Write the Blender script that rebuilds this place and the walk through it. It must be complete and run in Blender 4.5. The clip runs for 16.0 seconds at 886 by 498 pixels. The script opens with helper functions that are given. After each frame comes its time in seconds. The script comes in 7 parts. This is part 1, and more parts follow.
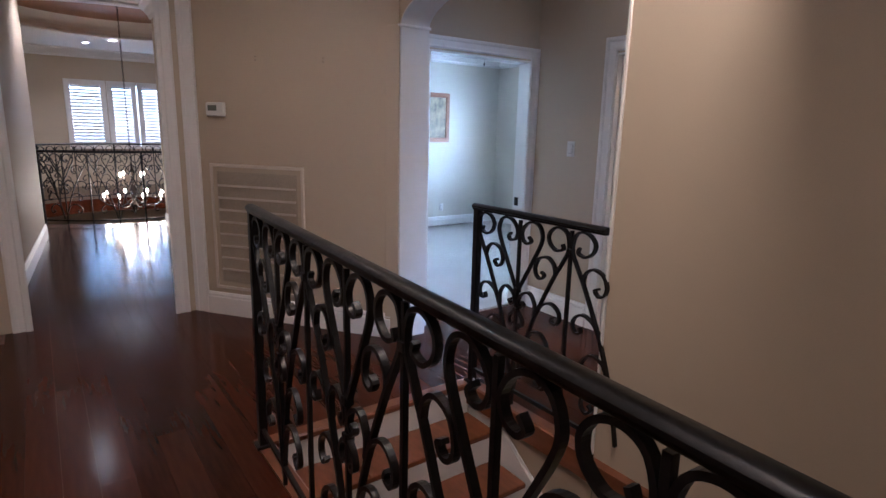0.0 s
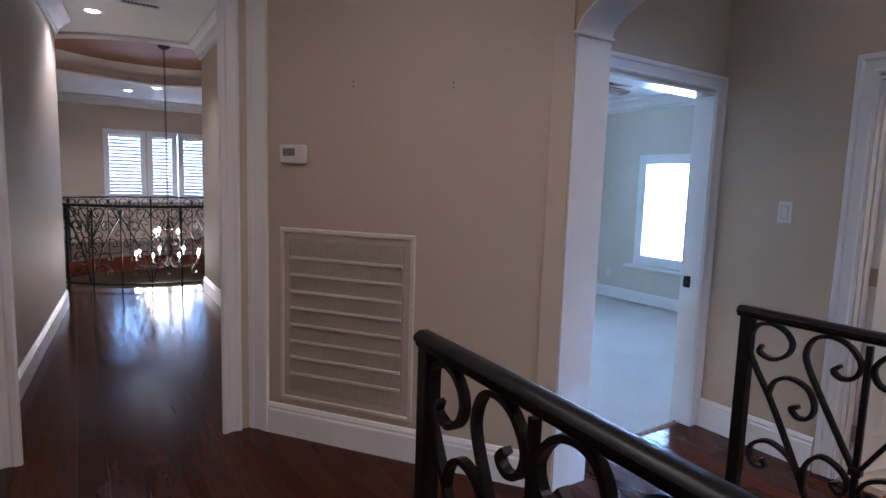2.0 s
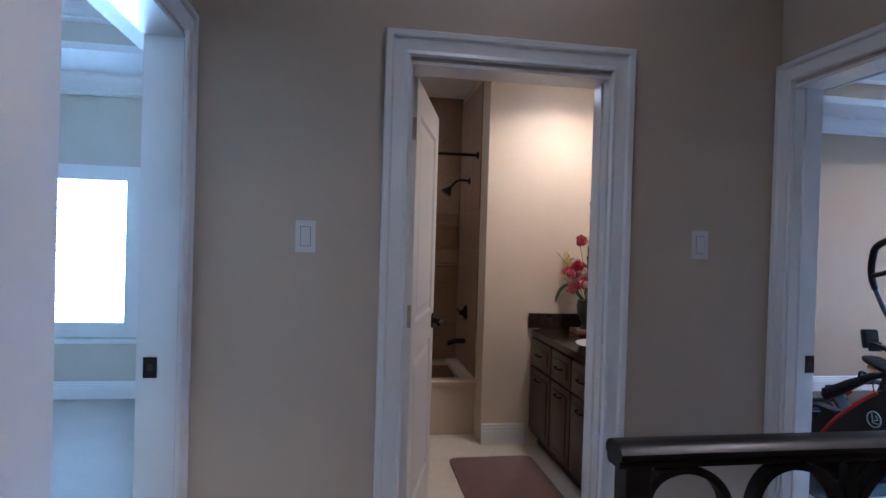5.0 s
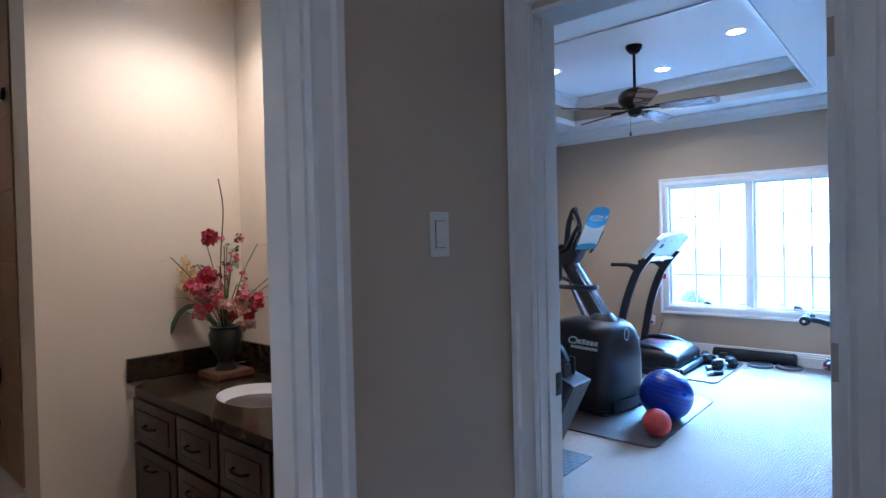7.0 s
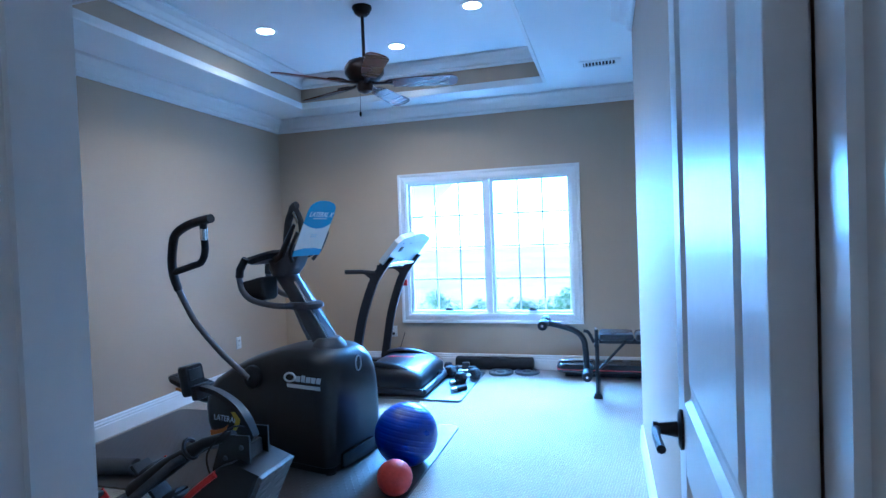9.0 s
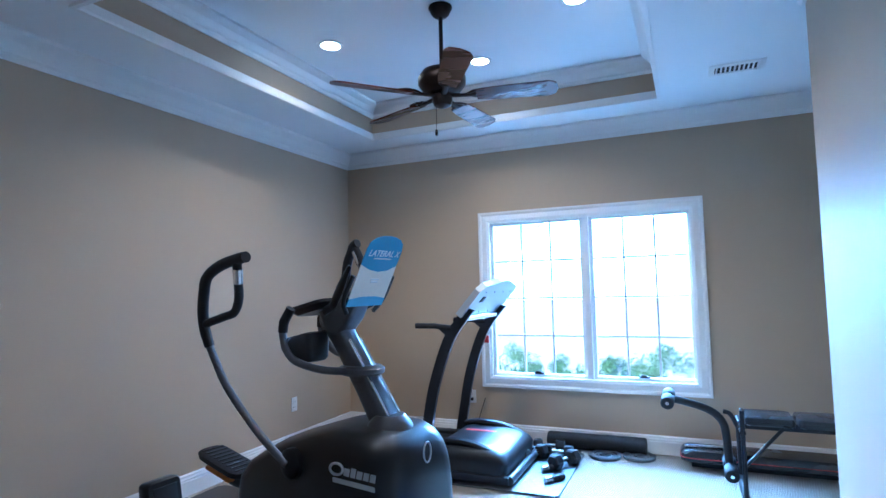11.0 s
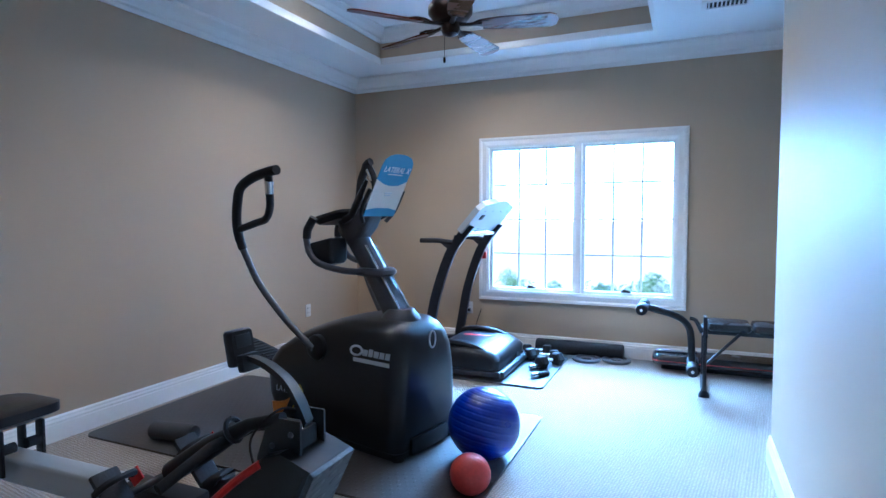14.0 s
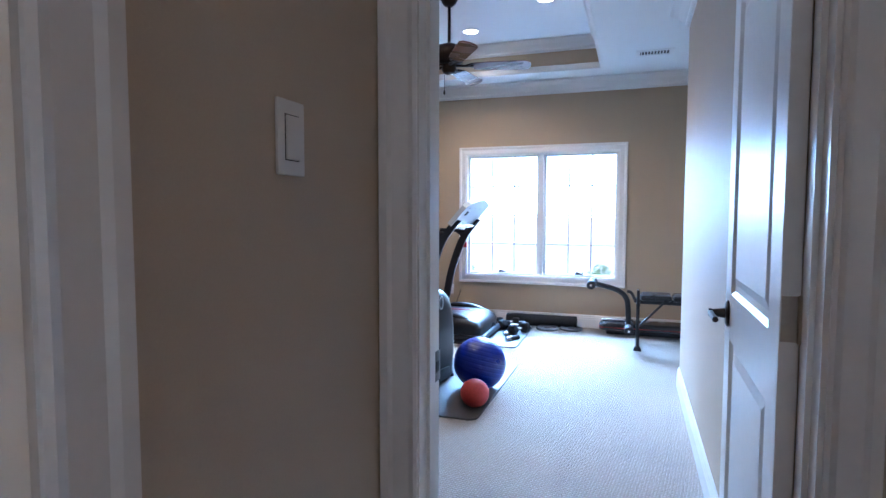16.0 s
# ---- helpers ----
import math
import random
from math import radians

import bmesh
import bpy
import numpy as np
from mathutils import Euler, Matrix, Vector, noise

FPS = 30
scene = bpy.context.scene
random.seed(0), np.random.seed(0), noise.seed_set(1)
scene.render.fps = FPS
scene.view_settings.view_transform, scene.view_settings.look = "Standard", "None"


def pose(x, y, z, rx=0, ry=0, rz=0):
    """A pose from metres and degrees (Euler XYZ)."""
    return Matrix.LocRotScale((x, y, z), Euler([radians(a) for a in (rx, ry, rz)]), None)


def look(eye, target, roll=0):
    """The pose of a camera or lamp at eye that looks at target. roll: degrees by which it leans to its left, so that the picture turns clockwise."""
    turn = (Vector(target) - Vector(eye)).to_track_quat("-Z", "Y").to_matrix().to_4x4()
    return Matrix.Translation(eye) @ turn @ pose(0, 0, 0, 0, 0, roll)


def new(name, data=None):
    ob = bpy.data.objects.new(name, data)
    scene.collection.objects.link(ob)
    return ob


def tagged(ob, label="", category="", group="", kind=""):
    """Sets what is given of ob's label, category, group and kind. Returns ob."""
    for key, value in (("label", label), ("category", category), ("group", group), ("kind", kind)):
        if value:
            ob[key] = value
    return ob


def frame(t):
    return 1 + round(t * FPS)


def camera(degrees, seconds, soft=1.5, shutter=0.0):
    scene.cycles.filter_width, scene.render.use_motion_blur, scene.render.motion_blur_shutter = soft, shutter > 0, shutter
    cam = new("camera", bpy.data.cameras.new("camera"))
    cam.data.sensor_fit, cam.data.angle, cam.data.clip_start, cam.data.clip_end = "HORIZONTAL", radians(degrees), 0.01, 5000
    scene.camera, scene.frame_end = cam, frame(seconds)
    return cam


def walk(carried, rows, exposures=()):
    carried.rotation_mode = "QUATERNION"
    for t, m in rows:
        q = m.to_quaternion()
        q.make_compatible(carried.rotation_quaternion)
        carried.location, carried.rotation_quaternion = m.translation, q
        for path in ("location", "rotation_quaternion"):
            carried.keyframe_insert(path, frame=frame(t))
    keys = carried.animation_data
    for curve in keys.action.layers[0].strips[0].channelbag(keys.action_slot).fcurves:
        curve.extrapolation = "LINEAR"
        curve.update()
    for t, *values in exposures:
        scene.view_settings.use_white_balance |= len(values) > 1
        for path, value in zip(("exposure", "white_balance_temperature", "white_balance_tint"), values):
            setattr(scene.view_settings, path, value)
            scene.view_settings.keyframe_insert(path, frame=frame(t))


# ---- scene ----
cam = camera(76.7, 16.0)
PATH = [
    (0, (-0.489, 1.626, 1.477), (0.655, 3.212, 1.061), 1.4),
    (0.5, (-0.469, 1.943, 1.458), (0.623, 3.585, 1.122), 1.7),
    (1, (-0.407, 2.343, 1.48), (0.675, 4.0, 1.195), 1.7),
    (1.5, (-0.442, 2.74, 1.462), (0.639, 4.405, 1.215), 1.8),
    (2, (-0.368, 3.073, 1.452), (0.721, 4.734, 1.221), 1.8),
    (2.5, (-0.273, 3.438, 1.433), (0.867, 5.07, 1.24), 1.9),
    (3, (-0.186, 3.712, 1.428), (1.195, 5.151, 1.272), 1.9),
    (3.5, (0.038, 3.975, 1.425), (1.707, 5.072, 1.306), 2.0),
    (4, (0.193, 4.216, 1.384), (2.093, 4.838, 1.321), 2.8),
    (4.5, (0.455, 4.358, 1.366), (2.453, 4.441, 1.322), 2.3),
    (5, (0.762, 4.434, 1.346), (2.737, 4.121, 1.326), 1.7),
    (5.2, (0.888, 4.473, 1.358), (2.823, 3.967, 1.343), 1.5),
    (7.3, (1.993, 4.026, 1.352), (3.237, 2.461, 1.313), -1.4),
    (7.5, (2.049, 3.948, 1.346), (3.253, 2.351, 1.302), -1.3),
    (8, (2.188, 3.743, 1.350), (3.122, 1.976, 1.296), -1.5),
    (8.5, (2.182, 3.417, 1.332), (2.785, 1.511, 1.272), -2.2),
    (8.7, (2.180, 3.281, 1.348), (2.734, 1.360, 1.287), -2.2),
    (10.8, (2.514, 2.32, 1.347), (3.265, 0.472, 1.488), -1.5),
    (11, (2.524, 2.317, 1.339), (3.326, 0.49, 1.475), -1.4),
    (11.5, (2.516, 2.29, 1.317), (3.361, 0.479, 1.403), -1.1),
    (12, (2.533, 2.278, 1.291), (3.386, 0.469, 1.279), -1.0),
    (12.5, (2.521, 2.285, 1.265), (3.398, 0.488, 1.203), -0.7),
    (13, (2.535, 2.303, 1.304), (3.415, 0.511, 1.19), -0.7),
    (13.5, (2.452, 2.453, 1.278), (3.337, 0.663, 1.168), -0.4),
    (14, (2.411, 2.683, 1.254), (3.208, 0.853, 1.138), -0.2),
    (14.5, (2.323, 2.982, 1.262), (3.028, 1.114, 1.140), -0.1),
    (15, (2.295, 3.312, 1.266), (2.918, 1.415, 1.142), -0.0),
    (15.5, (2.335, 3.571, 1.273), (2.909, 1.660, 1.144), -0.1),
    (16, (2.343, 3.803, 1.255), (2.983, 1.913, 1.125), 0.1),
]
EXPOSURES = [(0, 2.02, 4850, 19), (2, 1.95, 4600, 19), (4.5, 1.84, 4450, 18), (5.2, 1.92, 4300, 14), (7.5, 1.92, 4150, 10), (8, 1.76, 3850, 6), (8.7, 1.78, 3800, 6), (10.8, 1.85, 4150, 7), (14.5, 1.8, 4400, 9), (15, 1.78, 4600, 10), (16, 1.82, 4950, 16)]
walk(cam, [(t, look(eye, target, roll)) for t, eye, target, roll in PATH], EXPOSURES)
SKY, GYM_DAY, GYM_DEEP, BED_DAY, HALL_DAY = 0.15, 840, 3.2, 36, 210

# ---- world and large lights ----
world = bpy.data.worlds.new("world")
scene.world = world
world.use_nodes = True
_wn, _wl = world.node_tree.nodes, world.node_tree.links
_sky = _wn.new("ShaderNodeTexSky")
_sky.sky_type, _sky.sun_disc, _sky.sun_elevation, _sky.sun_rotation = "NISHITA", False, radians(42), radians(34)
_sky.air_density, _sky.dust_density, _sky.ozone_density = 1.0, 0.3, 4.0
_wl.new(_sky.outputs[0], _wn["Background"].inputs[0])
_wn["Background"].inputs[1].default_value = SKY

sun = new("sun", bpy.data.lights.new("sun", "SUN"))
sun.data.energy, sun.data.angle, sun.data.color = 4.5, radians(2), (1.0, 0.95, 0.88)
sun.matrix_world = look((10, 12, 14), (2, -6, 0))


def window_light(name, centre, toward, width, height, power, color):
    """Area lamp added to stand in for sky light, in or outside a window's opening."""
    lamp = new(name, bpy.data.lights.new(name, "AREA"))
    lamp.data.shape, lamp.data.size, lamp.data.size_y = "RECTANGLE", width, height
    lamp.data.energy, lamp.data.color = power, color
    lamp.matrix_world = look(centre, toward)
    return lamp


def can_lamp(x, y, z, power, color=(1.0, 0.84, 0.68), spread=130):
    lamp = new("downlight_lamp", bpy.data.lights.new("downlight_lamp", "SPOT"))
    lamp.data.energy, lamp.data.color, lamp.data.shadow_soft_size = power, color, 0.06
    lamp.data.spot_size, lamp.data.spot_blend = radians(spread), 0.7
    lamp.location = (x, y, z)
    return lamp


DAY = (0.48, 0.74, 1.0)
window_light("gym_sky_light", (4.1, -5.2, 3.3), (2.9, 0.2, 0.6), 3.4, 2.4, GYM_DAY, DAY)
window_light("gym_window_light", (3.33, -2.625, 1.55), (2.55, 2.0, 0.75), 1.64, 0.70, GYM_DEEP, DAY).data.spread = radians(75)
window_light("rotunda_sky_light", (1.6, 19.4, 3.2), (1.0, 14.0, 0.6), 3.4, 2.0, HALL_DAY, DAY)
for _y, _w in ((6.565, 0.68), (7.33, 0.65)):
    window_light("bedroom_sky_light", (5.84, _y, 1.20), (4.6, _y - 0.1, 1.05), _w, 1.22, BED_DAY, (0.66, 0.86, 1.0))

# ---- materials ----
def material(name, color, rough=0.6, metal=0.0, vary=0.08, grain=60.0, bump=0.0, blotch=1.2, spread=0.0, coat=0.0, emit=None, power=0.0, mapping=None, sheen=0.0, trans=0.0, second=None):
    """Principled surface: blotches and grain in the colour, fine relief, some change of gloss."""
    m = bpy.data.materials.new(name)
    m.use_nodes = True
    n, l = m.node_tree.nodes, m.node_tree.links
    p = n["Principled BSDF"]
    p.inputs["Roughness"].default_value, p.inputs["Metallic"].default_value = rough, metal
    p.inputs["Coat Weight"].default_value = coat
    p.inputs["Coat Roughness"].default_value = 0.12
    p.inputs["Sheen Weight"].default_value = sheen
    p.inputs["Transmission Weight"].default_value = trans
    if emit:
        p.inputs["Emission Color"].default_value, p.inputs["Emission Strength"].default_value = (*emit, 1), power
    p.inputs["Base Color"].default_value = (*color, 1)
    tc = n.new("ShaderNodeTexCoord")
    mp = n.new("ShaderNodeMapping")
    l.new(tc.outputs["Object"], mp.inputs[0])
    if mapping:
        mp.inputs["Scale"].default_value = mapping
    big, fine = n.new("ShaderNodeTexNoise"), n.new("ShaderNodeTexNoise")
    big.inputs["Scale"].default_value, fine.inputs["Scale"].default_value = blotch, grain
    big.inputs["Detail"].default_value, fine.inputs["Detail"].default_value = 4, 3
    l.new(mp.outputs[0], big.inputs[0])
    l.new(mp.outputs[0], fine.inputs[0])
    add = n.new("ShaderNodeMath")
    add.operation = "ADD"
    l.new(big.outputs[0], add.inputs[0])
    l.new(fine.outputs[0], add.inputs[1])
    last = add.outputs[0]
    if spread:
        info, more, scaled = n.new("ShaderNodeObjectInfo"), n.new("ShaderNodeMath"), n.new("ShaderNodeMath")
        scaled.operation, scaled.inputs[1].default_value = "MULTIPLY", spread
        l.new(info.outputs["Random"], scaled.inputs[0])
        more.operation = "ADD"
        l.new(last, more.inputs[0])
        l.new(scaled.outputs[0], more.inputs[1])
        last = more.outputs[0]
    ramp = n.new("ShaderNodeMapRange")
    ramp.inputs["From Min"].default_value, ramp.inputs["From Max"].default_value = 0.6, 1.4 + spread
    l.new(last, ramp.inputs[0])
    mix = n.new("ShaderNodeMix")
    mix.data_type = "RGBA"
    lo = [max(0.0, c * (1 - vary)) for c in color]
    hi = second or [min(1.0, c * (1 + vary)) for c in color]
    mix.inputs[6].default_value, mix.inputs[7].default_value = (*lo, 1), (*hi, 1)
    l.new(ramp.outputs[0], mix.inputs[0])
    l.new(mix.outputs[2], p.inputs["Base Color"])
    rr = n.new("ShaderNodeMapRange")
    rr.inputs["To Min"].default_value, rr.inputs["To Max"].default_value = max(0.02, rough - 0.08), min(1.0, rough + 0.08)
    l.new(big.outputs[0], rr.inputs[0])
    l.new(rr.outputs[0], p.inputs["Roughness"])
    if bump:
        b = n.new("ShaderNodeBump")
        b.inputs["Strength"].default_value, b.inputs["Distance"].default_value = bump, 0.004
        l.new(fine.outputs[0], b.inputs["Height"])
        l.new(b.outputs[0], p.inputs["Normal"])
    return m


def carpet_material(name, color, scale):
    """Loop-pile carpet: rows of loops from two crossed waves, over soft blotches of wear."""
    m = material(name, color, 0.95, vary=0.22, grain=180, bump=0.0, blotch=0.9, sheen=0.2)
    n, l = m.node_tree.nodes, m.node_tree.links
    tc = n["Texture Coordinate"]
    mp = n.new("ShaderNodeMapping")
    mp.inputs["Rotation"].default_value = (0, 0, radians(8))
    l.new(tc.outputs["Object"], mp.inputs[0])
    a, c = n.new("ShaderNodeTexWave"), n.new("ShaderNodeTexWave")
    a.bands_direction, c.bands_direction = "X", "Y"
    for w, k in ((a, 1.0), (c, 0.85)):
        w.inputs["Scale"].default_value, w.inputs["Distortion"].default_value, w.inputs["Detail"].default_value = scale * k, 3.6, 2
        w.inputs["Detail Scale"].default_value = 3
        l.new(mp.outputs[0], w.inputs[0])
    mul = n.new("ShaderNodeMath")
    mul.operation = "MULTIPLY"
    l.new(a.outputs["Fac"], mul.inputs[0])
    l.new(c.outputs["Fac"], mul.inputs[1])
    b = n.new("ShaderNodeBump")
    b.inputs["Strength"].default_value, b.inputs["Distance"].default_value = 0.9, 0.008
    l.new(mul.outputs[0], b.inputs["Height"])
    p = n["Principled BSDF"]
    l.new(b.outputs[0], p.inputs["Normal"])
    mix = n["Mix"]
    # shade between loops put into the colour, from the relief's height
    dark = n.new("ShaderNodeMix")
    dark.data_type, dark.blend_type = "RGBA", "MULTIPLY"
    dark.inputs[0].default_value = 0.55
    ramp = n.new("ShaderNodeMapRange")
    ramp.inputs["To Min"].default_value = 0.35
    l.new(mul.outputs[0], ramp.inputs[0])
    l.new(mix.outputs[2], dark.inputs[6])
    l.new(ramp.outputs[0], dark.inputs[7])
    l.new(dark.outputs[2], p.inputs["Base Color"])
    return m


def plate_material(name, color, scale):
    """Rubber mat with a raised tread pattern."""
    m = material(name, color, 0.55, vary=0.3, grain=90, blotch=2.5)
    n, l = m.node_tree.nodes, m.node_tree.links
    mp = n.new("ShaderNodeMapping")
    mp.inputs["Rotation"].default_value, mp.inputs["Scale"].default_value = (0, 0, radians(35)), (1, 0.45, 1)
    l.new(n["Texture Coordinate"].outputs["Object"], mp.inputs[0])
    v = n.new("ShaderNodeTexVoronoi")
    v.inputs["Scale"].default_value, v.inputs["Randomness"].default_value = scale, 0.05
    l.new(mp.outputs[0], v.inputs[0])
    r = n.new("ShaderNodeMapRange")
    r.inputs["From Min"].default_value, r.inputs["From Max"].default_value = 0.25, 0.45
    r.inputs["To Min"].default_value, r.inputs["To Max"].default_value = 1.0, 0.0
    l.new(v.outputs["Distance"], r.inputs[0])
    b = n.new("ShaderNodeBump")
    b.inputs["Strength"].default_value, b.inputs["Distance"].default_value = 0.8, 0.004
    l.new(r.outputs[0], b.inputs["Height"])
    l.new(b.outputs[0], n["Principled BSDF"].inputs["Normal"])
    return m


WALL = material("beige_wall_paint", (0.46, 0.378, 0.278), 0.62, vary=0.04, grain=220, bump=0.10, blotch=0.7)
GYM_WALL = material("tan_wall_paint", (0.417, 0.321, 0.217), 0.55, vary=0.05, grain=200, bump=0.12, blotch=0.6)
BED_WALL = material("pale_wall_paint", (0.55, 0.51, 0.43), 0.65, vary=0.04, grain=200, bump=0.08)
BATH_WALL = material("cream_wall_paint", (0.66, 0.56, 0.42), 0.6, vary=0.03, grain=200, bump=0.08)
TILE = material("brown_wall_tile", (0.30, 0.19, 0.11), 0.35, vary=0.2, grain=30, blotch=4, spread=0.3)
TRIM = material("white_trim_paint", (0.74, 0.72, 0.70), 0.32, vary=0.03, grain=50, bump=0.008, blotch=2)
JAMB = material("glossy_white_jamb", (0.74, 0.72, 0.69), 0.19, vary=0.02, grain=30, bump=0.006, blotch=2)
HALLJAMB = material("glossy_beige_jamb", (0.50, 0.415, 0.315), 0.2, vary=0.03, grain=40, bump=0.01, blotch=2)
CEIL = material("white_ceiling_paint", (0.78, 0.78, 0.78), 0.8, vary=0.03, grain=150, bump=0.1)
COPPER = material("bronze_dome_paint", (0.30, 0.14, 0.07), 0.45, vary=0.3, grain=20, blotch=3, metal=0.3)
PLANK = material("dark_mahogany_plank", (0.034, 0.0085, 0.0048), 0.17, vary=0.45, grain=5, blotch=1.6, bump=0.02, spread=0.7, mapping=(9, 1.0, 9), second=(0.086, 0.024, 0.0115))
PLANK.node_tree.nodes["Principled BSDF"].inputs["Specular IOR Level"].default_value = 0.13
NOSING = material("red_brown_nosing", (0.16, 0.055, 0.022), 0.3, vary=0.4, grain=6, mapping=(6, 2, 6), coat=0.3)
IRON = material("black_wrought_iron", (0.012, 0.011, 0.011), 0.38, metal=0.55, vary=0.5, grain=40, bump=0.25, blotch=8)
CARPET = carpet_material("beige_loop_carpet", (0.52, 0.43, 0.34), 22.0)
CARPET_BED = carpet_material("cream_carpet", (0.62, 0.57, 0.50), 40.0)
FLOOR_TILE = material("cream_floor_tile", (0.66, 0.58, 0.46), 0.3, vary=0.1, grain=25, blotch=3, spread=0.3)
CABINET = material("espresso_cabinet", (0.035, 0.018, 0.010), 0.35, vary=0.4, grain=8, mapping=(8, 8, 1), bump=0.05)
GRANITE = material("black_granite", (0.007, 0.005, 0.004), 0.14, vary=0.8, grain=55, blotch=28, second=(0.055, 0.038, 0.022))
GRANITE.node_tree.nodes["Principled BSDF"].inputs["Specular IOR Level"].default_value = 0.18
URN = material("dark_olive_glaze", (0.020, 0.024, 0.013), 0.3, vary=0.4, grain=20)
PORCELAIN = material("white_porcelain", (0.82, 0.80, 0.76), 0.12, vary=0.02)
TUB = material("bone_tub_enamel", (0.60, 0.50, 0.38), 0.2, vary=0.03)
RUG = material("brown_bath_rug", (0.13, 0.055, 0.035), 0.95, vary=0.5, grain=120, bump=0.8, sheen=0.4)
BLACK = material("black_plastic", (0.014, 0.014, 0.016), 0.38, vary=0.25, grain=160, bump=0.12, blotch=5)
SATIN = material("charcoal_housing", (0.012, 0.012, 0.014), 0.34, vary=0.2, grain=260, bump=0.06, blotch=3, coat=0.1)
RUBBER = material("black_rubber", (0.018, 0.018, 0.020), 0.7, vary=0.3, grain=120, bump=0.3)
GREY = material("gunmetal_paint", (0.085, 0.085, 0.095), 0.38, metal=0.4, vary=0.15, grain=80, bump=0.05)
DARKBLUE = material("black_steel_paint", (0.018, 0.019, 0.024), 0.32, metal=0.2, vary=0.2, grain=80, bump=0.05)
for _m in (BLACK, SATIN, RUBBER):
    _m.node_tree.nodes["Principled BSDF"].inputs["Specular IOR Level"].default_value = 0.3
CHROME = material("brushed_chrome", (0.7, 0.7, 0.7), 0.22, metal=1.0, vary=0.1, grain=30)
ALU = material("brushed_rail", (0.52, 0.53, 0.55), 0.38, metal=0.5, vary=0.08, grain=60, mapping=(1, 20, 20))
ORANGE = material("orange_decal", (0.55, 0.17, 0.015), 0.45, vary=0.15)
YELLOW = material("yellow_decal", (0.60, 0.42, 0.02), 0.45, vary=0.1)
WHITE = material("white_print", (0.75, 0.76, 0.77), 0.5, vary=0.05)
SILVER = material("silver_print", (0.55, 0.55, 0.56), 0.4, vary=0.08, metal=0.3)
SIGNBLUE = material("blue_sign_card", (0.05, 0.23, 0.42), 0.4, vary=0.06)
SIGNCREAM = material("cream_sign_card", (0.70, 0.62, 0.52), 0.45, vary=0.05)
RED = material("red_plastic", (0.50, 0.018, 0.015), 0.4, vary=0.15)
BALLBLUE = material("blue_vinyl", (0.004, 0.022, 0.30), 0.30, vary=0.2, grain=50, bump=0.06, blotch=4, coat=0.2)
BALLRED = material("red_rubber_ball", (0.48, 0.045, 0.03), 0.5, vary=0.2, grain=60, bump=0.1)
MAT = plate_material("charcoal_rubber_mat", (0.050, 0.045, 0.043), 38)
MATBLUE = plate_material("grey_foam_mat", (0.06, 0.065, 0.07), 30)
BRONZE = material("oil_rubbed_bronze", (0.020, 0.013, 0.010), 0.38, metal=0.75, vary=0.4, grain=40)
BLADE = material("mahogany_fan_blade", (0.075, 0.022, 0.012), 0.28, vary=0.4, grain=6, mapping=(2, 14, 14), coat=0.1)
LIT = material("lit_lamp_lens", (0.9, 0.9, 0.85), 0.4, emit=(1.0, 0.88, 0.70), power=14)
CANDLE = material("lit_candle_bulb", (0.9, 0.9, 0.85), 0.3, emit=(1.0, 0.80, 0.50), power=60)
PLASTIC = material("white_switch_plastic", (0.62, 0.60, 0.57), 0.35, vary=0.03)
# shade inside slots, holes and gaps, put into the colour of flat pieces
SLOT = material("recess_shade", (0.02, 0.02, 0.02), 0.8)
FILTER = material("grey_air_filter", (0.38, 0.32, 0.25), 0.9, vary=0.15, grain=90, bump=0.4)
GOLD = material("gilt_frame", (0.22, 0.10, 0.05), 0.45, metal=0.3, vary=0.4, grain=30)
CANVAS = material("painted_canvas", (0.25, 0.24, 0.25), 0.7, vary=0.8, grain=14, blotch=6, second=(0.45, 0.36, 0.22))
GREYLCD = material("grey_lcd", (0.16, 0.17, 0.15), 0.25, vary=0.05)
SHUTTER = material("white_shutter_slat", (0.80, 0.80, 0.80), 0.4, vary=0.02)
LEAF = material("tree_leaf", (0.12, 0.20, 0.07), 0.6, vary=0.5, grain=3, blotch=1)
BARK = material("tree_bark", (0.10, 0.075, 0.05), 0.9, vary=0.4, grain=20, bump=0.6)
# ground paled so the washed-out glare outside is in its colour
LAWN = material("glare_pale_ground", (0.52, 0.50, 0.46), 0.9, vary=0.5, grain=2, blotch=0.1)
STEMGREEN = material("silk_leaf_green", (0.05, 0.09, 0.03), 0.55, vary=0.5, grain=20)
PINK = material("pink_silk_petal", (0.55, 0.10, 0.13), 0.7, vary=0.3, grain=40)
CRIMSON = material("crimson_silk_petal", (0.40, 0.010, 0.035), 0.7, vary=0.3, grain=40)
BLUSH = material("blush_silk_petal", (0.68, 0.38, 0.30), 0.7, vary=0.25, grain=40)
CREAMPETAL = material("yellow_silk_petal", (0.70, 0.50, 0.20), 0.7, vary=0.25, grain=40)
TWIG = material("brown_twig", (0.10, 0.05, 0.03), 0.8, vary=0.4)
GLASS = material("window_glass", (1, 1, 1), 0.0, trans=1.0, vary=0.0)
MIRROR = material("mirror_glass", (0.85, 0.85, 0.85), 0.02, metal=1.0, vary=0.0)

# ---- mesh helpers ----
def thing(name, label, category, place=(0, 0, 0), turn=0.0, group="", kind=""):
    """A top-level Empty that carries the parts of one thing."""
    ob = new(name)
    ob.empty_display_size = 0.1
    ob.matrix_basis = pose(*place, 0, 0, turn)
    return tagged(ob, label, category, group, kind)


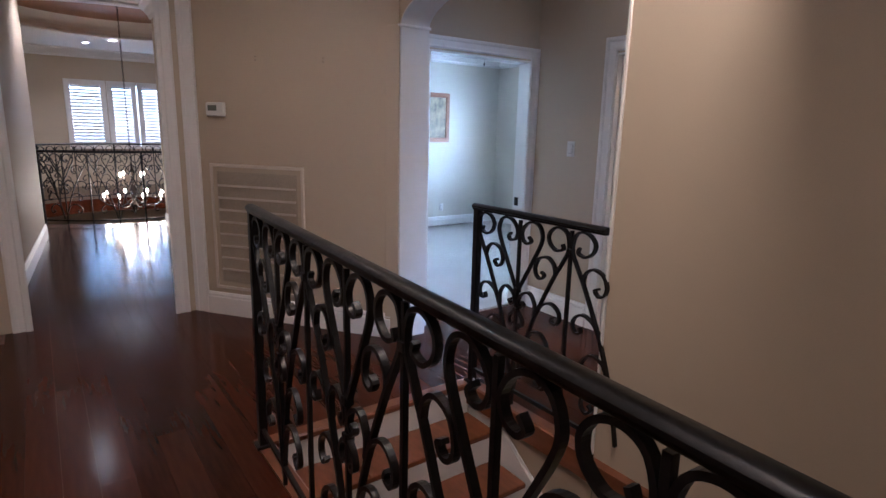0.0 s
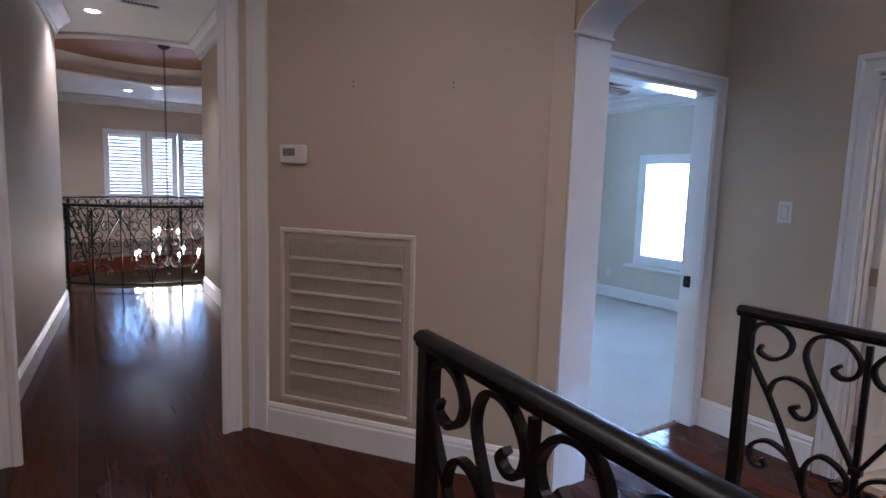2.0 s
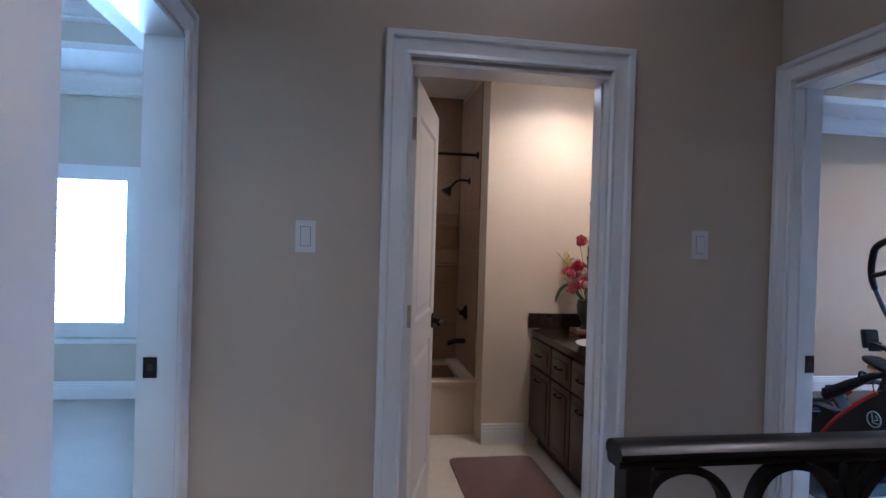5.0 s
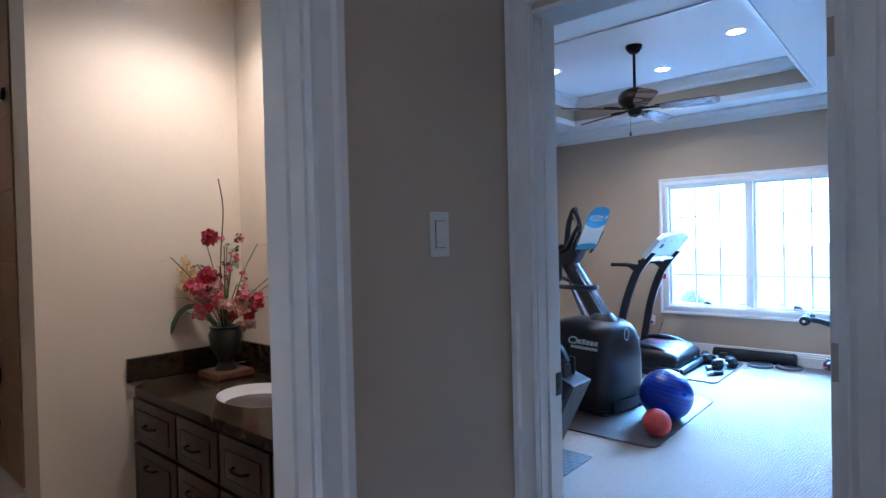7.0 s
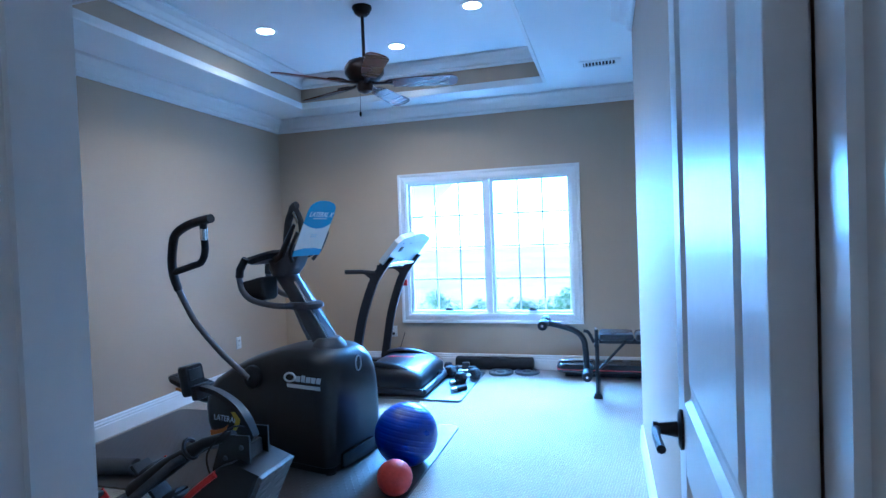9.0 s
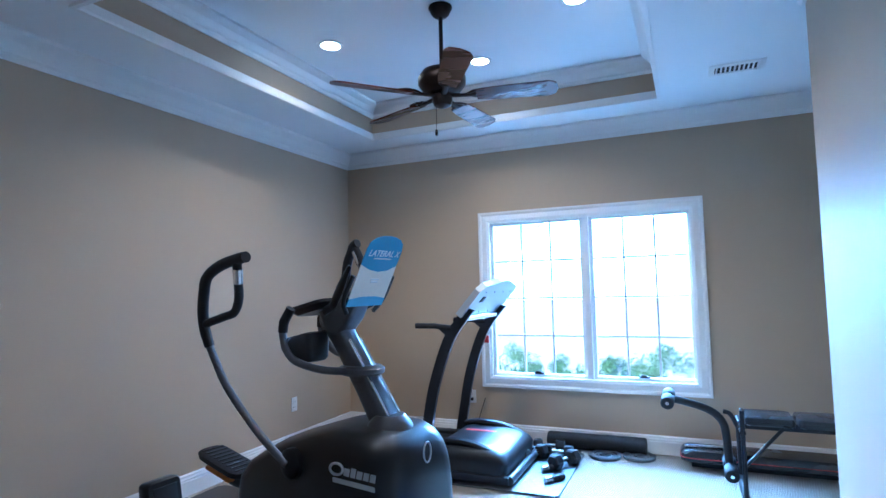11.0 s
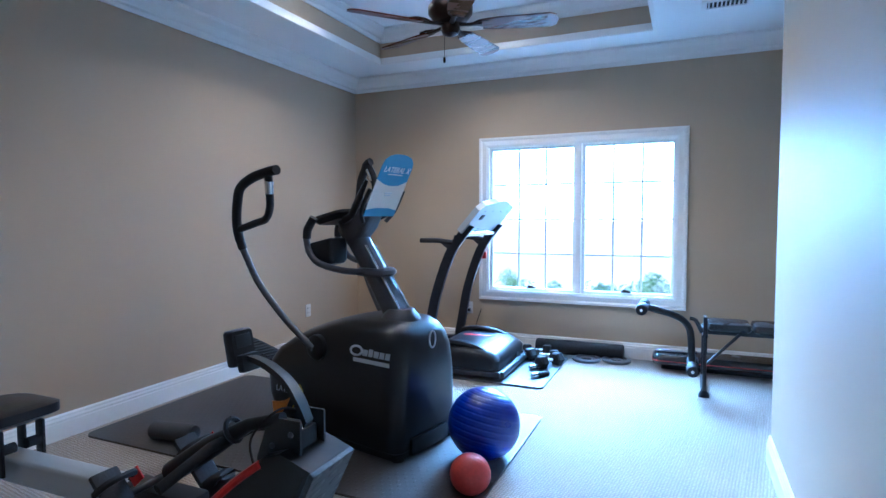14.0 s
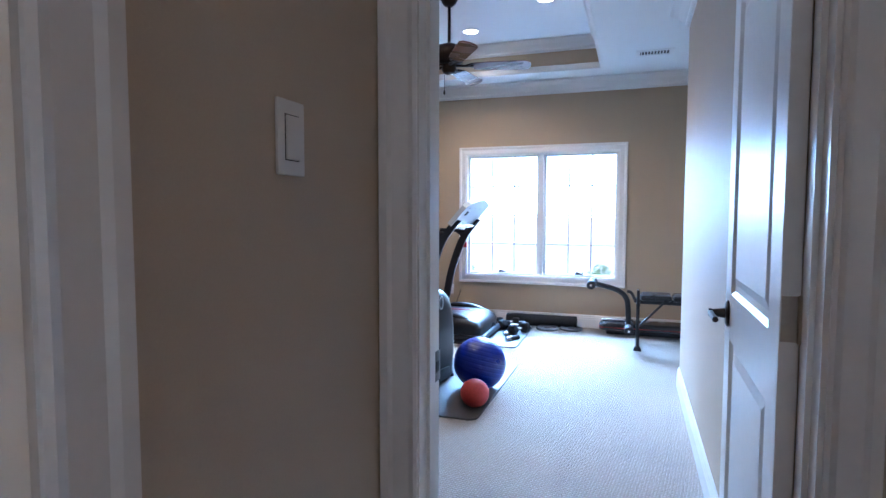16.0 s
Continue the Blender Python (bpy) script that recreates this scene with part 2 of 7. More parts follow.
def mesh_of(bm, name, material_, smooth=False):
    bmesh.ops.recalc_face_normals(bm, faces=bm.faces)
    me = bpy.data.meshes.new(name)
    if smooth:
        for f in bm.faces:
            f.smooth = True
        for e in bm.edges:
            if len(e.link_faces) == 2 and e.calc_face_angle(0) > 0.65:
                e.smooth = False
    bm.to_mesh(me)
    bm.free()
    me.materials.append(material_)
    return me


def part(name, bm, material_, parent=None, label="", smooth=True):
    me = bm if isinstance(bm, bpy.types.Mesh) else mesh_of(bm, name, material_, smooth)
    ob = new(name, me)
    ob.parent = parent
    if label:
        ob["label"] = label
    return ob


def structure(name, bm, material_, label, category, smooth=False):
    return tagged(part(name, bm, material_, None, "", smooth), label, category, "", "structure")


def add_box(bm, x0, y0, z0, x1, y1, z1, bevel=0.0, m=None):
    r = bmesh.ops.create_cube(bm, size=1)
    vs = r["verts"]
    bmesh.ops.transform(bm, matrix=Matrix.LocRotScale(((x0 + x1) / 2, (y0 + y1) / 2, (z0 + z1) / 2), None, (abs(x1 - x0), abs(y1 - y0), abs(z1 - z0))), verts=vs)
    if m is not None:
        bmesh.ops.transform(bm, matrix=m, verts=vs)
    if bevel:
        es = list({e for v in vs for e in v.link_edges})
        bmesh.ops.bevel(bm, geom=es, offset=bevel, segments=2, affect="EDGES", profile=0.6)
    return bm


def box(x0, y0, z0, x1, y1, z1, bevel=0.0, m=None):
    return add_box(bmesh.new(), x0, y0, z0, x1, y1, z1, bevel, m)


def add_tube(bm, path, radius, seg=10, cap=True, flat=1.0):
    """A round bar along a path; radius may be a list; flat squeezes it across."""
    pts = [Vector(p) for p in path]
    rings, up = [], None
    for i, p in enumerate(pts):
        d = (pts[min(i + 1, len(pts) - 1)] - pts[max(i - 1, 0)]).normalized()
        if up is None:
            up = Vector((0, 0, 1)) if abs(d.z) < 0.9 else Vector((1, 0, 0))
        side = d.cross(up).normalized()
        up = side.cross(d).normalized()
        r = radius[i] if isinstance(radius, (list, tuple)) else radius
        rings.append([bm.verts.new(p + (side * math.cos(2 * math.pi * k / seg) * flat + up * math.sin(2 * math.pi * k / seg)) * r) for k in range(seg)])
    for a, b in zip(rings, rings[1:]):
        for k in range(seg):
            bm.faces.new((a[k], a[(k + 1) % seg], b[(k + 1) % seg], b[k]))
    if cap:
        bm.faces.new(rings[0])
        bm.faces.new(rings[-1])
    return bm


def tube(path, radius, seg=10, cap=True, flat=1.0):
    return add_tube(bmesh.new(), path, radius, seg, cap, flat)


def smooth_path(points, steps=6):
    """Catmull-Rom through a few points."""
    pts = [Vector(p) for p in points]
    out = []
    for i in range(len(pts) - 1):
        a, b, c, d = pts[max(i - 1, 0)], pts[i], pts[i + 1], pts[min(i + 2, len(pts) - 1)]
        for s in range(steps):
            t = s / steps
            out.append(0.5 * ((2 * b) + (c - a) * t + (2 * a - 5 * b + 4 * c - d) * t * t + (3 * b - a - 3 * c + d) * t ** 3))
    return out + [pts[-1]]


def add_lathe(bm, profile, seg=24, m=None):
    """Turns (radius, height) pairs round z."""
    rings = []
    for r, z in profile:
        rings.append([bm.verts.new((max(r, 1e-4) * math.cos(2 * math.pi * k / seg), max(r, 1e-4) * math.sin(2 * math.pi * k / seg), z)) for k in range(seg)])
    for a, b in zip(rings, rings[1:]):
        for k in range(seg):
            bm.faces.new((a[k], a[(k + 1) % seg], b[(k + 1) % seg], b[k]))
    bm.faces.new(rings[0])
    bm.faces.new(rings[-1])
    if m is not None:
        bmesh.ops.transform(bm, matrix=m, verts=[v for r in rings for v in r])
    return bm


def lathe(profile, seg=24, m=None):
    return add_lathe(bmesh.new(), profile, seg, m)


def add_sweep(bm, path, profile, closed=False, up=Vector((0, 0, 1))):
    """Sweeps a closed (out, up) outline along a path with mitred corners; out is to the right of the way."""
    pts = [Vector(p) for p in path]
    n, rings = len(pts), []
    for i, p in enumerate(pts):
        a = pts[(i - 1) % n] if closed or i > 0 else None
        b = pts[(i + 1) % n] if closed or i < n - 1 else None
        d0 = (p - a).normalized() if a is not None else (b - p).normalized()
        d1 = (b - p).normalized() if b is not None else d0
        s0, s1 = d0.cross(up).normalized(), d1.cross(up).normalized()
        s = (s0 + s1).normalized()
        s = s / max(0.3, s.dot(s0))
        rings.append([bm.verts.new(p + s * o + up * u) for o, u in profile])
    k = len(profile)
    for i in range(n if closed else n - 1):
        a, b = rings[i], rings[(i + 1) % n]
        for j in range(k):
            bm.faces.new((a[j], a[(j + 1) % k], b[(j + 1) % k], b[j]))
    if not closed:
        bm.faces.new(rings[0])
        bm.faces.new(rings[-1])
    return bm


def sweep(path, profile, closed=False, up=Vector((0, 0, 1))):
    return add_sweep(bmesh.new(), path, profile, closed, up)


def add_prism(bm, outline, depth, m=None):
    """A flat outline in x, z pushed along y by depth."""
    a = [bm.verts.new((x, 0, z)) for x, z in outline]
    b = [bm.verts.new((x, depth, z)) for x, z in outline]
    bm.faces.new(a)
    bm.faces.new(b[::-1])
    for i in range(len(a)):
        bm.faces.new((a[i], a[(i + 1) % len(a)], b[(i + 1) % len(a)], b[i]))
    if m is not None:
        bmesh.ops.transform(bm, matrix=m, verts=a + b)
    return bm


def add_loft(bm, rings):
    """Skins closed rings of points, all of one length."""
    vs = [[bm.verts.new(p) for p in ring] for ring in rings]
    k = len(vs[0])
    for a, b in zip(vs, vs[1:]):
        for j in range(k):
            bm.faces.new((a[j], a[(j + 1) % k], b[(j + 1) % k], b[j]))
    bm.faces.new(vs[0])
    bm.faces.new(vs[-1])
    return bm


def rounded(w, d, r, seg=4, cx=0.0, cy=0.0):
    """Outline of a rectangle with round corners."""
    out = []
    for sx, sy, a0 in ((1, 1, 0), (-1, 1, 90), (-1, -1, 180), (1, -1, 270)):
        for i in range(seg + 1):
            a = radians(a0 + 90 * i / seg)
            out.append((cx + sx * (w / 2 - r) + r * math.cos(a), cy + sy * (d / 2 - r) + r * math.sin(a)))
    return out


def text_mesh(name, body, size, depth=0.001, shear=0.0, spacing=1.0):
    cu = bpy.data.curves.new(name, "FONT")
    cu.body, cu.size, cu.extrude, cu.shear, cu.space_character = body, size, depth, shear, spacing
    cu.align_x, cu.align_y = "CENTER", "CENTER"
    ob = bpy.data.objects.new(name, cu)
    scene.collection.objects.link(ob)
    bpy.context.view_layer.update()
    me = bpy.data.meshes.new_from_object(ob.evaluated_get(bpy.context.evaluated_depsgraph_get()))
    bpy.data.objects.remove(ob)
    return me


def lettering(name, body, size, material_, parent, m, shear=0.0, spacing=1.0):
    me = text_mesh(name, body, size, 0.0012, shear, spacing)
    me.materials.clear()
    me.materials.append(material_)
    ob = new(name, me)
    ob.parent = parent
    ob.matrix_basis = m
    return ob


# ---- setting: walls ----
def wall_bm(p0, p1, thick, z0, z1, holes=(), bm=None):
    """A wall from p0 to p1, its thickness to the left of that way, with openings (from, to, bottom, top)."""
    bm = bm or bmesh.new()
    d = Vector((p1[0] - p0[0], p1[1] - p0[1], 0))
    length = d.length
    m = Matrix.Translation((p0[0], p0[1], 0)) @ Matrix.Rotation(math.atan2(d.y, d.x), 4, "Z")
    at = 0.0
    for a, b, lo, hi in sorted(holes):
        if a > at:
            add_box(bm, at, 0, z0, a, thick, z1, 0, m)
        if lo > z0:
            add_box(bm, a, 0, z0, b, thick, lo, 0, m)
        if hi < z1:
            add_box(bm, a, 0, hi, b, thick, z1, 0, m)
        at = b
    if length > at:
        add_box(bm, at, 0, z0, length, thick, z1, 0, m)
    return bm


def wall(name, p0, p1, thick, z0, z1, mat_, label, holes=()):
    return structure(name, wall_bm(p0, p1, thick, z0, z1, holes), mat_, label, "wall")


TOP = 3.05
# alcove wall with the bathroom door (faces -x); inner faces of the rooms get their own thin skins
structure("wall_bath", wall_bm((2.855, 5.02), (2.855, 2.70), 0.12, 0, TOP, [(5.02 - 4.25, 5.02 - 3.445, 0, 2.025)]), WALL, "grey-beige painted wall with the bathroom doorway", "wall")
structure("wall_bedroom", wall_bm((2.855, 5.02), (1.50, 5.02), -0.12, 0, TOP, [(2.855 - 2.781, 2.855 - 1.80, 0, 2.025)]), WALL, "grey-beige painted wall with the bedroom doorway", "wall")
structure("wall_bedroom_south", wall_bm((5.80, 5.05), (2.858, 5.05), -0.12, 0, TOP), BED_WALL, "pale painted bedroom wall beside the door", "wall")
structure("wall_gym_door", wall_bm((1.70, 2.70), (2.855, 2.70), -0.12, 0, TOP, [(0.320, 1.081, 0, 2.025)]), WALL, "grey-beige painted wall with the gym doorway", "wall")
structure("wall_gym_north", wall_bm((2.858, 2.67), (5.80, 2.67), -0.12, 0, TOP), GYM_WALL, "tan painted gym wall behind the machines", "wall")


def arch_wall():
    """Wall along the stairwell with a low elliptical arch into the alcove."""
    bm = bmesh.new()
    y0, y1, z_spring, rise, n = 3.13, 4.90, 2.13, 0.23, 20
    curve = []
    for i in range(n + 1):
        a = math.pi * i / n
        curve.append(((y0 + y1) / 2 + (y1 - y0) / 2 * math.cos(a), z_spring + rise * math.sin(a)))
    outline = [(-0.3, -3.0), (y0, -3.0), (y0, z_spring)] + curve[-2:0:-1] + [(y1, z_spring), (y1, -0.4), (5.02, -0.4), (5.02, TOP), (-0.3, TOP)]
    add_prism(bm, [(y, z) for y, z in outline], 0.20)
    bmesh.ops.transform(bm, matrix=Matrix(((0, 1, 0, 1.50), (1, 0, 0, 0), (0, 0, 1, 0), (0, 0, 0, 1))), verts=bm.verts)
    bmesh.ops.triangulate(bm, faces=[f for f in bm.faces if len(f.verts) > 4])
    return bm


structure("wall_arch", arch_wall(), WALL, "beige painted wall with a low arched opening beside the stairs", "wall")
# pale lining of the arch, with a rounded bead on the edge
ARCH = [(4.90, 0.0), (4.90, 2.13)] + [(4.015 + 0.885 * math.cos(math.pi * i / 20), 2.13 + 0.23 * math.sin(math.pi * i / 20)) for i in range(1, 20)] + [(3.13, 2.13), (3.13, 0.0)]


def arch_lining():
    bm = bmesh.new()
    rings = []
    for x, k in ((1.490, 0.0), (1.490, 0.012), (1.71, 0.012), (1.71, 0.0)):
        ring = []
        for y, z in ARCH:
            d = Vector((0, 4.015 - y, min(0.0, 1.9 - z))).normalized()
            ring.append(bm.verts.new((x, y + d.y * k, z + d.z * k)))
        rings.append(ring)
    for a, b in zip(rings, rings[1:] + rings[:1]):
        for i in range(len(ARCH) - 1):
            bm.faces.new((a[i], a[i + 1], b[i + 1], b[i]))
    return bm


structure("trim_arch_lining", arch_lining(), JAMB, "smooth white-painted lining of the arch", "trim", True)
structure("wall_diagonal", wall_bm((0.45, 6.30), (1.482, 4.905), 0.12, 0, TOP), WALL, "beige diagonal wall with thermostat and return-air grille", "wall")
structure("trim_arch_bead", box(-0.085, -0.016, 0.0, 0.012, 0.004, 2.13, 0.007, pose(1.482, 4.905, 0, 0, 0, -53.5)), WALL, "beige-painted casing strip on the arch's edge", "trim")
structure("trim_arch_impost", box(1.472, 4.872, 2.118, 1.715, 4.91, 2.134, 0.005), TRIM, "thin white moulding where the arch springs", "trim")
# hall opening, hall and rotunda
structure("wall_hall_front_right", wall_bm((0.385, 6.30), (0.385, 6.62), -0.50, 0, TOP), HALLJAMB, "glossy beige reveal of the hall opening", "wall")
structure("wall_hall_front_left", wall_bm((-0.755, 6.42), (-0.755, 6.80), 0.12, 0, TOP), HALLJAMB, "glossy beige reveal of the hall opening", "wall")
structure("wall_left_diagonal", wall_bm((-2.095, 5.2), (-0.88, 6.40), 0.12, 0, TOP), WALL, "beige diagonal landing wall", "wall")
structure("wall_hall_right", wall_bm((0.885, 6.62), (0.98, 10.70), -0.12, 0, TOP), WALL, "beige painted hall wall", "wall")
structure("wall_hall_left", wall_bm((-0.78, 6.80), (-0.50, 10.35), 0.12, 0, TOP), WALL, "beige painted hall wall", "wall")
structure("wall_landing_west", wall_bm((-2.0, -0.3), (-2.0, 5.2), 0.12, 0, TOP), WALL, "beige painted landing wall", "wall")
structure("wall_landing_south", wall_bm((-2.12, -0.3), (1.70, -0.3), -0.12, -3, TOP), WALL, "beige painted wall at the foot of the stairs", "wall")
structure("wall_rotunda_right", wall_bm((1.10, 10.70), (4.2, 10.70), -0.12, -3, TOP), WALL, "beige painted wall beside the rotunda", "wall")
structure("wall_rotunda_left", wall_bm((-0.62, 10.35), (-3.6, 10.35), 0.12, -3, TOP), WALL, "beige painted wall beside the rotunda", "wall")
structure("wall_rotunda_east", wall_bm((4.2, 10.58), (4.2, 17.0), -0.12, -3, TOP), WALL, "beige painted wall beside the rotunda", "wall")
structure("wall_rotunda_west", wall_bm((-3.6, 10.35), (-3.6, 17.0), 0.12, -3, TOP), WALL, "beige painted wall beside the rotunda", "wall")
structure("wall_rotunda_far", wall_bm((-3.7, 17.0), (4.3, 17.0), 0.15, -3, TOP, [(3.7 + 0.20, 3.7 + 0.88, 0.92, 2.32), (3.7 + 1.02, 3.7 + 2.10, 0.92, 2.32), (3.7 + 2.25, 3.7 + 2.95, 0.92, 2.32)]), WALL, "beige far wall with three shuttered windows", "wall")
# gym
WY = -2.445
structure("wall_gym_window", wall_bm((0.2, WY), (5.80, WY), -0.16, 0, TOP, [(2.30, 3.96, 0.545, 1.905)]), GYM_WALL, "tan painted gym wall with a double window", "wall")
structure("wall_gym_east", wall_bm((5.65, 2.55), (5.65, WY), 0.15, 0, TOP), GYM_WALL, "tan painted long gym wall", "wall")
structure("wall_gym_vestibule", wall_bm((2.0, -0.52), (2.0, 2.58), 0.15, 0, TOP), GYM_WALL, "tan painted wall beside the gym door", "wall")
structure("wall_gym_niche_north", wall_bm((0.2, -0.52), (1.85, -0.52), 0.15, 0, TOP), GYM_WALL, "tan painted wall of the gym corner", "wall")
structure("wall_gym_west", wall_bm((0.2, WY), (0.2, -0.37), 0.12, 0, TOP), GYM_WALL, "tan painted wall of the gym corner", "wall")
# bedroom
structure("wall_bedroom_east", wall_bm((5.66, 5.05), (5.66, 8.88), -0.15, 0, TOP, [(6.22 - 5.05, 6.91 - 5.05, 0.58, 1.82), (7.0 - 5.05, 7.66 - 5.05, 0.58, 1.82)]), BED_WALL, "pale painted bedroom wall with two windows", "wall")
structure("wall_bedroom_north", wall_bm((0.9, 8.73), (5.66, 8.73), 0.15, 0, TOP), BED_WALL, "pale painted bedroom wall with a picture", "wall")
structure("wall_bedroom_west", wall_bm((1.06, 6.30), (1.06, 8.73), 0.10, 0, TOP), BED_WALL, "pale painted bedroom wall", "wall")
# bathroom
structure("wall_bath_south", wall_bm((3.003, 2.715), (5.5, 2.715), -0.035, 0, TOP), BATH_WALL, "cream painted bathroom wall behind the vanity", "wall")
structure("wall_bath_partition", box(4.43, 2.716, 0, 5.45, 3.56, 2.6), BATH_WALL, "cream painted bathroom wall with the tub alcove behind it", "wall")
structure("wall_bath_east", box(5.40, 3.562, 0, 5.60, 5.05, 2.6), TILE, "brown tiled wall of the tub alcove", "wall")
structure("wall_bath_north", box(3.003, 4.98, 0, 5.40, 5.045, 2.6), BATH_WALL, "cream painted bathroom wall", "wall")
structure("wall_bath_west", wall_bm((2.978, 4.98), (2.978, 2.716), 0.012, 0, 2.6, [(4.98 - 4.25, 4.98 - 3.445, 0, 2.025)]), BATH_WALL, "cream painted bathroom wall beside the door", "wall")

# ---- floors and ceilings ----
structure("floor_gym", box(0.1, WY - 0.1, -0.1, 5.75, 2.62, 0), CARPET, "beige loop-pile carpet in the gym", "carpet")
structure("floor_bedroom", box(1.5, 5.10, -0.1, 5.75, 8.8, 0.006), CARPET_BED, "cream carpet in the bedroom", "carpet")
structure("floor_bath", box(2.95, 2.6, -0.1, 5.6, 5.08, 0.0), FLOOR_TILE, "cream tiled bathroom floor", "floor")
sub = bmesh.new()
for q in ((-2.1, -0.4, 0.235, 4.05), (-2.1, 4.05, 2.9, 6.9), (1.45, 2.62, 2.95, 4.05), (-0.85, 6.9, 1.1, 10.72)):
    add_box(sub, q[0], q[1], -0.12, q[2], q[3], -0.014)
structure("floor_landing", sub, NOSING, "landing floor of dark mahogany planks", "floor")
structure("floor_rotunda_lower", box(-3.7, 10.3, -3.1, 4.3, 17.1, -3.0), FLOOR_TILE, "pale stone floor of the storey below", "floor")
structure("floor_stair_foot", box(-2.1, -0.4, -3.3, 1.7, 4.5, -3.06), PLANK, "dark wooden floor at the foot of the stairs", "floor")

ceil = bmesh.new()
for q in ((-2.2, -0.45, 1.75, 6.5), (1.45, 2.62, 3.0, 5.1), (-0.9, 6.3, 1.2, 10.80)):
    add_box(ceil, q[0], q[1], TOP - 0.005, q[2], q[3], TOP + 0.1)
structure("ceiling_landing", ceil, CEIL, "white ceiling over landing and hall", "ceiling")


def ring_ceiling():
    """Flat ceiling with a round recess."""
    bm = bmesh.new()
    cx, cy, r, n = 0.75, 12.6, 1.85, 64
    inner = [bm.verts.new((cx + r * math.cos(2 * math.pi * i / n), cy + r * math.sin(2 * math.pi * i / n), TOP - 0.004)) for i in range(n)]
    outer = []
    for i in range(n):
        a = 2 * math.pi * i / n
        c, s = math.cos(a), math.sin(a)
        k = min((4.35 - cx) / c if c > 1e-6 else (-3.7 - cx) / c if c < -1e-6 else 99, (17.15 - cy) / s if s > 1e-6 else (10.3 - cy) / s if s < -1e-6 else 99)
        outer.append(bm.verts.new((cx + k * c, cy + k * s, TOP - 0.004)))
    top = [bm.verts.new((v.co.x, v.co.y, TOP + 0.32)) for v in inner]
    for i in range(n):
        j = (i + 1) % n
        bm.faces.new((outer[i], outer[j], inner[j], inner[i]))
        bm.faces.new((inner[i], inner[j], top[j], top[i]))
    return bm


structure("ceiling_rotunda", ring_ceiling(), CEIL, "white rotunda ceiling with a round recess", "ceiling", True)
structure("ceiling_dome", lathe([(1.87, 0.0), (1.87, 0.02), (0.01, 0.03)], 64, pose(0.75, 12.6, TOP + 0.30)), COPPER, "bronze-painted disc of the round ceiling recess", "ceiling")
ring = [(0.75 + 1.85 * math.cos(2 * math.pi * i / 64), 12.6 + 1.85 * math.sin(2 * math.pi * i / 64), TOP) for i in range(64)]
structure("trim_dome_ring", sweep(ring, [(-0.10, -0.03), (0.0, -0.05), (0.10, -0.03), (0.10, 0.0), (0.0, 0.10), (-0.05, 0.10), (-0.06, 0.03), (-0.10, 0.0)], True), TRIM, "white moulding round the ceiling recess", "trim", True)

GZ, GT = 2.68, 2.98      # gym ceiling and its raised tray
TRAY = (2.665, -1.98, 5.075, 0.70)
gc = bmesh.new()
x0, y0, x1, y1 = TRAY
for q in ((0.1, WY - 0.05, x0, 2.60), (x1, WY - 0.05, 5.70, 2.60), (x0, WY - 0.05, x1, y0), (x0, y1, x1, 2.60)):
    add_box(gc, q[0], q[1], GZ, q[2], q[3], GZ + 0.05)
add_box(gc, x0 - 0.05, y0 - 0.05, GT, x1 + 0.05, y1 + 0.05, GT + 0.05)
structure("ceiling_gym", gc, CEIL, "white gym ceiling with a raised tray", "ceiling")
tr = bmesh.new()
add_box(tr, x0 - 0.04, y0 - 0.04, GZ + 0.051, x0 - 0.002, y1 + 0.04, GT)
add_box(tr, x1 + 0.002, y0 - 0.04, GZ + 0.051, x1 + 0.04, y1 + 0.04, GT)
add_box(tr, x0 - 0.002, y0 - 0.04, GZ + 0.051, x1 + 0.002, y0 - 0.002, GT)
add_box(tr, x0 - 0.002, y1 + 0.002, GZ + 0.051, x1 + 0.002, y1 + 0.04, GT)
structure("ceiling_gym_tray_sides", tr, GYM_WALL, "tan painted sides of the ceiling tray", "ceiling")
CROWN = [(0, 0), (0.10, 0), (0.10, -0.018), (0.085, -0.03), (0.06, -0.045), (0.035, -0.075), (0.022, -0.085), (0.022, -0.10), (0.012, -0.115), (0, -0.115)]
structure("trim_gym_crown", sweep([(5.65, 2.55, GZ), (5.65, WY, GZ), (0.2, WY, GZ), (0.2, -0.52, GZ), (2.0, -0.52, GZ), (2.0, 2.55, GZ)], [(o * 1.18, u * 1.18) for o, u in CROWN]), TRIM, "white crown moulding under the gym ceiling", "trim")
structure("trim_tray_crown", sweep([(x0, y0, GT), (x0, y1, GT), (x1, y1, GT), (x1, y0, GT)], CROWN, True), TRIM, "white crown moulding inside the ceiling tray", "trim")
structure("trim_tray_edge", sweep([(x0, y0, GZ), (x0, y1, GZ), (x1, y1, GZ), (x1, y0, GZ)], [(-0.012, -0.012), (0.012, -0.012), (0.016, 0.0), (0.016, 0.045), (0.0, 0.052), (-0.012, 0.0)], True), TRIM, "narrow white bead round the tray's lower edge", "trim")

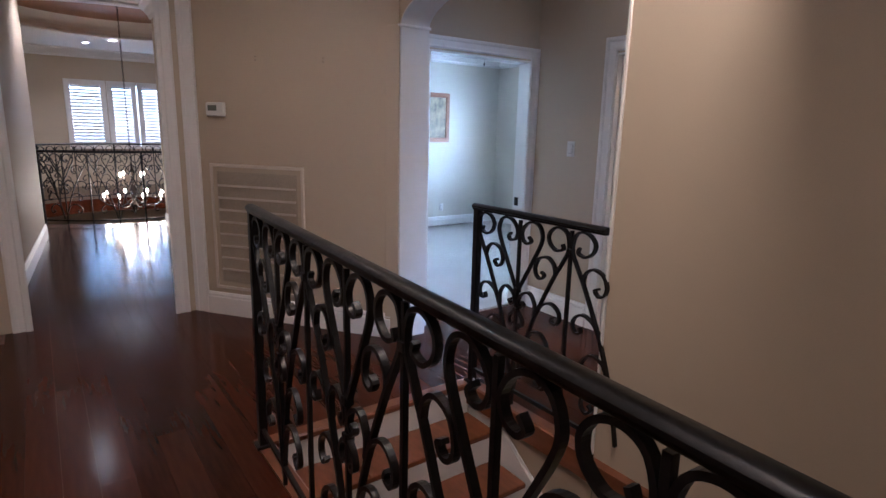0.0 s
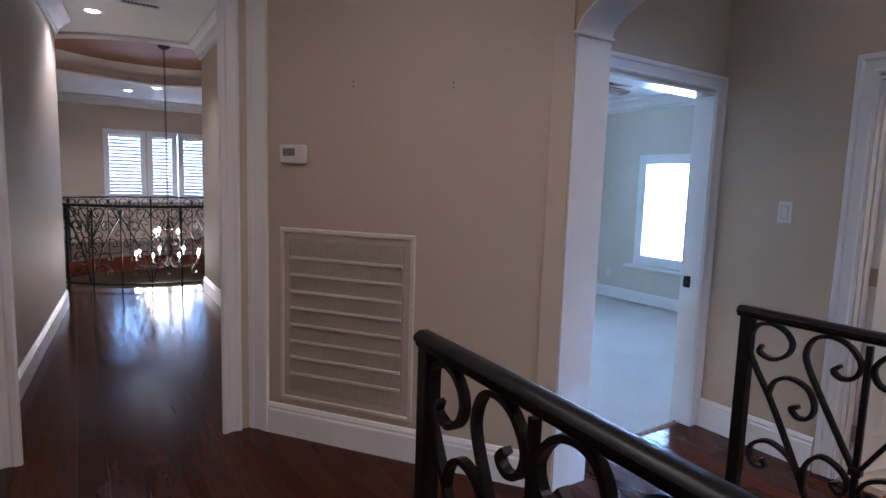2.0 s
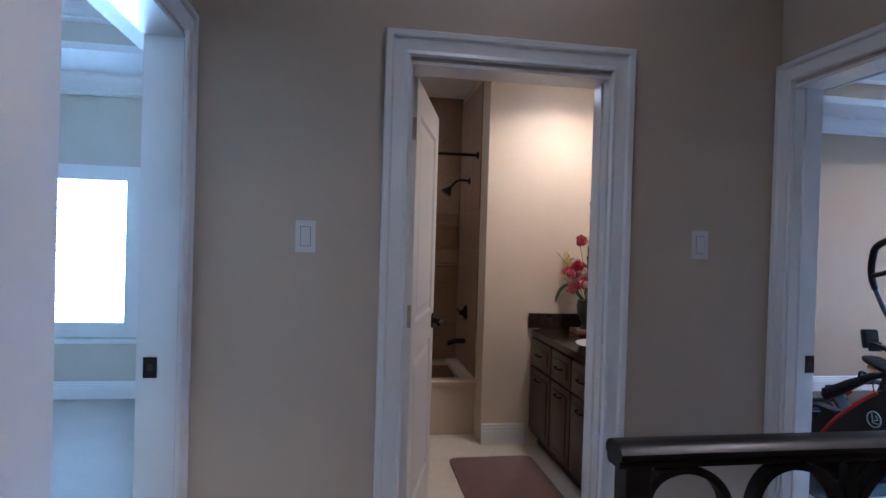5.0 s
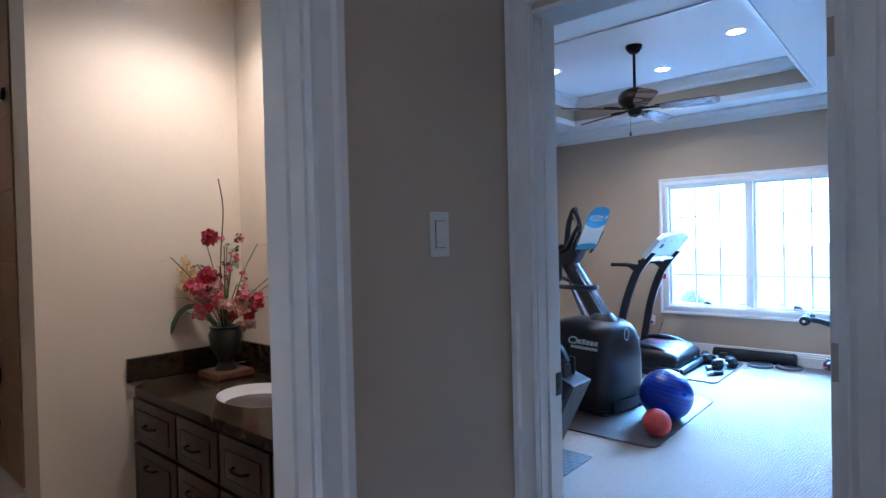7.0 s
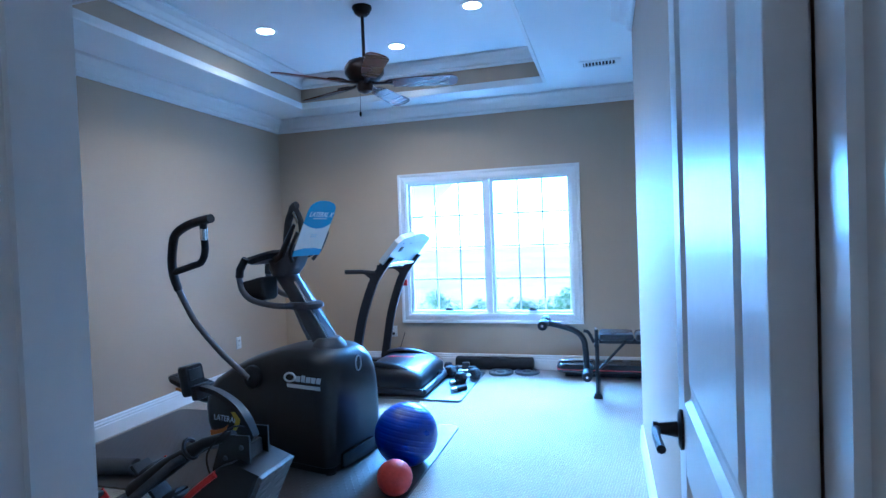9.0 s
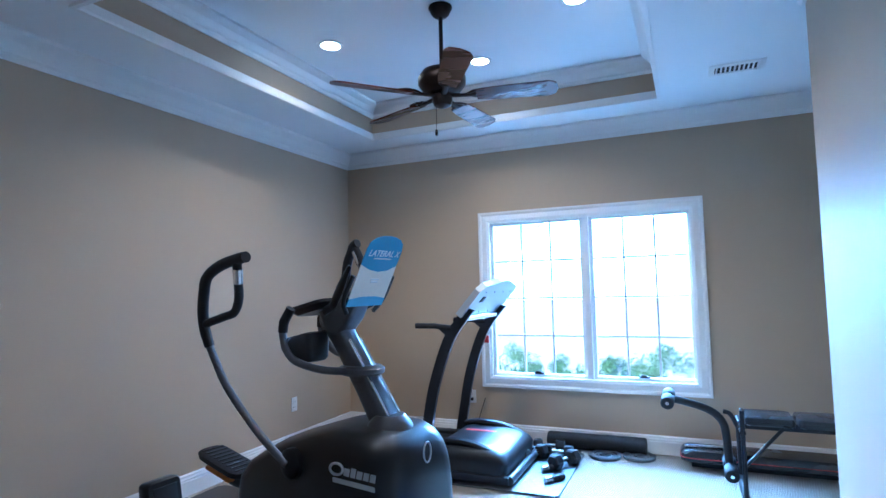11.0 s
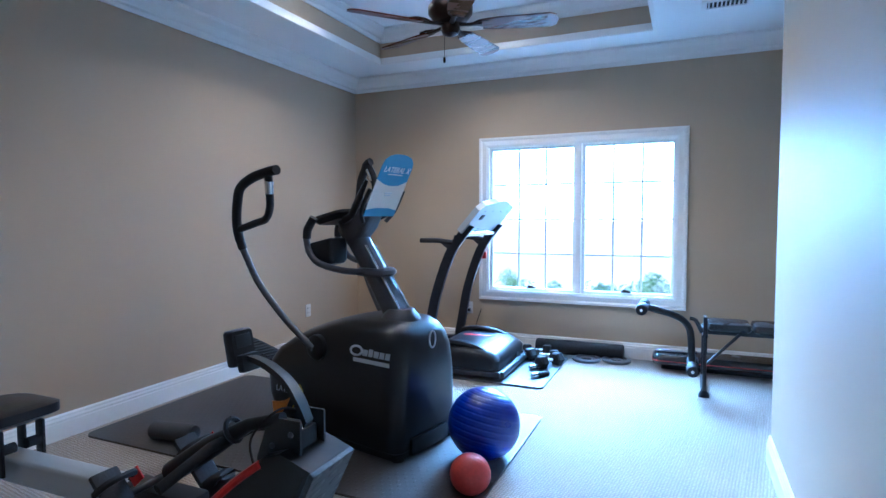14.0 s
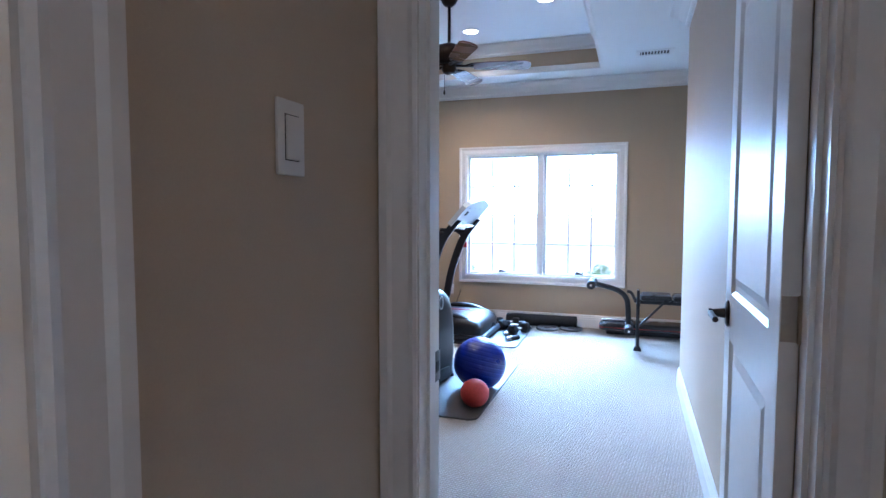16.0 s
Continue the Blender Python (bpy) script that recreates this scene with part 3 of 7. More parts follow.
bc = bmesh.new()
BX0, BY0, BX1, BY1 = 1.9, 5.9, 4.95, 8.0
for q in ((0.8, 5.1, BX0, 8.8), (BX1, 5.1, 5.75, 8.8), (BX0, 5.1, BX1, BY0), (BX0, BY1, BX1, 8.8)):
    add_box(bc, q[0], q[1], 2.60, q[2], q[3], 2.65)
add_box(bc, BX0 - 0.05, BY0 - 0.05, 2.90, BX1 + 0.05, BY1 + 0.05, 2.95)
structure("ceiling_bedroom", bc, CEIL, "white bedroom ceiling with a raised tray", "ceiling")
structure("ceiling_bedroom_tray_sides", sweep([(BX0, BY0, 2.65), (BX0, BY1, 2.65), (BX1, BY1, 2.65), (BX1, BY0, 2.65)], [(0, 0), (-0.03, 0), (-0.03, 0.25), (0, 0.25)], True), BED_WALL, "pale painted sides of the bedroom's ceiling tray", "ceiling")
structure("trim_bedroom_crown", sweep([(1.07, 8.73, 2.60), (5.66, 8.73, 2.60), (5.66, 5.17, 2.60), (1.07, 5.17, 2.60)], [(o * 1.3, u * 1.3) for o, u in CROWN], True), TRIM, "white crown moulding in the bedroom", "trim")
structure("trim_bedroom_tray_crown", sweep([(BX0, BY0, 2.90), (BX0, BY1, 2.90), (BX1, BY1, 2.90), (BX1, BY0, 2.90)], CROWN, True), TRIM, "white crown moulding inside the bedroom tray", "trim")
structure("ceiling_bath", box(2.95, 2.65, 2.56, 5.6, 5.1, 2.62), CEIL, "white bathroom ceiling", "ceiling")
structure("trim_hall_crown_right", sweep([(0.98, 10.72, TOP - 0.005), (0.885, 6.62, TOP - 0.005)], [(o * 1.5, u * 1.5) for o, u in CROWN]), TRIM, "white crown moulding along the hall", "trim")
structure("trim_hall_crown_left", sweep([(-0.78, 6.8, TOP - 0.005), (-0.50, 10.37, TOP - 0.005)], [(o * 1.5, u * 1.5) for o, u in CROWN]), TRIM, "white crown moulding along the hall", "trim")
structure("trim_rotunda_crown", sweep([(-3.6, 10.35, TOP - 0.005), (-3.6, 17.0, TOP - 0.005), (4.2, 17.0, TOP - 0.005), (4.2, 10.7, TOP - 0.005)], [(o * 1.6, u * 1.6) for o, u in CROWN]), TRIM, "white crown moulding round the rotunda", "trim")

# ---- baseboards ----
BASE = [(0, 0), (0.017, 0), (0.017, 0.092), (0.013, 0.100), (0.015, 0.110), (0.010, 0.122), (0.011, 0.132), (0.004, 0.142), (0, 0.142)]
TALL = [(0, 0), (0.020, 0), (0.020, 0.135), (0.014, 0.146), (0.016, 0.158), (0.008, 0.176), (0, 0.178)]


def baseboard(name, path, label, profile=BASE):
    return structure(name, sweep(path, profile), TRIM, label, "baseboard")


baseboard("baseboard_gym", [(5.65, 2.55, 0), (5.65, WY, 0), (0.2, WY, 0), (0.2, -0.52, 0), (2.0, -0.52, 0), (2.0, 2.55, 0)], "moulded white baseboard round the gym")
baseboard("baseboard_diagonal", [(0.522, 6.203, 0), (1.455, 4.94, 0)], "tall white baseboard on the diagonal wall", TALL)
baseboard("baseboard_left_diagonal", [(-2.0, 5.294, 0), (-0.895, 6.385, 0)], "tall white baseboard on the landing wall", TALL)
baseboard("baseboard_hall_right", [(0.98, 10.70, 0), (0.885, 6.62, 0)], "tall white baseboard in the hall", TALL)
baseboard("baseboard_hall_left", [(-0.78, 6.80, 0), (-0.50, 10.35, 0)], "tall white baseboard in the hall", TALL)
baseboard("baseboard_alcove_a", [(2.855, 5.015, 0), (2.855, 4.35, 0)], "white baseboard in the alcove", TALL)
baseboard("baseboard_alcove_b", [(2.855, 3.365, 0), (2.855, 2.705, 0)], "white baseboard in the alcove", TALL)
baseboard("baseboard_bedroom", [(1.07, 8.73, 0.006), (5.66, 8.73, 0.006), (5.66, 5.17, 0.006)], "white baseboard in the bedroom")
baseboard("baseboard_bath", [(4.43, 3.56, 0), (4.43, 3.262, 0)], "white baseboard in the bathroom")

# ---- door and window trim ----
CASING = [(0.006, 0), (0.006, 0.010), (0.014, 0.017), (0.030, 0.012), (0.078, 0.015), (0.088, 0.024), (0.110, 0.026), (0.115, 0.020), (0.115, 0)]


def casing(name, path, normal, label, profile=CASING, closed=False):
    return structure(name, sweep(path, profile, closed, Vector(normal)), TRIM, label, "trim")


casing("trim_bath_casing", [(2.855, 3.455, 0), (2.855, 3.455, 2.035), (2.855, 4.24, 2.035), (2.855, 4.24, 0)], (-1, 0, 0), "white moulded casing round the bathroom doorway", [(o * 0.86, u) for o, u in CASING])
casing("trim_bedroom_casing", [(2.768, 5.02, 0), (2.768, 5.02, 2.035), (1.80, 5.02, 2.035), (1.80, 5.02, 0)], (0, -1, 0), "white moulded casing round the bedroom doorway", [(o * 0.75, u) for o, u in CASING])
casing("trim_gym_casing", [(2.028, 2.70, 0), (2.028, 2.70, 2.035), (2.768, 2.70, 2.035), (2.768, 2.70, 0)], (0, 1, 0), "white moulded casing round the gym doorway", [(o * 0.75, u) for o, u in CASING])
HALLCASE = [(0.0, 0), (0.0, 0.012), (0.012, 0.022), (0.03, 0.014), (0.05, 0.014), (0.058, 0.024), (0.075, 0.026), (0.082, 0.018), (0.082, 0)]
structure("trim_hall_casing_right", sweep([(0.388, 6.30, 0), (0.388, 6.30, 2.96)], [(-o * 1.3, u) for o, u in HALLCASE], up=Vector((0, -1, 0))), TRIM, "white fluted casing of the hall opening", "trim")
cr = box(-0.03, -0.016, 0, 0.118, 0.003, 2.96, 0.003, pose(0.45, 6.30, 0, 0, 0, -53.5))
add_box(cr, 0.088, -0.026, 0, 0.120, -0.004, 2.96, 0.005, pose(0.45, 6.30, 0, 0, 0, -53.5))
add_box(cr, 0.0, -0.021, 0, 0.026, -0.004, 2.96, 0.004, pose(0.45, 6.30, 0, 0, 0, -53.5))
structure("trim_hall_casing_return", cr, TRIM, "white moulded casing where the diagonal wall meets the hall", "trim")
structure("trim_hall_casing_left", sweep([(-0.759, 6.42, 0), (-0.759, 6.42, 2.96)], [(o * 1.45, u) for o, u in HALLCASE], up=Vector((0, -1, 0))), TRIM, "white fluted casing of the hall opening", "trim")
jl = bmesh.new()
for a, b in ((3.445, 3.458), (4.237, 4.25)):
    add_box(jl, 2.852, a, 0, 2.993, b, 2.025)
add_box(jl, 2.852, 3.458, 2.012, 2.993, 4.237, 2.025)
for a, b in ((3.458, 3.468), (4.227, 4.237)):
    add_box(jl, 2.90, a, 0, 2.94, b, 2.012)
structure("trim_bath_jamb", jl, JAMB, "white door frame of the bathroom", "trim")
jl = bmesh.new()
for a, b in ((2.020, 2.033), (2.768, 2.781)):
    add_box(jl, a, 2.577, 0, b, 2.703, 2.025)
add_box(jl, 2.033, 2.577, 2.012, 2.768, 2.703, 2.025)
for a, b in ((2.033, 2.043), (2.760, 2.768)):
    add_box(jl, a, 2.625, 0, b, 2.66, 2.012)
structure("trim_gym_jamb", jl, JAMB, "white door frame of the gym", "trim")
jl = bmesh.new()
for a, b in ((1.80, 1.813), (2.768, 2.781)):
    add_box(jl, a, 5.017, 0, b, 5.145, 2.025)
add_box(jl, 1.813, 5.017, 2.012, 2.768, 5.145, 2.025)
structure("trim_bedroom_jamb", jl, JAMB, "white door frame of the bedroom", "trim")


def strike(name, x, y, z, label):
    t = thing(name, label, "strike plate", (x, y, z))
    part("plate", box(-0.004, -0.022, -0.035, 0.0, 0.022, 0.035, 0.001), BRONZE, t)
    part("latch_hole", box(-0.0055, -0.008, -0.012, -0.0041, 0.008, 0.012), SLOT, t)


strike("strike_plate", 2.7678, 5.10, 0.90, "dark bronze strike plate in the bedroom door frame")
strike("strike_plate", 2.7678, 2.60, 0.90, "dark bronze strike plate in the gym door frame")


HINGE = material("satin_hinge", (0.42, 0.36, 0.30), 0.4, metal=0.6, vary=0.1)


def lever(parent, x, y, z, side):
    """A dark lever handle on an oval back plate; side is the way it faces along y."""
    r = lathe([(0.0, 0), (0.030, 0), (0.030, 0.005), (0.024, 0.009), (0.012, 0.010), (0.011, 0.045), (0.013, 0.047), (0.013, 0.056), (0.0, 0.058)], 16)
    for v in r.verts:
        if v.co.z < 0.012:
            v.co.y *= 1.35
    bmesh.ops.transform(r, matrix=Matrix.Rotation(radians(90 if side < 0 else -90), 4, "X"), verts=r.verts)
    bmesh.ops.translate(r, vec=(x, y, z), verts=r.verts)
    h = part("handle", r, BRONZE, parent, "dark bronze door handle")
    part("lever", tube([(x, y + side * 0.050, z), (x - 0.05, y + side * 0.053, z + 0.002), (x - 0.105, y + side * 0.048, z - 0.004)], [0.009, 0.008, 0.009], 8), BRONZE, h)


def panel_door(name, label, hinge, turn, w, h, flip=1):
    """Two-panel door, hinged at its origin and reaching along its x; flip puts its leaf to the other side of the pin."""
    t = thing(name, label, "door", hinge, turn)
    d = 0.035
    y0, y1 = (0, d) if flip > 0 else (-d, 0)
    fr = bmesh.new()
    s, rails = 0.105, ((0.008, 0.21), (0.87, 1.01), (h - 0.13, h))
    add_box(fr, 0.002, y0, 0.008, s, y1, h, 0.002)
    add_box(fr, w - s, y0, 0.008, w, y1, h, 0.002)
    for a, b in rails:
        add_box(fr, s, y0 + 0.0005, a, w - s, y1 - 0.0005, b)
    part("leaf", fr, TRIM, t, "", False)
    for lo, hi in ((0.21, 0.87), (1.01, h - 0.13)):
        p = bmesh.new()
        rings = []
        for inset, depth in ((0.0, 0.001), (0.012, 0.010), (0.03, 0.010), (0.055, 0.003), (0.056, 0.003)):
            rings.append((inset, depth))
        for side in (0, 1):
            loops = []
            for inset, depth in rings:
                yy = y0 + depth if side == 0 else y1 - depth
                loops.append([p.verts.new(c) for c in ((s + inset, yy, lo + inset), (w - s - inset, yy, lo + inset), (w - s - inset, yy, hi - inset), (s + inset, yy, hi - inset))])
            for a, b in zip(loops, loops[1:]):
                for k in range(4):
                    p.faces.new((a[k], a[(k + 1) % 4], b[(k + 1) % 4], b[k]))
            p.faces.new(loops[-1])
        part("panel", p, TRIM, t, "", False)
    lever(t, w - 0.065, y1, 0.945, 1)
    if flip < 0:
        lever(t, w - 0.065, y0, 0.945, -1)
    for z in (0.22, 1.05, 1.80):
        hb = bmesh.new()
        add_box(hb, -0.001, y0 + 0.002, z - 0.045, 0.0015, y1 - 0.002, z + 0.045)
        add_tube(hb, [(-0.004, 0, z - 0.047), (-0.004, 0, z + 0.047)], 0.006, 8)
        part("hinge", hb, HINGE, t, "satin metal hinge")
    return t


panel_door("door_gym", "white two-panel door standing open into the gym", (2.033, 2.572, 0), -91, 0.745, 2.005, 1)
panel_door("door_bathroom", "white two-panel door standing open into the bathroom", (2.995, 4.235, 0), -15, 0.74, 2.005, -1)

# gym window
structure("window_gym_casing", sweep([(2.50, WY, 0.545), (2.50, WY, 1.905), (4.16, WY, 1.905), (4.16, WY, 0.545)], [(-0.006, 0), (-0.006, 0.014), (0.02, 0.022), (0.06, 0.016), (0.075, 0.026), (0.092, 0.026), (0.095, 0)], True, Vector((0, 1, 0))), TRIM, "white moulded casing round the gym window", "trim")


def sash_window(name, label, x0, x1, z0, z1, cols, rows, m):
    """One sash in its frame: stiles, rails, glazing bars and panes. Built in x, z facing +y, then placed."""
    t = thing(name, label, "window", kind="structure")
    t.matrix_basis = m
    f = bmesh.new()
    w = 0.028
    for q in ((x0, z0, x0 + w, z1), (x1 - w, z0, x1, z1), (x0 + w, z0, x1 - w, z0 + w), (x0 + w, z1 - w, x1 - w, z1)):
        add_box(f, q[0], -0.09, q[1], q[2], -0.04, q[3], 0.003)
    part("window_frame", f, TRIM, t, "", False)
    gx0, gx1, gz0, gz1 = x0 + w, x1 - w, z0 + w, z1 - w
    for i in range(1, cols):
        x = gx0 + (gx1 - gx0) * i / cols
        part("glazing_bar", box(x - 0.008, -0.078, gz0, x + 0.008, -0.058, gz1), TRIM, t, "", False)
    for j in range(1, rows):
        z = gz0 + (gz1 - gz0) * j / rows
        part("glazing_bar", box(gx0, -0.0785, z - 0.008, gx1, -0.0575, z + 0.008), TRIM, t, "", False)
    for i in range(cols):
        for j in range(rows):
            a, b = gx0 + (gx1 - gx0) * i / cols, gx0 + (gx1 - gx0) * (i + 1) / cols
            c, d = gz0 + (gz1 - gz0) * j / rows, gz0 + (gz1 - gz0) * (j + 1) / rows
            p = part("pane", box(a, -0.070, c, b, -0.066, d), GLASS, t, "", False)
            p.visible_shadow = False
    return t


for a, b, who in ((2.50, 3.287, "window_1"), (3.339, 4.16, "window_2")):
    t = sash_window(who, "white casement window with small panes against a bright sky", a, b, 0.545, 1.905, 3, 4, pose(0, WY, 0))
    c = (a + b) / 2
    h = bmesh.new()
    add_box(h, c - 0.045, -0.040, 0.575, c + 0.045, -0.015, 0.590, 0.005)
    add_tube(h, [(c - 0.02, -0.025, 0.590), (c + 0.03, -0.015, 0.598)], 0.007, 6)
    part("crank_handle", h, BRONZE, t, "folded dark crank handle")
structure("window_mullion", box(3.288, WY - 0.14, 0.545, 3.338, WY - 0.004, 1.905, 0.003), TRIM, "white post between the two sashes", "trim")
rv = bmesh.new()
for q in ((2.488, 0.545, 2.4995, 1.905), (4.1605, 0.545, 4.172, 1.905), (2.488, 0.533, 4.172, 0.5445), (2.488, 1.9055, 4.172, 1.917)):
    add_box(rv, q[0], WY - 0.158, q[1], q[2], WY + 0.001, q[3])
structure("window_reveal", rv, TRIM, "white lining of the window opening", "trim")


def shutter_window(name, label, w, h, m, slats, tilt):
    """Plantation shutters in a frame, in x, z facing -y."""
    t = thing(name, label, "window", kind="structure")
    t.matrix_basis = m
    f = bmesh.new()
    for q in ((-0.07, -0.07, 0.04, h + 0.07), (w - 0.04, -0.07, w + 0.07, h + 0.07), (0.04, -0.07, w - 0.04, 0.05), (0.04, h - 0.05, w - 0.04, h + 0.07)):
        add_box(f, q[0], -0.03, q[1], q[2], 0.03, q[3], 0.004)
    part("window_frame", f, TRIM, t, "", False)
    me = mesh_of(box(0.042, -0.0025, -0.030, w - 0.042, 0.0025, 0.030, 0.0), "slat", SHUTTER)
    for i in range(slats):
        s = part("slat", me, SHUTTER, t)
        s.matrix_basis = pose(0, 0, 0.08 + (h - 0.16) * i / (slats - 1), tilt)
    p = part("pane", box(0.0, 0.10, 0.0, w, 0.104, h), GLASS, t, "", False)
    p.visible_shadow = False
    return t


for a, w in ((0.20, 0.66), (1.02, 0.46), (1.64, 0.46), (2.26, 0.68)):
    shutter_window("window_shuttered", "white plantation shutters with tilted slats over a bright window", w, 1.40, pose(a, 16.99, 0.92), 18, 14)
for a, b, px in ((6.22, 0.69, 5.655), (7.00, 0.66, 5.652)):
    shutter_window("window_bedroom", "white shutters with tilted slats over a bright bedroom window", b, 1.24, pose(px, a + b, 0.58, 0, 0, -90), 17, 78)
structure("window_bedroom_sill", box(5.60, 6.10, 0.46, 5.662, 7.86, 0.50, 0.006), TRIM, "white sill under the bedroom windows", "trim")

# ---- stairs ----
st = thing("staircase", "carpetless mahogany staircase with cream risers going down", "stairs", kind="structure")
tread = mesh_of(box(0.30, -0.285, -0.03, 1.46, 0.0, 0.0, 0.008), "tread", NOSING)
riser = mesh_of(box(0.30, -0.012, -0.15, 1.46, 0.0, 0.0, 0.0), "riser", TRIM)
for i in range(13):
    r = part("riser", riser, TRIM, st)
    r.location = (0, 4.05 - 0.26 * i, -0.03 - 0.18 * i)
    q = part("tread", tread, NOSING, st)
    q.location = (0, 4.06 - 0.26 * i, -0.18 * (i + 1))
structure("wall_stair_left", box(0.18, -0.2, -3.05, 0.285, 4.05, -0.125), WALL, "cream painted stair side under the landing edge", "wall")
structure("wall_stair_right", box(1.492, 3.12, -3.05, 1.62, 4.16, -0.125), WALL, "cream painted stair side under the alcove", "wall")
structure("wall_stair_head", box(0.285, 4.06, -3.05, 1.49, 4.16, -0.125), WALL, "cream painted wall under the landing", "wall")
structure("trim_stair_skirt", sweep([(1.488, 4.05, -0.20), (1.488, 0.4, -2.73)], [(0, 0), (0.014, 0), (0.014, 0.24), (0.006, 0.26), (0, 0.26)]), TRIM, "cream painted skirt board along the stairs", "trim")
NOSE = [(-0.05, -0.03), (0.02, -0.03), (0.03, -0.018), (0.03, 0.0), (0.02, 0.008), (-0.05, 0.008)]
structure("trim_landing_nosing", sweep([(0.26, -0.3, 0), (0.26, 4.055, 0), (1.48, 4.055, 0), (1.48, 3.14, 0)], NOSE), NOSING, "red-brown wooden nosing round the stairwell", "trim")

# ---- railings ----
SECTION = [(-0.006, -0.010), (0.006, -0.010), (0.006, 0.010), (-0.006, 0.010)]


def flat_bar(name, pts, steps=5):
    bm = sweep(smooth_path([(s, 0, z) for s, z in pts], steps), SECTION, False, Vector((0, 1, 0)))
    return mesh_of(bm, name, IRON)


BAY = 0.345     # from one upright to the next
# scrolls of half a bay, out from the heart's upright; the diagonal hangs from the next upright
HEART = [(0.006, 0.655), (0.095, 0.815), (0.152, 0.925), (0.160, 0.975), (0.138, 1.018), (0.095, 1.032), (0.048, 1.015), (0.016, 0.970), (0.028, 0.928), (0.062, 0.915), (0.084, 0.932), (0.066, 0.952)]
DIAG = [(0.052, 0.955), (0.046, 0.930), (0.090, 0.918), (0.132, 0.945), (0.142, 0.985), (0.115, 1.020), (0.070, 1.032), (0.026, 1.010), (0.010, 0.940), (0.042, 0.870), (0.090, 0.790), (0.158, 0.655), (0.215, 0.530), (0.275, 0.360), (0.320, 0.180), (0.337, 0.090)]
MID = [(0.086, 0.800), (0.100, 0.845), (0.142, 0.872), (0.198, 0.855), (0.222, 0.805), (0.210, 0.765), (0.178, 0.755), (0.158, 0.778), (0.180, 0.790)]
LOW = [(0.206, 0.550), (0.170, 0.615), (0.105, 0.645), (0.055, 0.620), (0.042, 0.580), (0.062, 0.548), (0.095, 0.556), (0.085, 0.580)]
INNER = [(0.130, 0.545), (0.132, 0.610), (0.092, 0.660), (0.036, 0.640), (0.014, 0.598), (0.034, 0.568), (0.056, 0.588), (0.036, 0.600)]
CROOK = [(0.010, 0.540), (0.044, 0.510), (0.052, 0.475), (0.032, 0.455), (0.016, 0.472)]
FOOT = [(0.262, 0.395), (0.230, 0.450), (0.170, 0.470), (0.120, 0.430), (0.112, 0.385), (0.140, 0.360), (0.165, 0.385)]
TOE = [(0.306, 0.215), (0.280, 0.280), (0.205, 0.305), (0.140, 0.260), (0.128, 0.205), (0.160, 0.175), (0.190, 0.200), (0.172, 0.222)]
FROM_NEXT = ("diagonal_bar", "middle_scroll", "lower_scroll", "foot_scroll", "toe_scroll")
SCROLLS = {}
for nm, pts in (("heart_scroll", HEART), ("diagonal_bar", DIAG), ("middle_scroll", MID), ("lower_scroll", LOW), ("inner_scroll", INNER), ("crook", CROOK), ("foot_scroll", FOOT), ("toe_scroll", TOE)):
    SCROLLS[nm] = (flat_bar(nm, pts, 4), flat_bar(nm, [(-s, z) for s, z in pts], 4))
UPRIGHT = mesh_of(box(-0.008, -0.008, 0.0, 0.008, 0.008, 1.03, 0.001), "baluster", IRON)
KNOT = mesh_of(box(-0.016, -0.015, -0.013, 0.016, 0.015, 0.013, 0.004), "collar", IRON)
POST = mesh_of(box(-0.019, -0.019, 0.0, 0.019, 0.019, 1.05, 0.003), "post", IRON)


def rail_upright(parent, m, heart, sides=(0, 1)):
    """One upright with the scrolls that start from it; sides: 0 towards +s, 1 towards -s."""
    for nm in SCROLLS:
        if (nm in FROM_NEXT) == heart:
            continue
        for side in sides:
            o = part(nm, SCROLLS[nm][side], IRON, parent)
            o.matrix_basis = m
    o = part("baluster", UPRIGHT, IRON, parent)
    o.matrix_basis = m
    for z in (0.655, 0.545) if heart else (0.93,):
        o = part("collar", KNOT, IRON, parent)
        o.matrix_basis = m @ pose(0, 0, z)


HAND = [(-0.016, -0.008), (-0.019, -0.002), (-0.019, 0.003), (-0.024, 0.006), (-0.025, 0.014), (-0.019, 0.022), (-0.009, 0.027), (0.009, 0.027), (0.019, 0.022), (0.025, 0.014), (0.024, 0.006), (0.019, 0.003), (0.019, -0.002), (0.016, -0.008)]


def straight_rail(name, label, x, y_end, y_start, height, turn=0.0):
    """Iron railing along y with its end post at y_end."""
    t = thing(name, label, "railing", (x, y_end, 0), turn)
    k = height / 1.07
    length = y_end - y_start
    hb = sweep([(0, 0.03, height - 0.027), (0, -length, height - 0.027)], HAND)
    part("handrail", hb, IRON, t, "broad black moulded handrail")
    o = part("post", POST, IRON, t)
    o.matrix_basis = Matrix.Diagonal((1, 1, k * 1.0, 1))
    i = 0
    while BAY * i < length + 0.02:
        m = pose(0, -BAY * i, 0.012, 0, 0, -90) @ Matrix.Diagonal((1, 1, k * 0.985, 1))
        sides = (0,) if i == 0 else (1,) if BAY * i > length - 0.12 else (0, 1)
        rail_upright(t, m, i % 2 == 1, sides)
        i += 1
    part("bottom_bar", box(-0.008, -length, 0.085, 0.008, 0, 0.105), IRON, t, "", False)
    part("foot", box(-0.035, -0.035, 0.008, 0.035, 0.035, 0.022, 0.004), IRON, t)
    return t


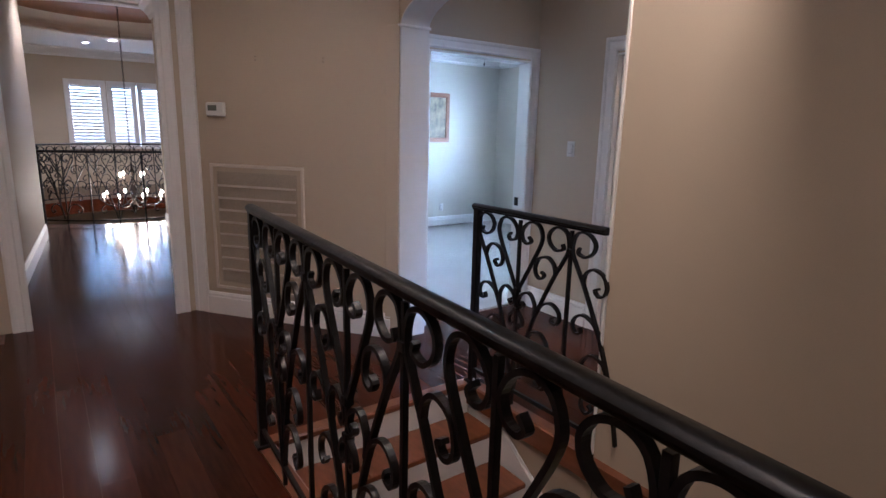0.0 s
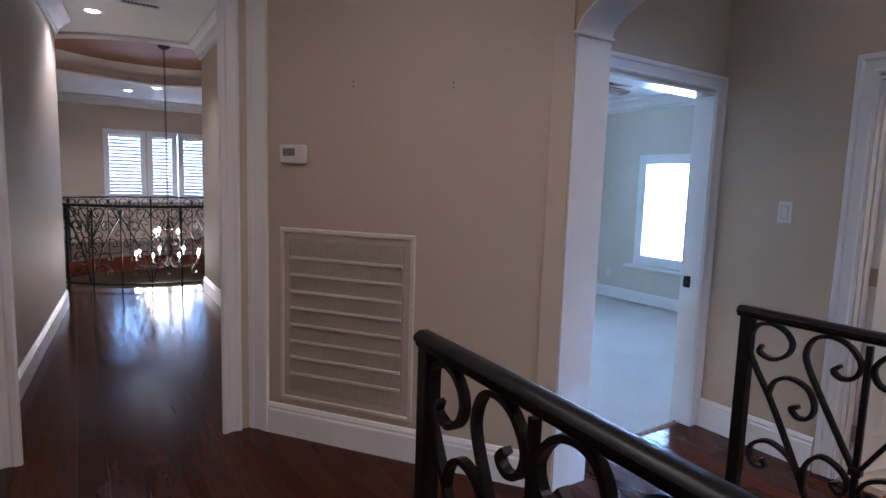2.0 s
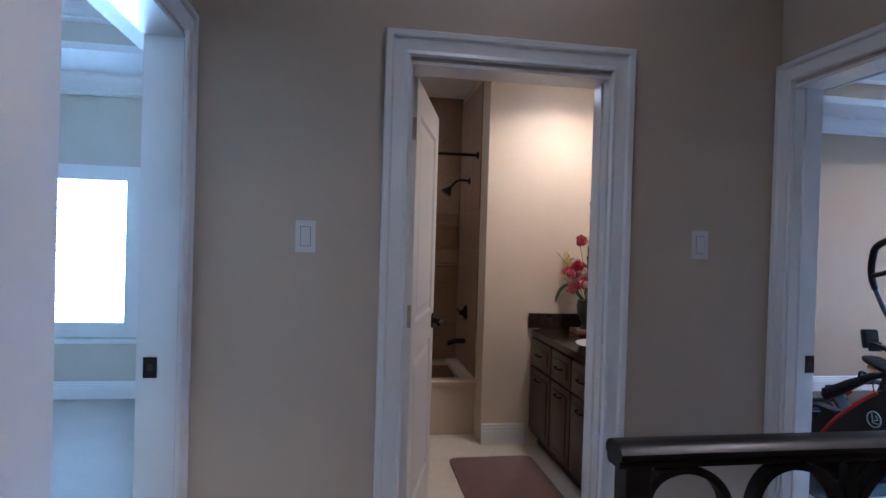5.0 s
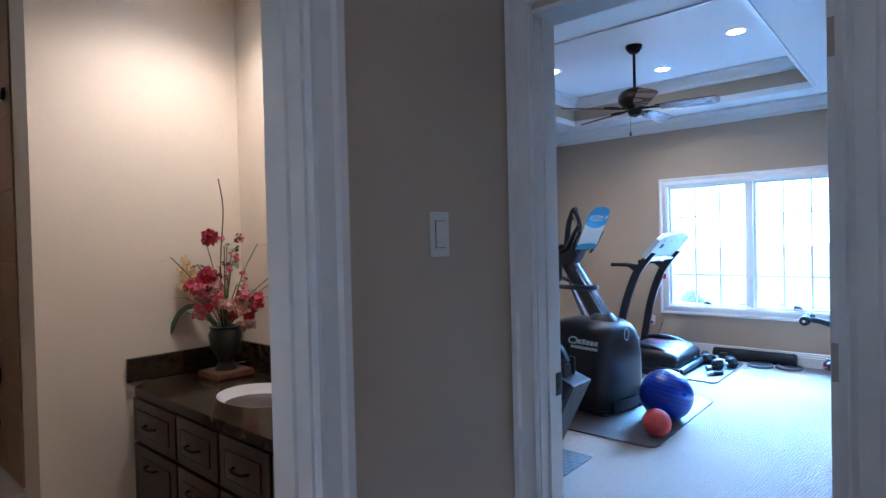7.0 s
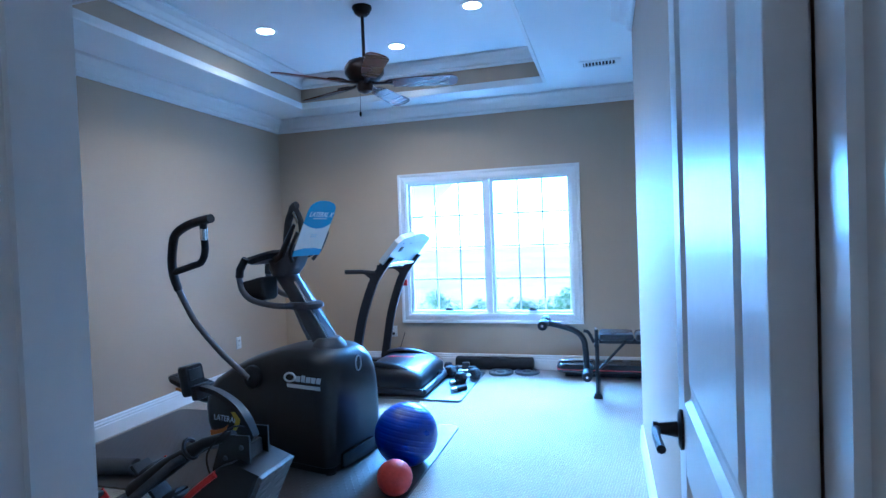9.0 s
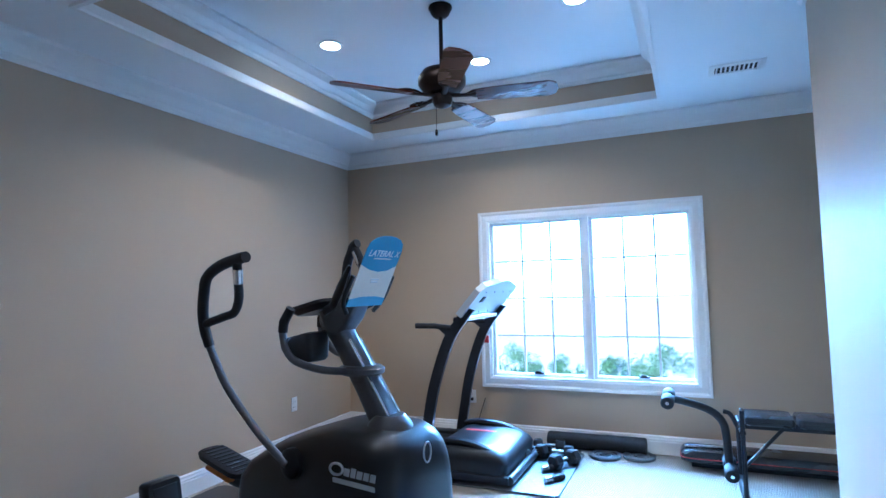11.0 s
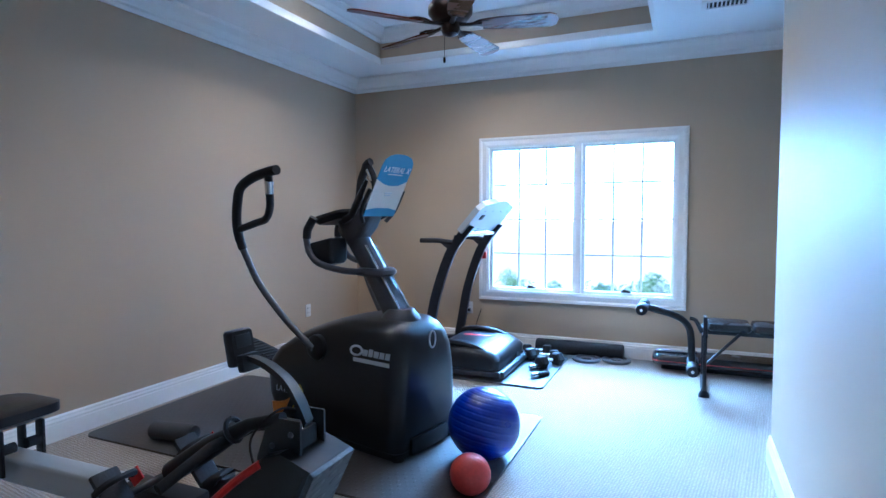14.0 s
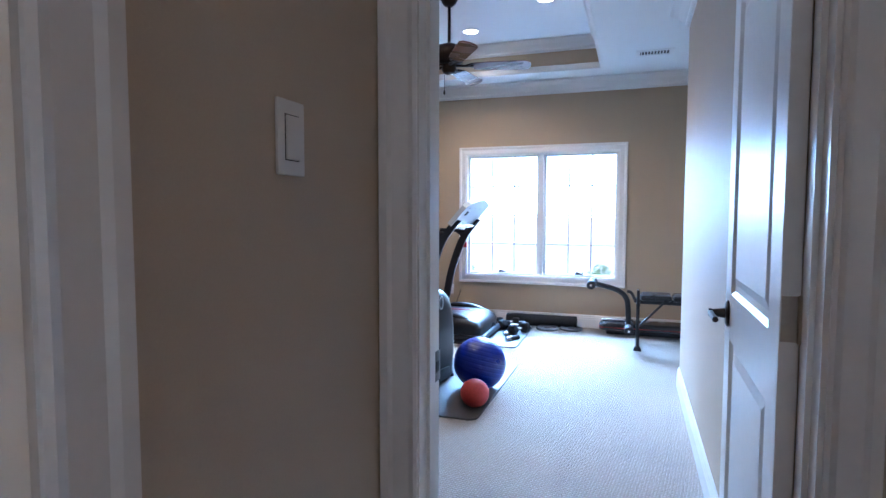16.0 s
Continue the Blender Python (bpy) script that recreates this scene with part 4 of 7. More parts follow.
straight_rail("railing_stairwell", "black wrought-iron railing with heart scrolls along the stairwell", 0.235, 4.03, -0.2, 1.145, -3.5)
straight_rail("railing_alcove", "black wrought-iron railing with heart scrolls beside the arch", 1.49, 4.04, 3.15, 1.08)


def round_rail():
    t = thing("railing_rotunda", "curved black wrought-iron railing round the rotunda opening", "railing", (0.75, 12.75, 0))
    r, n = 1.75, 32
    pts = [(r * math.cos(2 * math.pi * i / 72), r * math.sin(2 * math.pi * i / 72), 1.04) for i in range(72)]
    part("handrail", sweep(pts, HAND, True), IRON, t)
    low = [(p[0], p[1], 0.06) for p in pts]
    part("bottom_bar", sweep(low, SECTION, True), IRON, t)
    step = 2 * math.pi / n
    for i in range(n):
        a = step * i
        m = pose(r * math.cos(a), r * math.sin(a), 0.0, 0, 0, math.degrees(a) + 90) @ Matrix.Diagonal((0.98, 1, 0.985, 1))
        rail_upright(t, m, i % 2 == 1)
        if i % 4 == 0:
            o = part("post", POST, IRON, t)
            o.matrix_basis = pose(r * math.cos(a), r * math.sin(a), 0.0, 0, 0, math.degrees(a)) @ Matrix.Diagonal((0.7, 0.7, 0.985, 1))
    return t


round_rail()


def annulus():
    bm = bmesh.new()
    cx, cy, r, n = 0.75, 12.75, 1.68, 64
    rows = []
    for z in (-0.002, -0.25):
        rows.append([bm.verts.new((cx + r * math.cos(2 * math.pi * i / n), cy + r * math.sin(2 * math.pi * i / n), z)) for i in range(n)])
    outer = []
    for i in range(n):
        a = 2 * math.pi * i / n
        c, s = math.cos(a), math.sin(a)
        k = min((4.25 - cx) / c if c > 1e-6 else (-3.65 - cx) / c if c < -1e-6 else 99, (17.05 - cy) / s if s > 1e-6 else (10.33 - cy) / s if s < -1e-6 else 99)
        outer.append(bm.verts.new((cx + k * c, cy + k * s, -0.002)))
    for i in range(n):
        j = (i + 1) % n
        bm.faces.new((outer[i], outer[j], rows[0][j], rows[0][i]))
        bm.faces.new((rows[0][i], rows[0][j], rows[1][j], rows[1][i]))
    return bm


structure("floor_rotunda", annulus(), PLANK, "dark mahogany gallery floor round the rotunda opening", "floor")

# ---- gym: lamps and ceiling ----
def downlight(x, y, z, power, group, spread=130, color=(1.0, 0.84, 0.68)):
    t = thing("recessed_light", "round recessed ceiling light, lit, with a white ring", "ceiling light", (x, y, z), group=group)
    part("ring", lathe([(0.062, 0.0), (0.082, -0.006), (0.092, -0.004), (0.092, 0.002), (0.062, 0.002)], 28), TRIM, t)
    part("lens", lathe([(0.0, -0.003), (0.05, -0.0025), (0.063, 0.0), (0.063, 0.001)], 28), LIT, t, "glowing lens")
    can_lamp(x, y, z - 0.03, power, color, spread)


for gx, gy in ((4.66, -0.75), (3.85, -1.46), (3.05, -0.86), (3.85, 0.25)):
    downlight(gx, gy, GT - 0.004, 17, "gym ceiling lights", 140, (1.0, 0.74, 0.48))


def vent(name, label, m, w=0.30, d=0.15, n=9):
    t = thing(name, label, "vent")
    t.matrix_basis = m
    part("frame", sweep([(-w / 2, -d / 2, 0), (-w / 2, d / 2, 0), (w / 2, d / 2, 0), (w / 2, -d / 2, 0)], [(-0.03, 0), (-0.03, -0.004), (-0.005, -0.010), (0.004, -0.008), (0.004, 0)], True), TRIM, t)
    part("backing", box(-w / 2, -d / 2, 0.0, w / 2, d / 2, 0.004), SLOT, t)
    me = mesh_of(box(-0.002, -d / 2, -0.012, 0.002, d / 2, 0.0), "slat", TRIM)
    for i in range(n):
        s = part("slat", me, TRIM, t)
        s.matrix_basis = pose(-w / 2 + w * (i + 0.5) / n, 0, 0, 0, 30, 0)
    return t


vent("ceiling_vent", "white slatted ceiling vent in the gym", pose(2.19, -1.60, GZ - 0.002, 0, 0, 0), 0.26, 0.13, 10)


def ceiling_fan(x, y, z_top, drop, turn, label, radius=0.66):
    """Five-blade fan; drop is from the ceiling to the blades."""
    t = thing("ceiling_fan", label, "ceiling fan", (x, y, z_top))
    part("canopy", lathe([(0.0, 0), (0.068, 0), (0.070, -0.012), (0.050, -0.050), (0.030, -0.066), (0.0, -0.068)], 24), BRONZE, t)
    part("downrod", tube([(0, 0, -0.06), (0, 0, -drop + 0.16)], 0.012, 10), BRONZE, t)
    part("motor_housing", lathe([(0.0, -drop + 0.175), (0.04, -drop + 0.17), (0.115, -drop + 0.14), (0.140, -drop + 0.10), (0.138, -drop + 0.06), (0.105, -drop + 0.018), (0.07, -drop + 0.005), (0.0, -drop)], 32), BRONZE, t)
    part("switch_housing", lathe([(0.0, -drop + 0.01), (0.058, -drop + 0.0), (0.060, -drop - 0.035), (0.048, -drop - 0.062), (0.02, -drop - 0.075), (0.0, -drop - 0.077)], 24), BRONZE, t)
    for i in range(5):
        a = turn + 72 * i
        m = pose(0, 0, -drop - 0.005, 0, 0, a)
        arm = bmesh.new()
        add_tube(arm, [(0.05, 0, 0.0), (0.12, 0.0, -0.004), (0.20, 0.0, -0.002)], [0.012, 0.010, 0.014], 8, True, 1.6)
        add_tube(arm, [(0.15, -0.012, 0), (0.19, -0.036, 0.004), (0.24, -0.038, 0.004), (0.27, -0.01, 0.006)], 0.008, 6)
        add_tube(arm, [(0.15, 0.012, 0), (0.19, 0.036, -0.002), (0.24, 0.038, -0.002), (0.27, 0.01, 0.0)], 0.008, 6)
        bmesh.ops.transform(arm, matrix=m, verts=arm.verts)
        part("blade_bracket", arm, BRONZE, t)
        b = bmesh.new()
        outline = [(0.20, -0.050), (0.30, -0.062), (radius - 0.05, -0.072), (radius - 0.012, -0.050), (radius, 0.0), (radius - 0.012, 0.050), (radius - 0.05, 0.072), (0.30, 0.062), (0.20, 0.050)]
        top = [b.verts.new((px, py, 0.004)) for px, py in outline]
        low = [b.verts.new((px, py, -0.004)) for px, py in outline]
        b.faces.new(top)
        b.faces.new(low[::-1])
        for k in range(len(top)):
            b.faces.new((top[k], top[(k + 1) % len(top)], low[(k + 1) % len(top)], low[k]))
        bmesh.ops.transform(b, matrix=m @ pose(0, 0, -0.006, -13), verts=b.verts)
        part("blade", b, BLADE, t, "reddish mahogany blade", False)
    part("pull_chain", tube([(0.03, 0.02, -drop - 0.07), (0.032, 0.022, -drop - 0.20)], 0.0016, 6), BRONZE, t)
    part("pull_knob", lathe([(0.0, 0.0), (0.006, -0.004), (0.009, -0.022), (0.006, -0.038), (0.0, -0.04)], 12, pose(0.032, 0.022, -drop - 0.20)), BRONZE, t)
    return t


ceiling_fan(3.785, -0.60, GT - 0.002, 0.53, 49, "dark bronze ceiling fan with five mahogany blades in the tray")

# ---- gym: elliptical trainer ----
def elliptical():
    """Side-stepping elliptical trainer; its front looks along -x."""
    t = thing("elliptical_trainer", "charcoal elliptical trainer with tall moving arms and blue sign", "elliptical trainer", (4.045, -0.076, 0.0), -12.5)
    # side outline (x from the origin, z), then half-widths round it
    b = bmesh.new()
    prof = [  # z, front x, back x, half width, corner radius
        (0.05, -0.385, 0.55, 0.335, 0.06), (0.09, -0.392, 0.60, 0.345, 0.07), (0.20, -0.398, 0.650, 0.358, 0.08), (0.30, -0.400, 0.660, 0.362, 0.09),
        (0.40, -0.402, 0.640, 0.362, 0.10), (0.48, -0.400, 0.570, 0.360, 0.11), (0.55, -0.394, 0.450, 0.354, 0.12), (0.61, -0.382, 0.330, 0.340, 0.13),
        (0.655, -0.360, 0.215, 0.315, 0.14), (0.688, -0.320, 0.11, 0.275, 0.14), (0.702, -0.26, 0.04, 0.21, 0.12)]
    rings = []
    for z, xf, xb, hw, r in prof:
        rings.append([(p[0], p[1], z) for p in rounded(xb - xf, 2 * hw * 0.76, r, 5, (xf + xb) / 2, 0)])
    add_loft(b, rings)
    part("housing", b, SATIN, t, "smooth charcoal plastic housing")
    skirt = bmesh.new()
    add_loft(skirt, [[(p[0], p[1], z) for p in rounded(0.94 - k, 0.52 - k, 0.05, 4, 0.08, 0)] for z, k in ((0.012, 0.02), (0.05, 0.0))])
    part("base_frame", skirt, BLACK, t)
    for sx, sy in ((-0.36, 0.22), (-0.36, -0.22), (0.50, 0.22), (0.50, -0.22)):
        part("foot", lathe([(0.0, 0.0), (0.035, 0.0), (0.03, 0.02), (0.012, 0.03), (0.012, 0.06)], 14, pose(sx, sy, 0.006)), RUBBER, t)
    part("front_step", box(-0.408, -0.15, 0.02, -0.375, 0.16, 0.11, 0.014), BLACK, t, "ridged black corner guard")
    # column with collar
    tilt = Matrix.Translation((-0.20, 0, 0.685)) @ Matrix.Rotation(radians(36), 4, "Y")
    col = bmesh.new()
    add_loft(col, [[tuple(tilt @ Vector((p[0], p[1], z))) for p in rounded(w, d, 0.03, 3)] for z, w, d in ((-0.03, 0.125, 0.13), (0.22, 0.112, 0.11), (0.46, 0.112, 0.105), (0.62, 0.125, 0.11), (0.70, 0.10, 0.10))])
    part("column", col, GREY, t, "grey steel column")
    for s in (1, -1):
        part("column_strip", box(-0.0635, s * 0.040 - 0.006, 0.04, -0.0575, s * 0.040 + 0.006, 0.46, 0.0, tilt), CHROME, t, "bright chrome edge strip")
    boot = lathe([(0.0, 0.07), (0.07, 0.065), (0.100, 0.03), (0.115, 0.0), (0.12, -0.05)], 24, Matrix.Translation((-0.20, 0, 0.685)))
    part("column_boot", boot, GREY, t)
    # cup holder bars round the column
    loopbar = bmesh.new()
    for s, dx in ((1, 0.0), (-1, 0.12)):
        add_tube(loopbar, smooth_path([(-0.02, s * 0.075, 0.945), (0.10, s * 0.15, 0.955), (0.24 + dx, s * 0.19, 0.99), (0.315 + dx, s * 0.19, 1.04), (0.35 + dx, s * 0.18, 1.09), (0.355 + dx, s * 0.18, 1.16), (0.31 + dx, s * 0.17, 1.235)], 5), 0.019, 10)
    part("handlebar", loopbar, GREY, t, "grey fixed handlebars")
    for s, dx in ((1, 0.0), (-1, 0.12)):
        part("grip", tube([(0.356 + dx, s * 0.18, 1.13), (0.350 + dx, s * 0.178, 1.18), (0.305 + dx, s * 0.168, 1.25)], [0.024, 0.025, 0.024], 10), RUBBER, t)
    part("collar", lathe([(0.0, 0.022), (0.085, 0.022), (0.10, 0.01), (0.10, -0.01), (0.085, -0.024), (0.0, -0.024)], 24, Matrix.Translation((-0.02, 0, 0.945)) @ Matrix.Diagonal((1.25, 1, 1, 1))), GREY, t)
    cm = Matrix.Translation((0.25, 0.10, 1.05)) @ Matrix.Rotation(radians(12), 4, "Y")
    cup = add_loft(bmesh.new(), [[tuple(cm @ Vector((p[0], p[1], z))) for p in rounded(w, d, 0.025, 4)] for z, w, d in ((-0.075, 0.12, 0.11), (-0.06, 0.15, 0.13), (0.06, 0.19, 0.15), (0.068, 0.18, 0.14))])
    part("bottle_holder", cup, BLACK, t)
    # console
    head = Matrix.Translation((0.18, 0, 1.20))
    neck = bmesh.new()
    add_loft(neck, [[(x, p[0], p[1] + z) for p in rounded(w, h, 0.03, 4)] for x, w, h, z in ((-0.03, 0.10, 0.09, 1.295), (0.01, 0.115, 0.15, 1.26), (0.09, 0.12, 0.20, 1.205), (0.18, 0.11, 0.16, 1.175), (0.24, 0.08, 0.07, 1.185))])
    part("console_neck", neck, GREY, t, "moulded grey neck of the console")
    part("neck_bolt", lathe([(0.0, 0.012), (0.016, 0.010), (0.018, 0.0), (0.0, 0.0)], 16, pose(0.01, 0.056, 1.285, -90)), BLACK, t)
    cons = bmesh.new()
    add_loft(cons, [[tuple(head @ pose(0.06, 0, 0.055, 0, 12, 0) @ Vector((p[0], p[1], z))) for p in rounded(w, d, 0.05, 4)] for z, w, d in ((-0.028, 0.23, 0.24), (0.0, 0.28, 0.30), (0.016, 0.275, 0.295))])
    part("console", cons, BLACK, t, "dark tray-shaped console")
    for s in (1, -1):
        cradle = smooth_path([(0.13, s * 0.10, 1.235), (0.05, s * 0.125, 1.26), (0.0, s * 0.140, 1.31), (-0.055, s * 0.145, 1.39), (-0.095, s * 0.145, 1.45)], 5)
        part("console_cradle", tube(cradle, [0.022] * 6 + [0.026] * 8 + [0.024, 0.022, 0.020, 0.018, 0.016, 0.014, 0.012], 10, True, 0.6), SATIN, t, "curved dark cradle arm")
    # sign card behind the console, facing the front
    card = Matrix.Translation((-0.045, -0.005, 1.265)) @ Matrix.Rotation(radians(4), 4, "Z") @ Matrix.Rotation(radians(-27), 4, "Y") @ Matrix.Rotation(radians(-90), 4, "Z")
    w = 0.135
    for k, (nm, ol, mt) in enumerate((("sign_card", [(-w, 0.03), (w, 0.03), (w, 0.210), (w * 0.5, 0.182), (0, 0.176), (-w * 0.5, 0.186), (-w, 0.210)], SIGNCREAM),
                        ("sign_top", [(-w, 0.2102), (-w * 0.5, 0.1862), (0, 0.1762), (w * 0.5, 0.1822), (w, 0.2102), (w, 0.29), (w * 0.93, 0.325), (w * 0.7, 0.350), (w * 0.35, 0.362), (0, 0.365), (-w * 0.35, 0.362), (-w * 0.7, 0.350), (-w * 0.93, 0.325), (-w, 0.29)], SIGNBLUE),
                        ("sign_foot", [(-w, -0.01), (w, -0.01), (w, 0.0298), (w * 0.4, 0.042), (-w * 0.4, 0.042), (-w, 0.0298)], SIGNBLUE))):
        bm = add_prism(bmesh.new(), ol, 0.004 + 0.0006 * k)
        bmesh.ops.transform(bm, matrix=card @ pose(0, -0.0006 * k, 0), verts=bm.verts)
        part(nm, bm, mt, t, "printed sign card", False)
    lettering("sign_lettering", "LATERAL X", 0.046, WHITE, t, card @ pose(0.0, -0.0032, 0.272, 90, 0, 0), 0.25)
    for zz, ww in ((0.246, 0.13), (0.135, 0.06), (0.122, 0.05)):
        part("sign_line", box(-ww / 2, -0.0042, zz - 0.003, ww / 2, -0.0012, zz + 0.003, 0, card), SILVER, t, "small unreadable printed line", False)
    for s in (1, -1):
        part("sign_bracket", tube(smooth_path([tuple(card @ Vector((s * 0.10, 0.012, -0.05))), tuple(card @ Vector((s * 0.150, 0.016, 0.02))), tuple(card @ Vector((s * 0.150, 0.010, 0.15)))], 4), 0.012, 8), BLACK, t)
    # moving arms and pedals
    swing = {1: ([(0.17, 0.535), (0.28, 0.61), (0.40, 0.71), (0.545, 0.87), (0.615, 1.02), (0.64, 1.09)], [(0.635, 1.07), (0.65, 1.15), (0.64, 1.24), (0.60, 1.335), (0.545, 1.415), (0.42, 1.465), (0.29, 1.488), (0.205, 1.497)]),
             -1: ([(0.10, 0.535), (0.19, 0.61), (0.265, 0.71), (0.35, 0.87), (0.41, 1.05), (0.435, 1.12)], [(0.433, 1.11), (0.43, 1.17), (0.42, 1.27), (0.405, 1.38), (0.385, 1.49), (0.355, 1.55), (0.335, 1.59), (0.30, 1.605)])}
    for s in (1, -1):
        splay, dx = (0.20, 0.0) if s > 0 else (0.0, 0.0)

        def at(x, z, s=s, splay=splay, dx=dx):
            k = max(0.0, z - 0.535)
            return (x + dx * k, s * (0.305 + splay * k), z)
        hub = lathe([(0.0, -0.045), (0.062, -0.045), (0.070, -0.02), (0.070, 0.03), (0.05, 0.045), (0.0, 0.046)], 20, Matrix.Translation((swing[s][0][0][0], s * 0.262, 0.535)) @ Matrix.Rotation(radians(-90 * s), 4, "X"))
        part("pivot", hub, SATIN, t)
        lower_arm = tube(smooth_path([at(*q) for q in swing[s][0]], 5), 0.019, 10)
        part("moving_arm", lower_arm, GREY, t, "grey curved steel arm")
        hand_ = tube(smooth_path([at(*q) for q in swing[s][1]], 5), [0.025] * 4 + [0.0265] * 32, 10)
        part("arm_grip", hand_, RUBBER, t, "black foam arm grip")
        loop = [(0.28, 1.475), (0.295, 1.40), (0.315, 1.31), (0.37, 1.245), (0.47, 1.22), (0.63, 1.185)] if s > 0 else [(0.32, 1.585), (0.275, 1.50), (0.265, 1.40), (0.29, 1.315), (0.34, 1.27), (0.42, 1.225)]
        inner = tube(smooth_path([at(*q) for q in loop], 5), 0.021, 10)
        part("inner_grip", inner, RUBBER, t)
        part("pulse_plate", tube([at(loop[0][0] + 0.002, loop[0][1] - 0.03), at(loop[1][0] + 0.004, loop[1][1] - 0.02)], 0.0225, 10), CHROME, t, "bright pulse sensor plate")
        pm = pose(0.85, s * 0.17, 0.41 if s > 0 else 0.26, 0, -10, 0)
        ped = bmesh.new()
        add_loft(ped, [[tuple(pm @ Vector((p[0], p[1], z))) for p in rounded(w2, d2, 0.06, 4)] for z, w2, d2 in ((-0.04, 0.32, 0.12), (-0.02, 0.38, 0.165), (0.008, 0.40, 0.175), (0.016, 0.38, 0.155))])
        part("pedal", ped, RUBBER, t, "black ridged foot pedal")
        for k in range(9):
            part("pedal_ridge", box(-0.17 + 0.04 * k, -0.065, 0.0165, -0.16 + 0.04 * k, 0.065, 0.022, 0, pm), BLACK, t, "", False)
        part("pedal_arm", tube(smooth_path([tuple(pm @ Vector((0.04, 0, -0.04))), tuple(pm @ Vector((-0.08, 0, -0.075))), (0.60, s * 0.18, 0.33), (0.48, s * 0.19, 0.28)], 4), 0.034, 10), BLACK, t)
        part("pedal_trim", box(-0.12, -0.072, -0.062, 0.10, 0.072, -0.042, 0.006, pm), ORANGE, t, "orange edge under the pedal")
    # prints on the near side
    mark = pose(-0.225, 0.2755, 0.535, 90, 0, 180) @ Matrix.Diagonal((0.95, 0.82, 1, 1)) @ Matrix(((1, 0.2, 0, 0), (0, 1, 0, 0), (0, 0, 1, 0), (0, 0, 0, 1)))
    ov = [(0.042 * math.cos(a) - 0.105, 0.030 + 0.030 * math.sin(a)) for a in [2 * math.pi * i / 24 for i in range(25)]]
    part("maker_mark", tube([tuple(mark @ Vector((x, y, 0.0015))) for x, y in ov], 0.006, 6), SILVER, t, "silver oval emblem")
    for x0, x1, y0, y1 in ((-0.055, -0.02, 0.004, 0.044), (-0.012, 0.018, 0.004, 0.052), (0.026, 0.060, 0.004, 0.044), (0.068, 0.100, 0.004, 0.044), (0.108, 0.140, 0.004, 0.044)):
        part("mark_bar", box(x0, y0, 0.0, x1, y1, 0.0018, 0.0, mark), SILVER, t, "silver emblem block", False)
    part("mark_bar", box(-0.355, 0.2725, 0.500, -0.105, 0.2762, 0.520), SILVER, t, "silver bar with small letters", False)
    lettering("model_lettering", "LATERAL", 0.052, SILVER, t, pose(0.435, 0.2768, 0.245, 90, 0, 180), 0.12)
    sw = add_prism(bmesh.new(), [(-0.06, 0.10), (0.02, 0.105), (0.055, 0.06), (0.03, 0.0), (-0.02, -0.05), (-0.09, -0.085), (-0.03, -0.02), (-0.005, 0.04)], 0.004)
    bmesh.ops.transform(sw, matrix=pose(0.335, 0.2785, 0.215, 0, 0, 180) @ Matrix.Diagonal((0.7, 1, 0.8, 1)), verts=sw.verts)
    part("swoosh", sw, YELLOW, t, "yellow curved decal", False)
    sw = add_prism(bmesh.new(), [(-0.14, 0.035), (-0.05, 0.045), (0.05, 0.075), (0.13, 0.12), (0.07, 0.02), (0.0, -0.05), (-0.12, -0.095)], 0.004)
    bmesh.ops.transform(sw, matrix=pose(0.49, 0.2780, 0.135, 0, 0, 180) @ Matrix.Diagonal((0.62, 1, 0.62, 1)), verts=sw.verts)
    part("orange_panel", sw, ORANGE, t, "orange curved decal", False)
    ring_ = [(-0.4045, -0.02 + 0.026 * math.cos(a), 0.60 + 0.045 * math.sin(a)) for a in [2 * math.pi * i / 24 for i in range(24)]]
    part("emblem", tube(ring_ + ring_[:1], 0.004, 6), SILVER, t, "silver oval emblem")
    return t


elliptical()

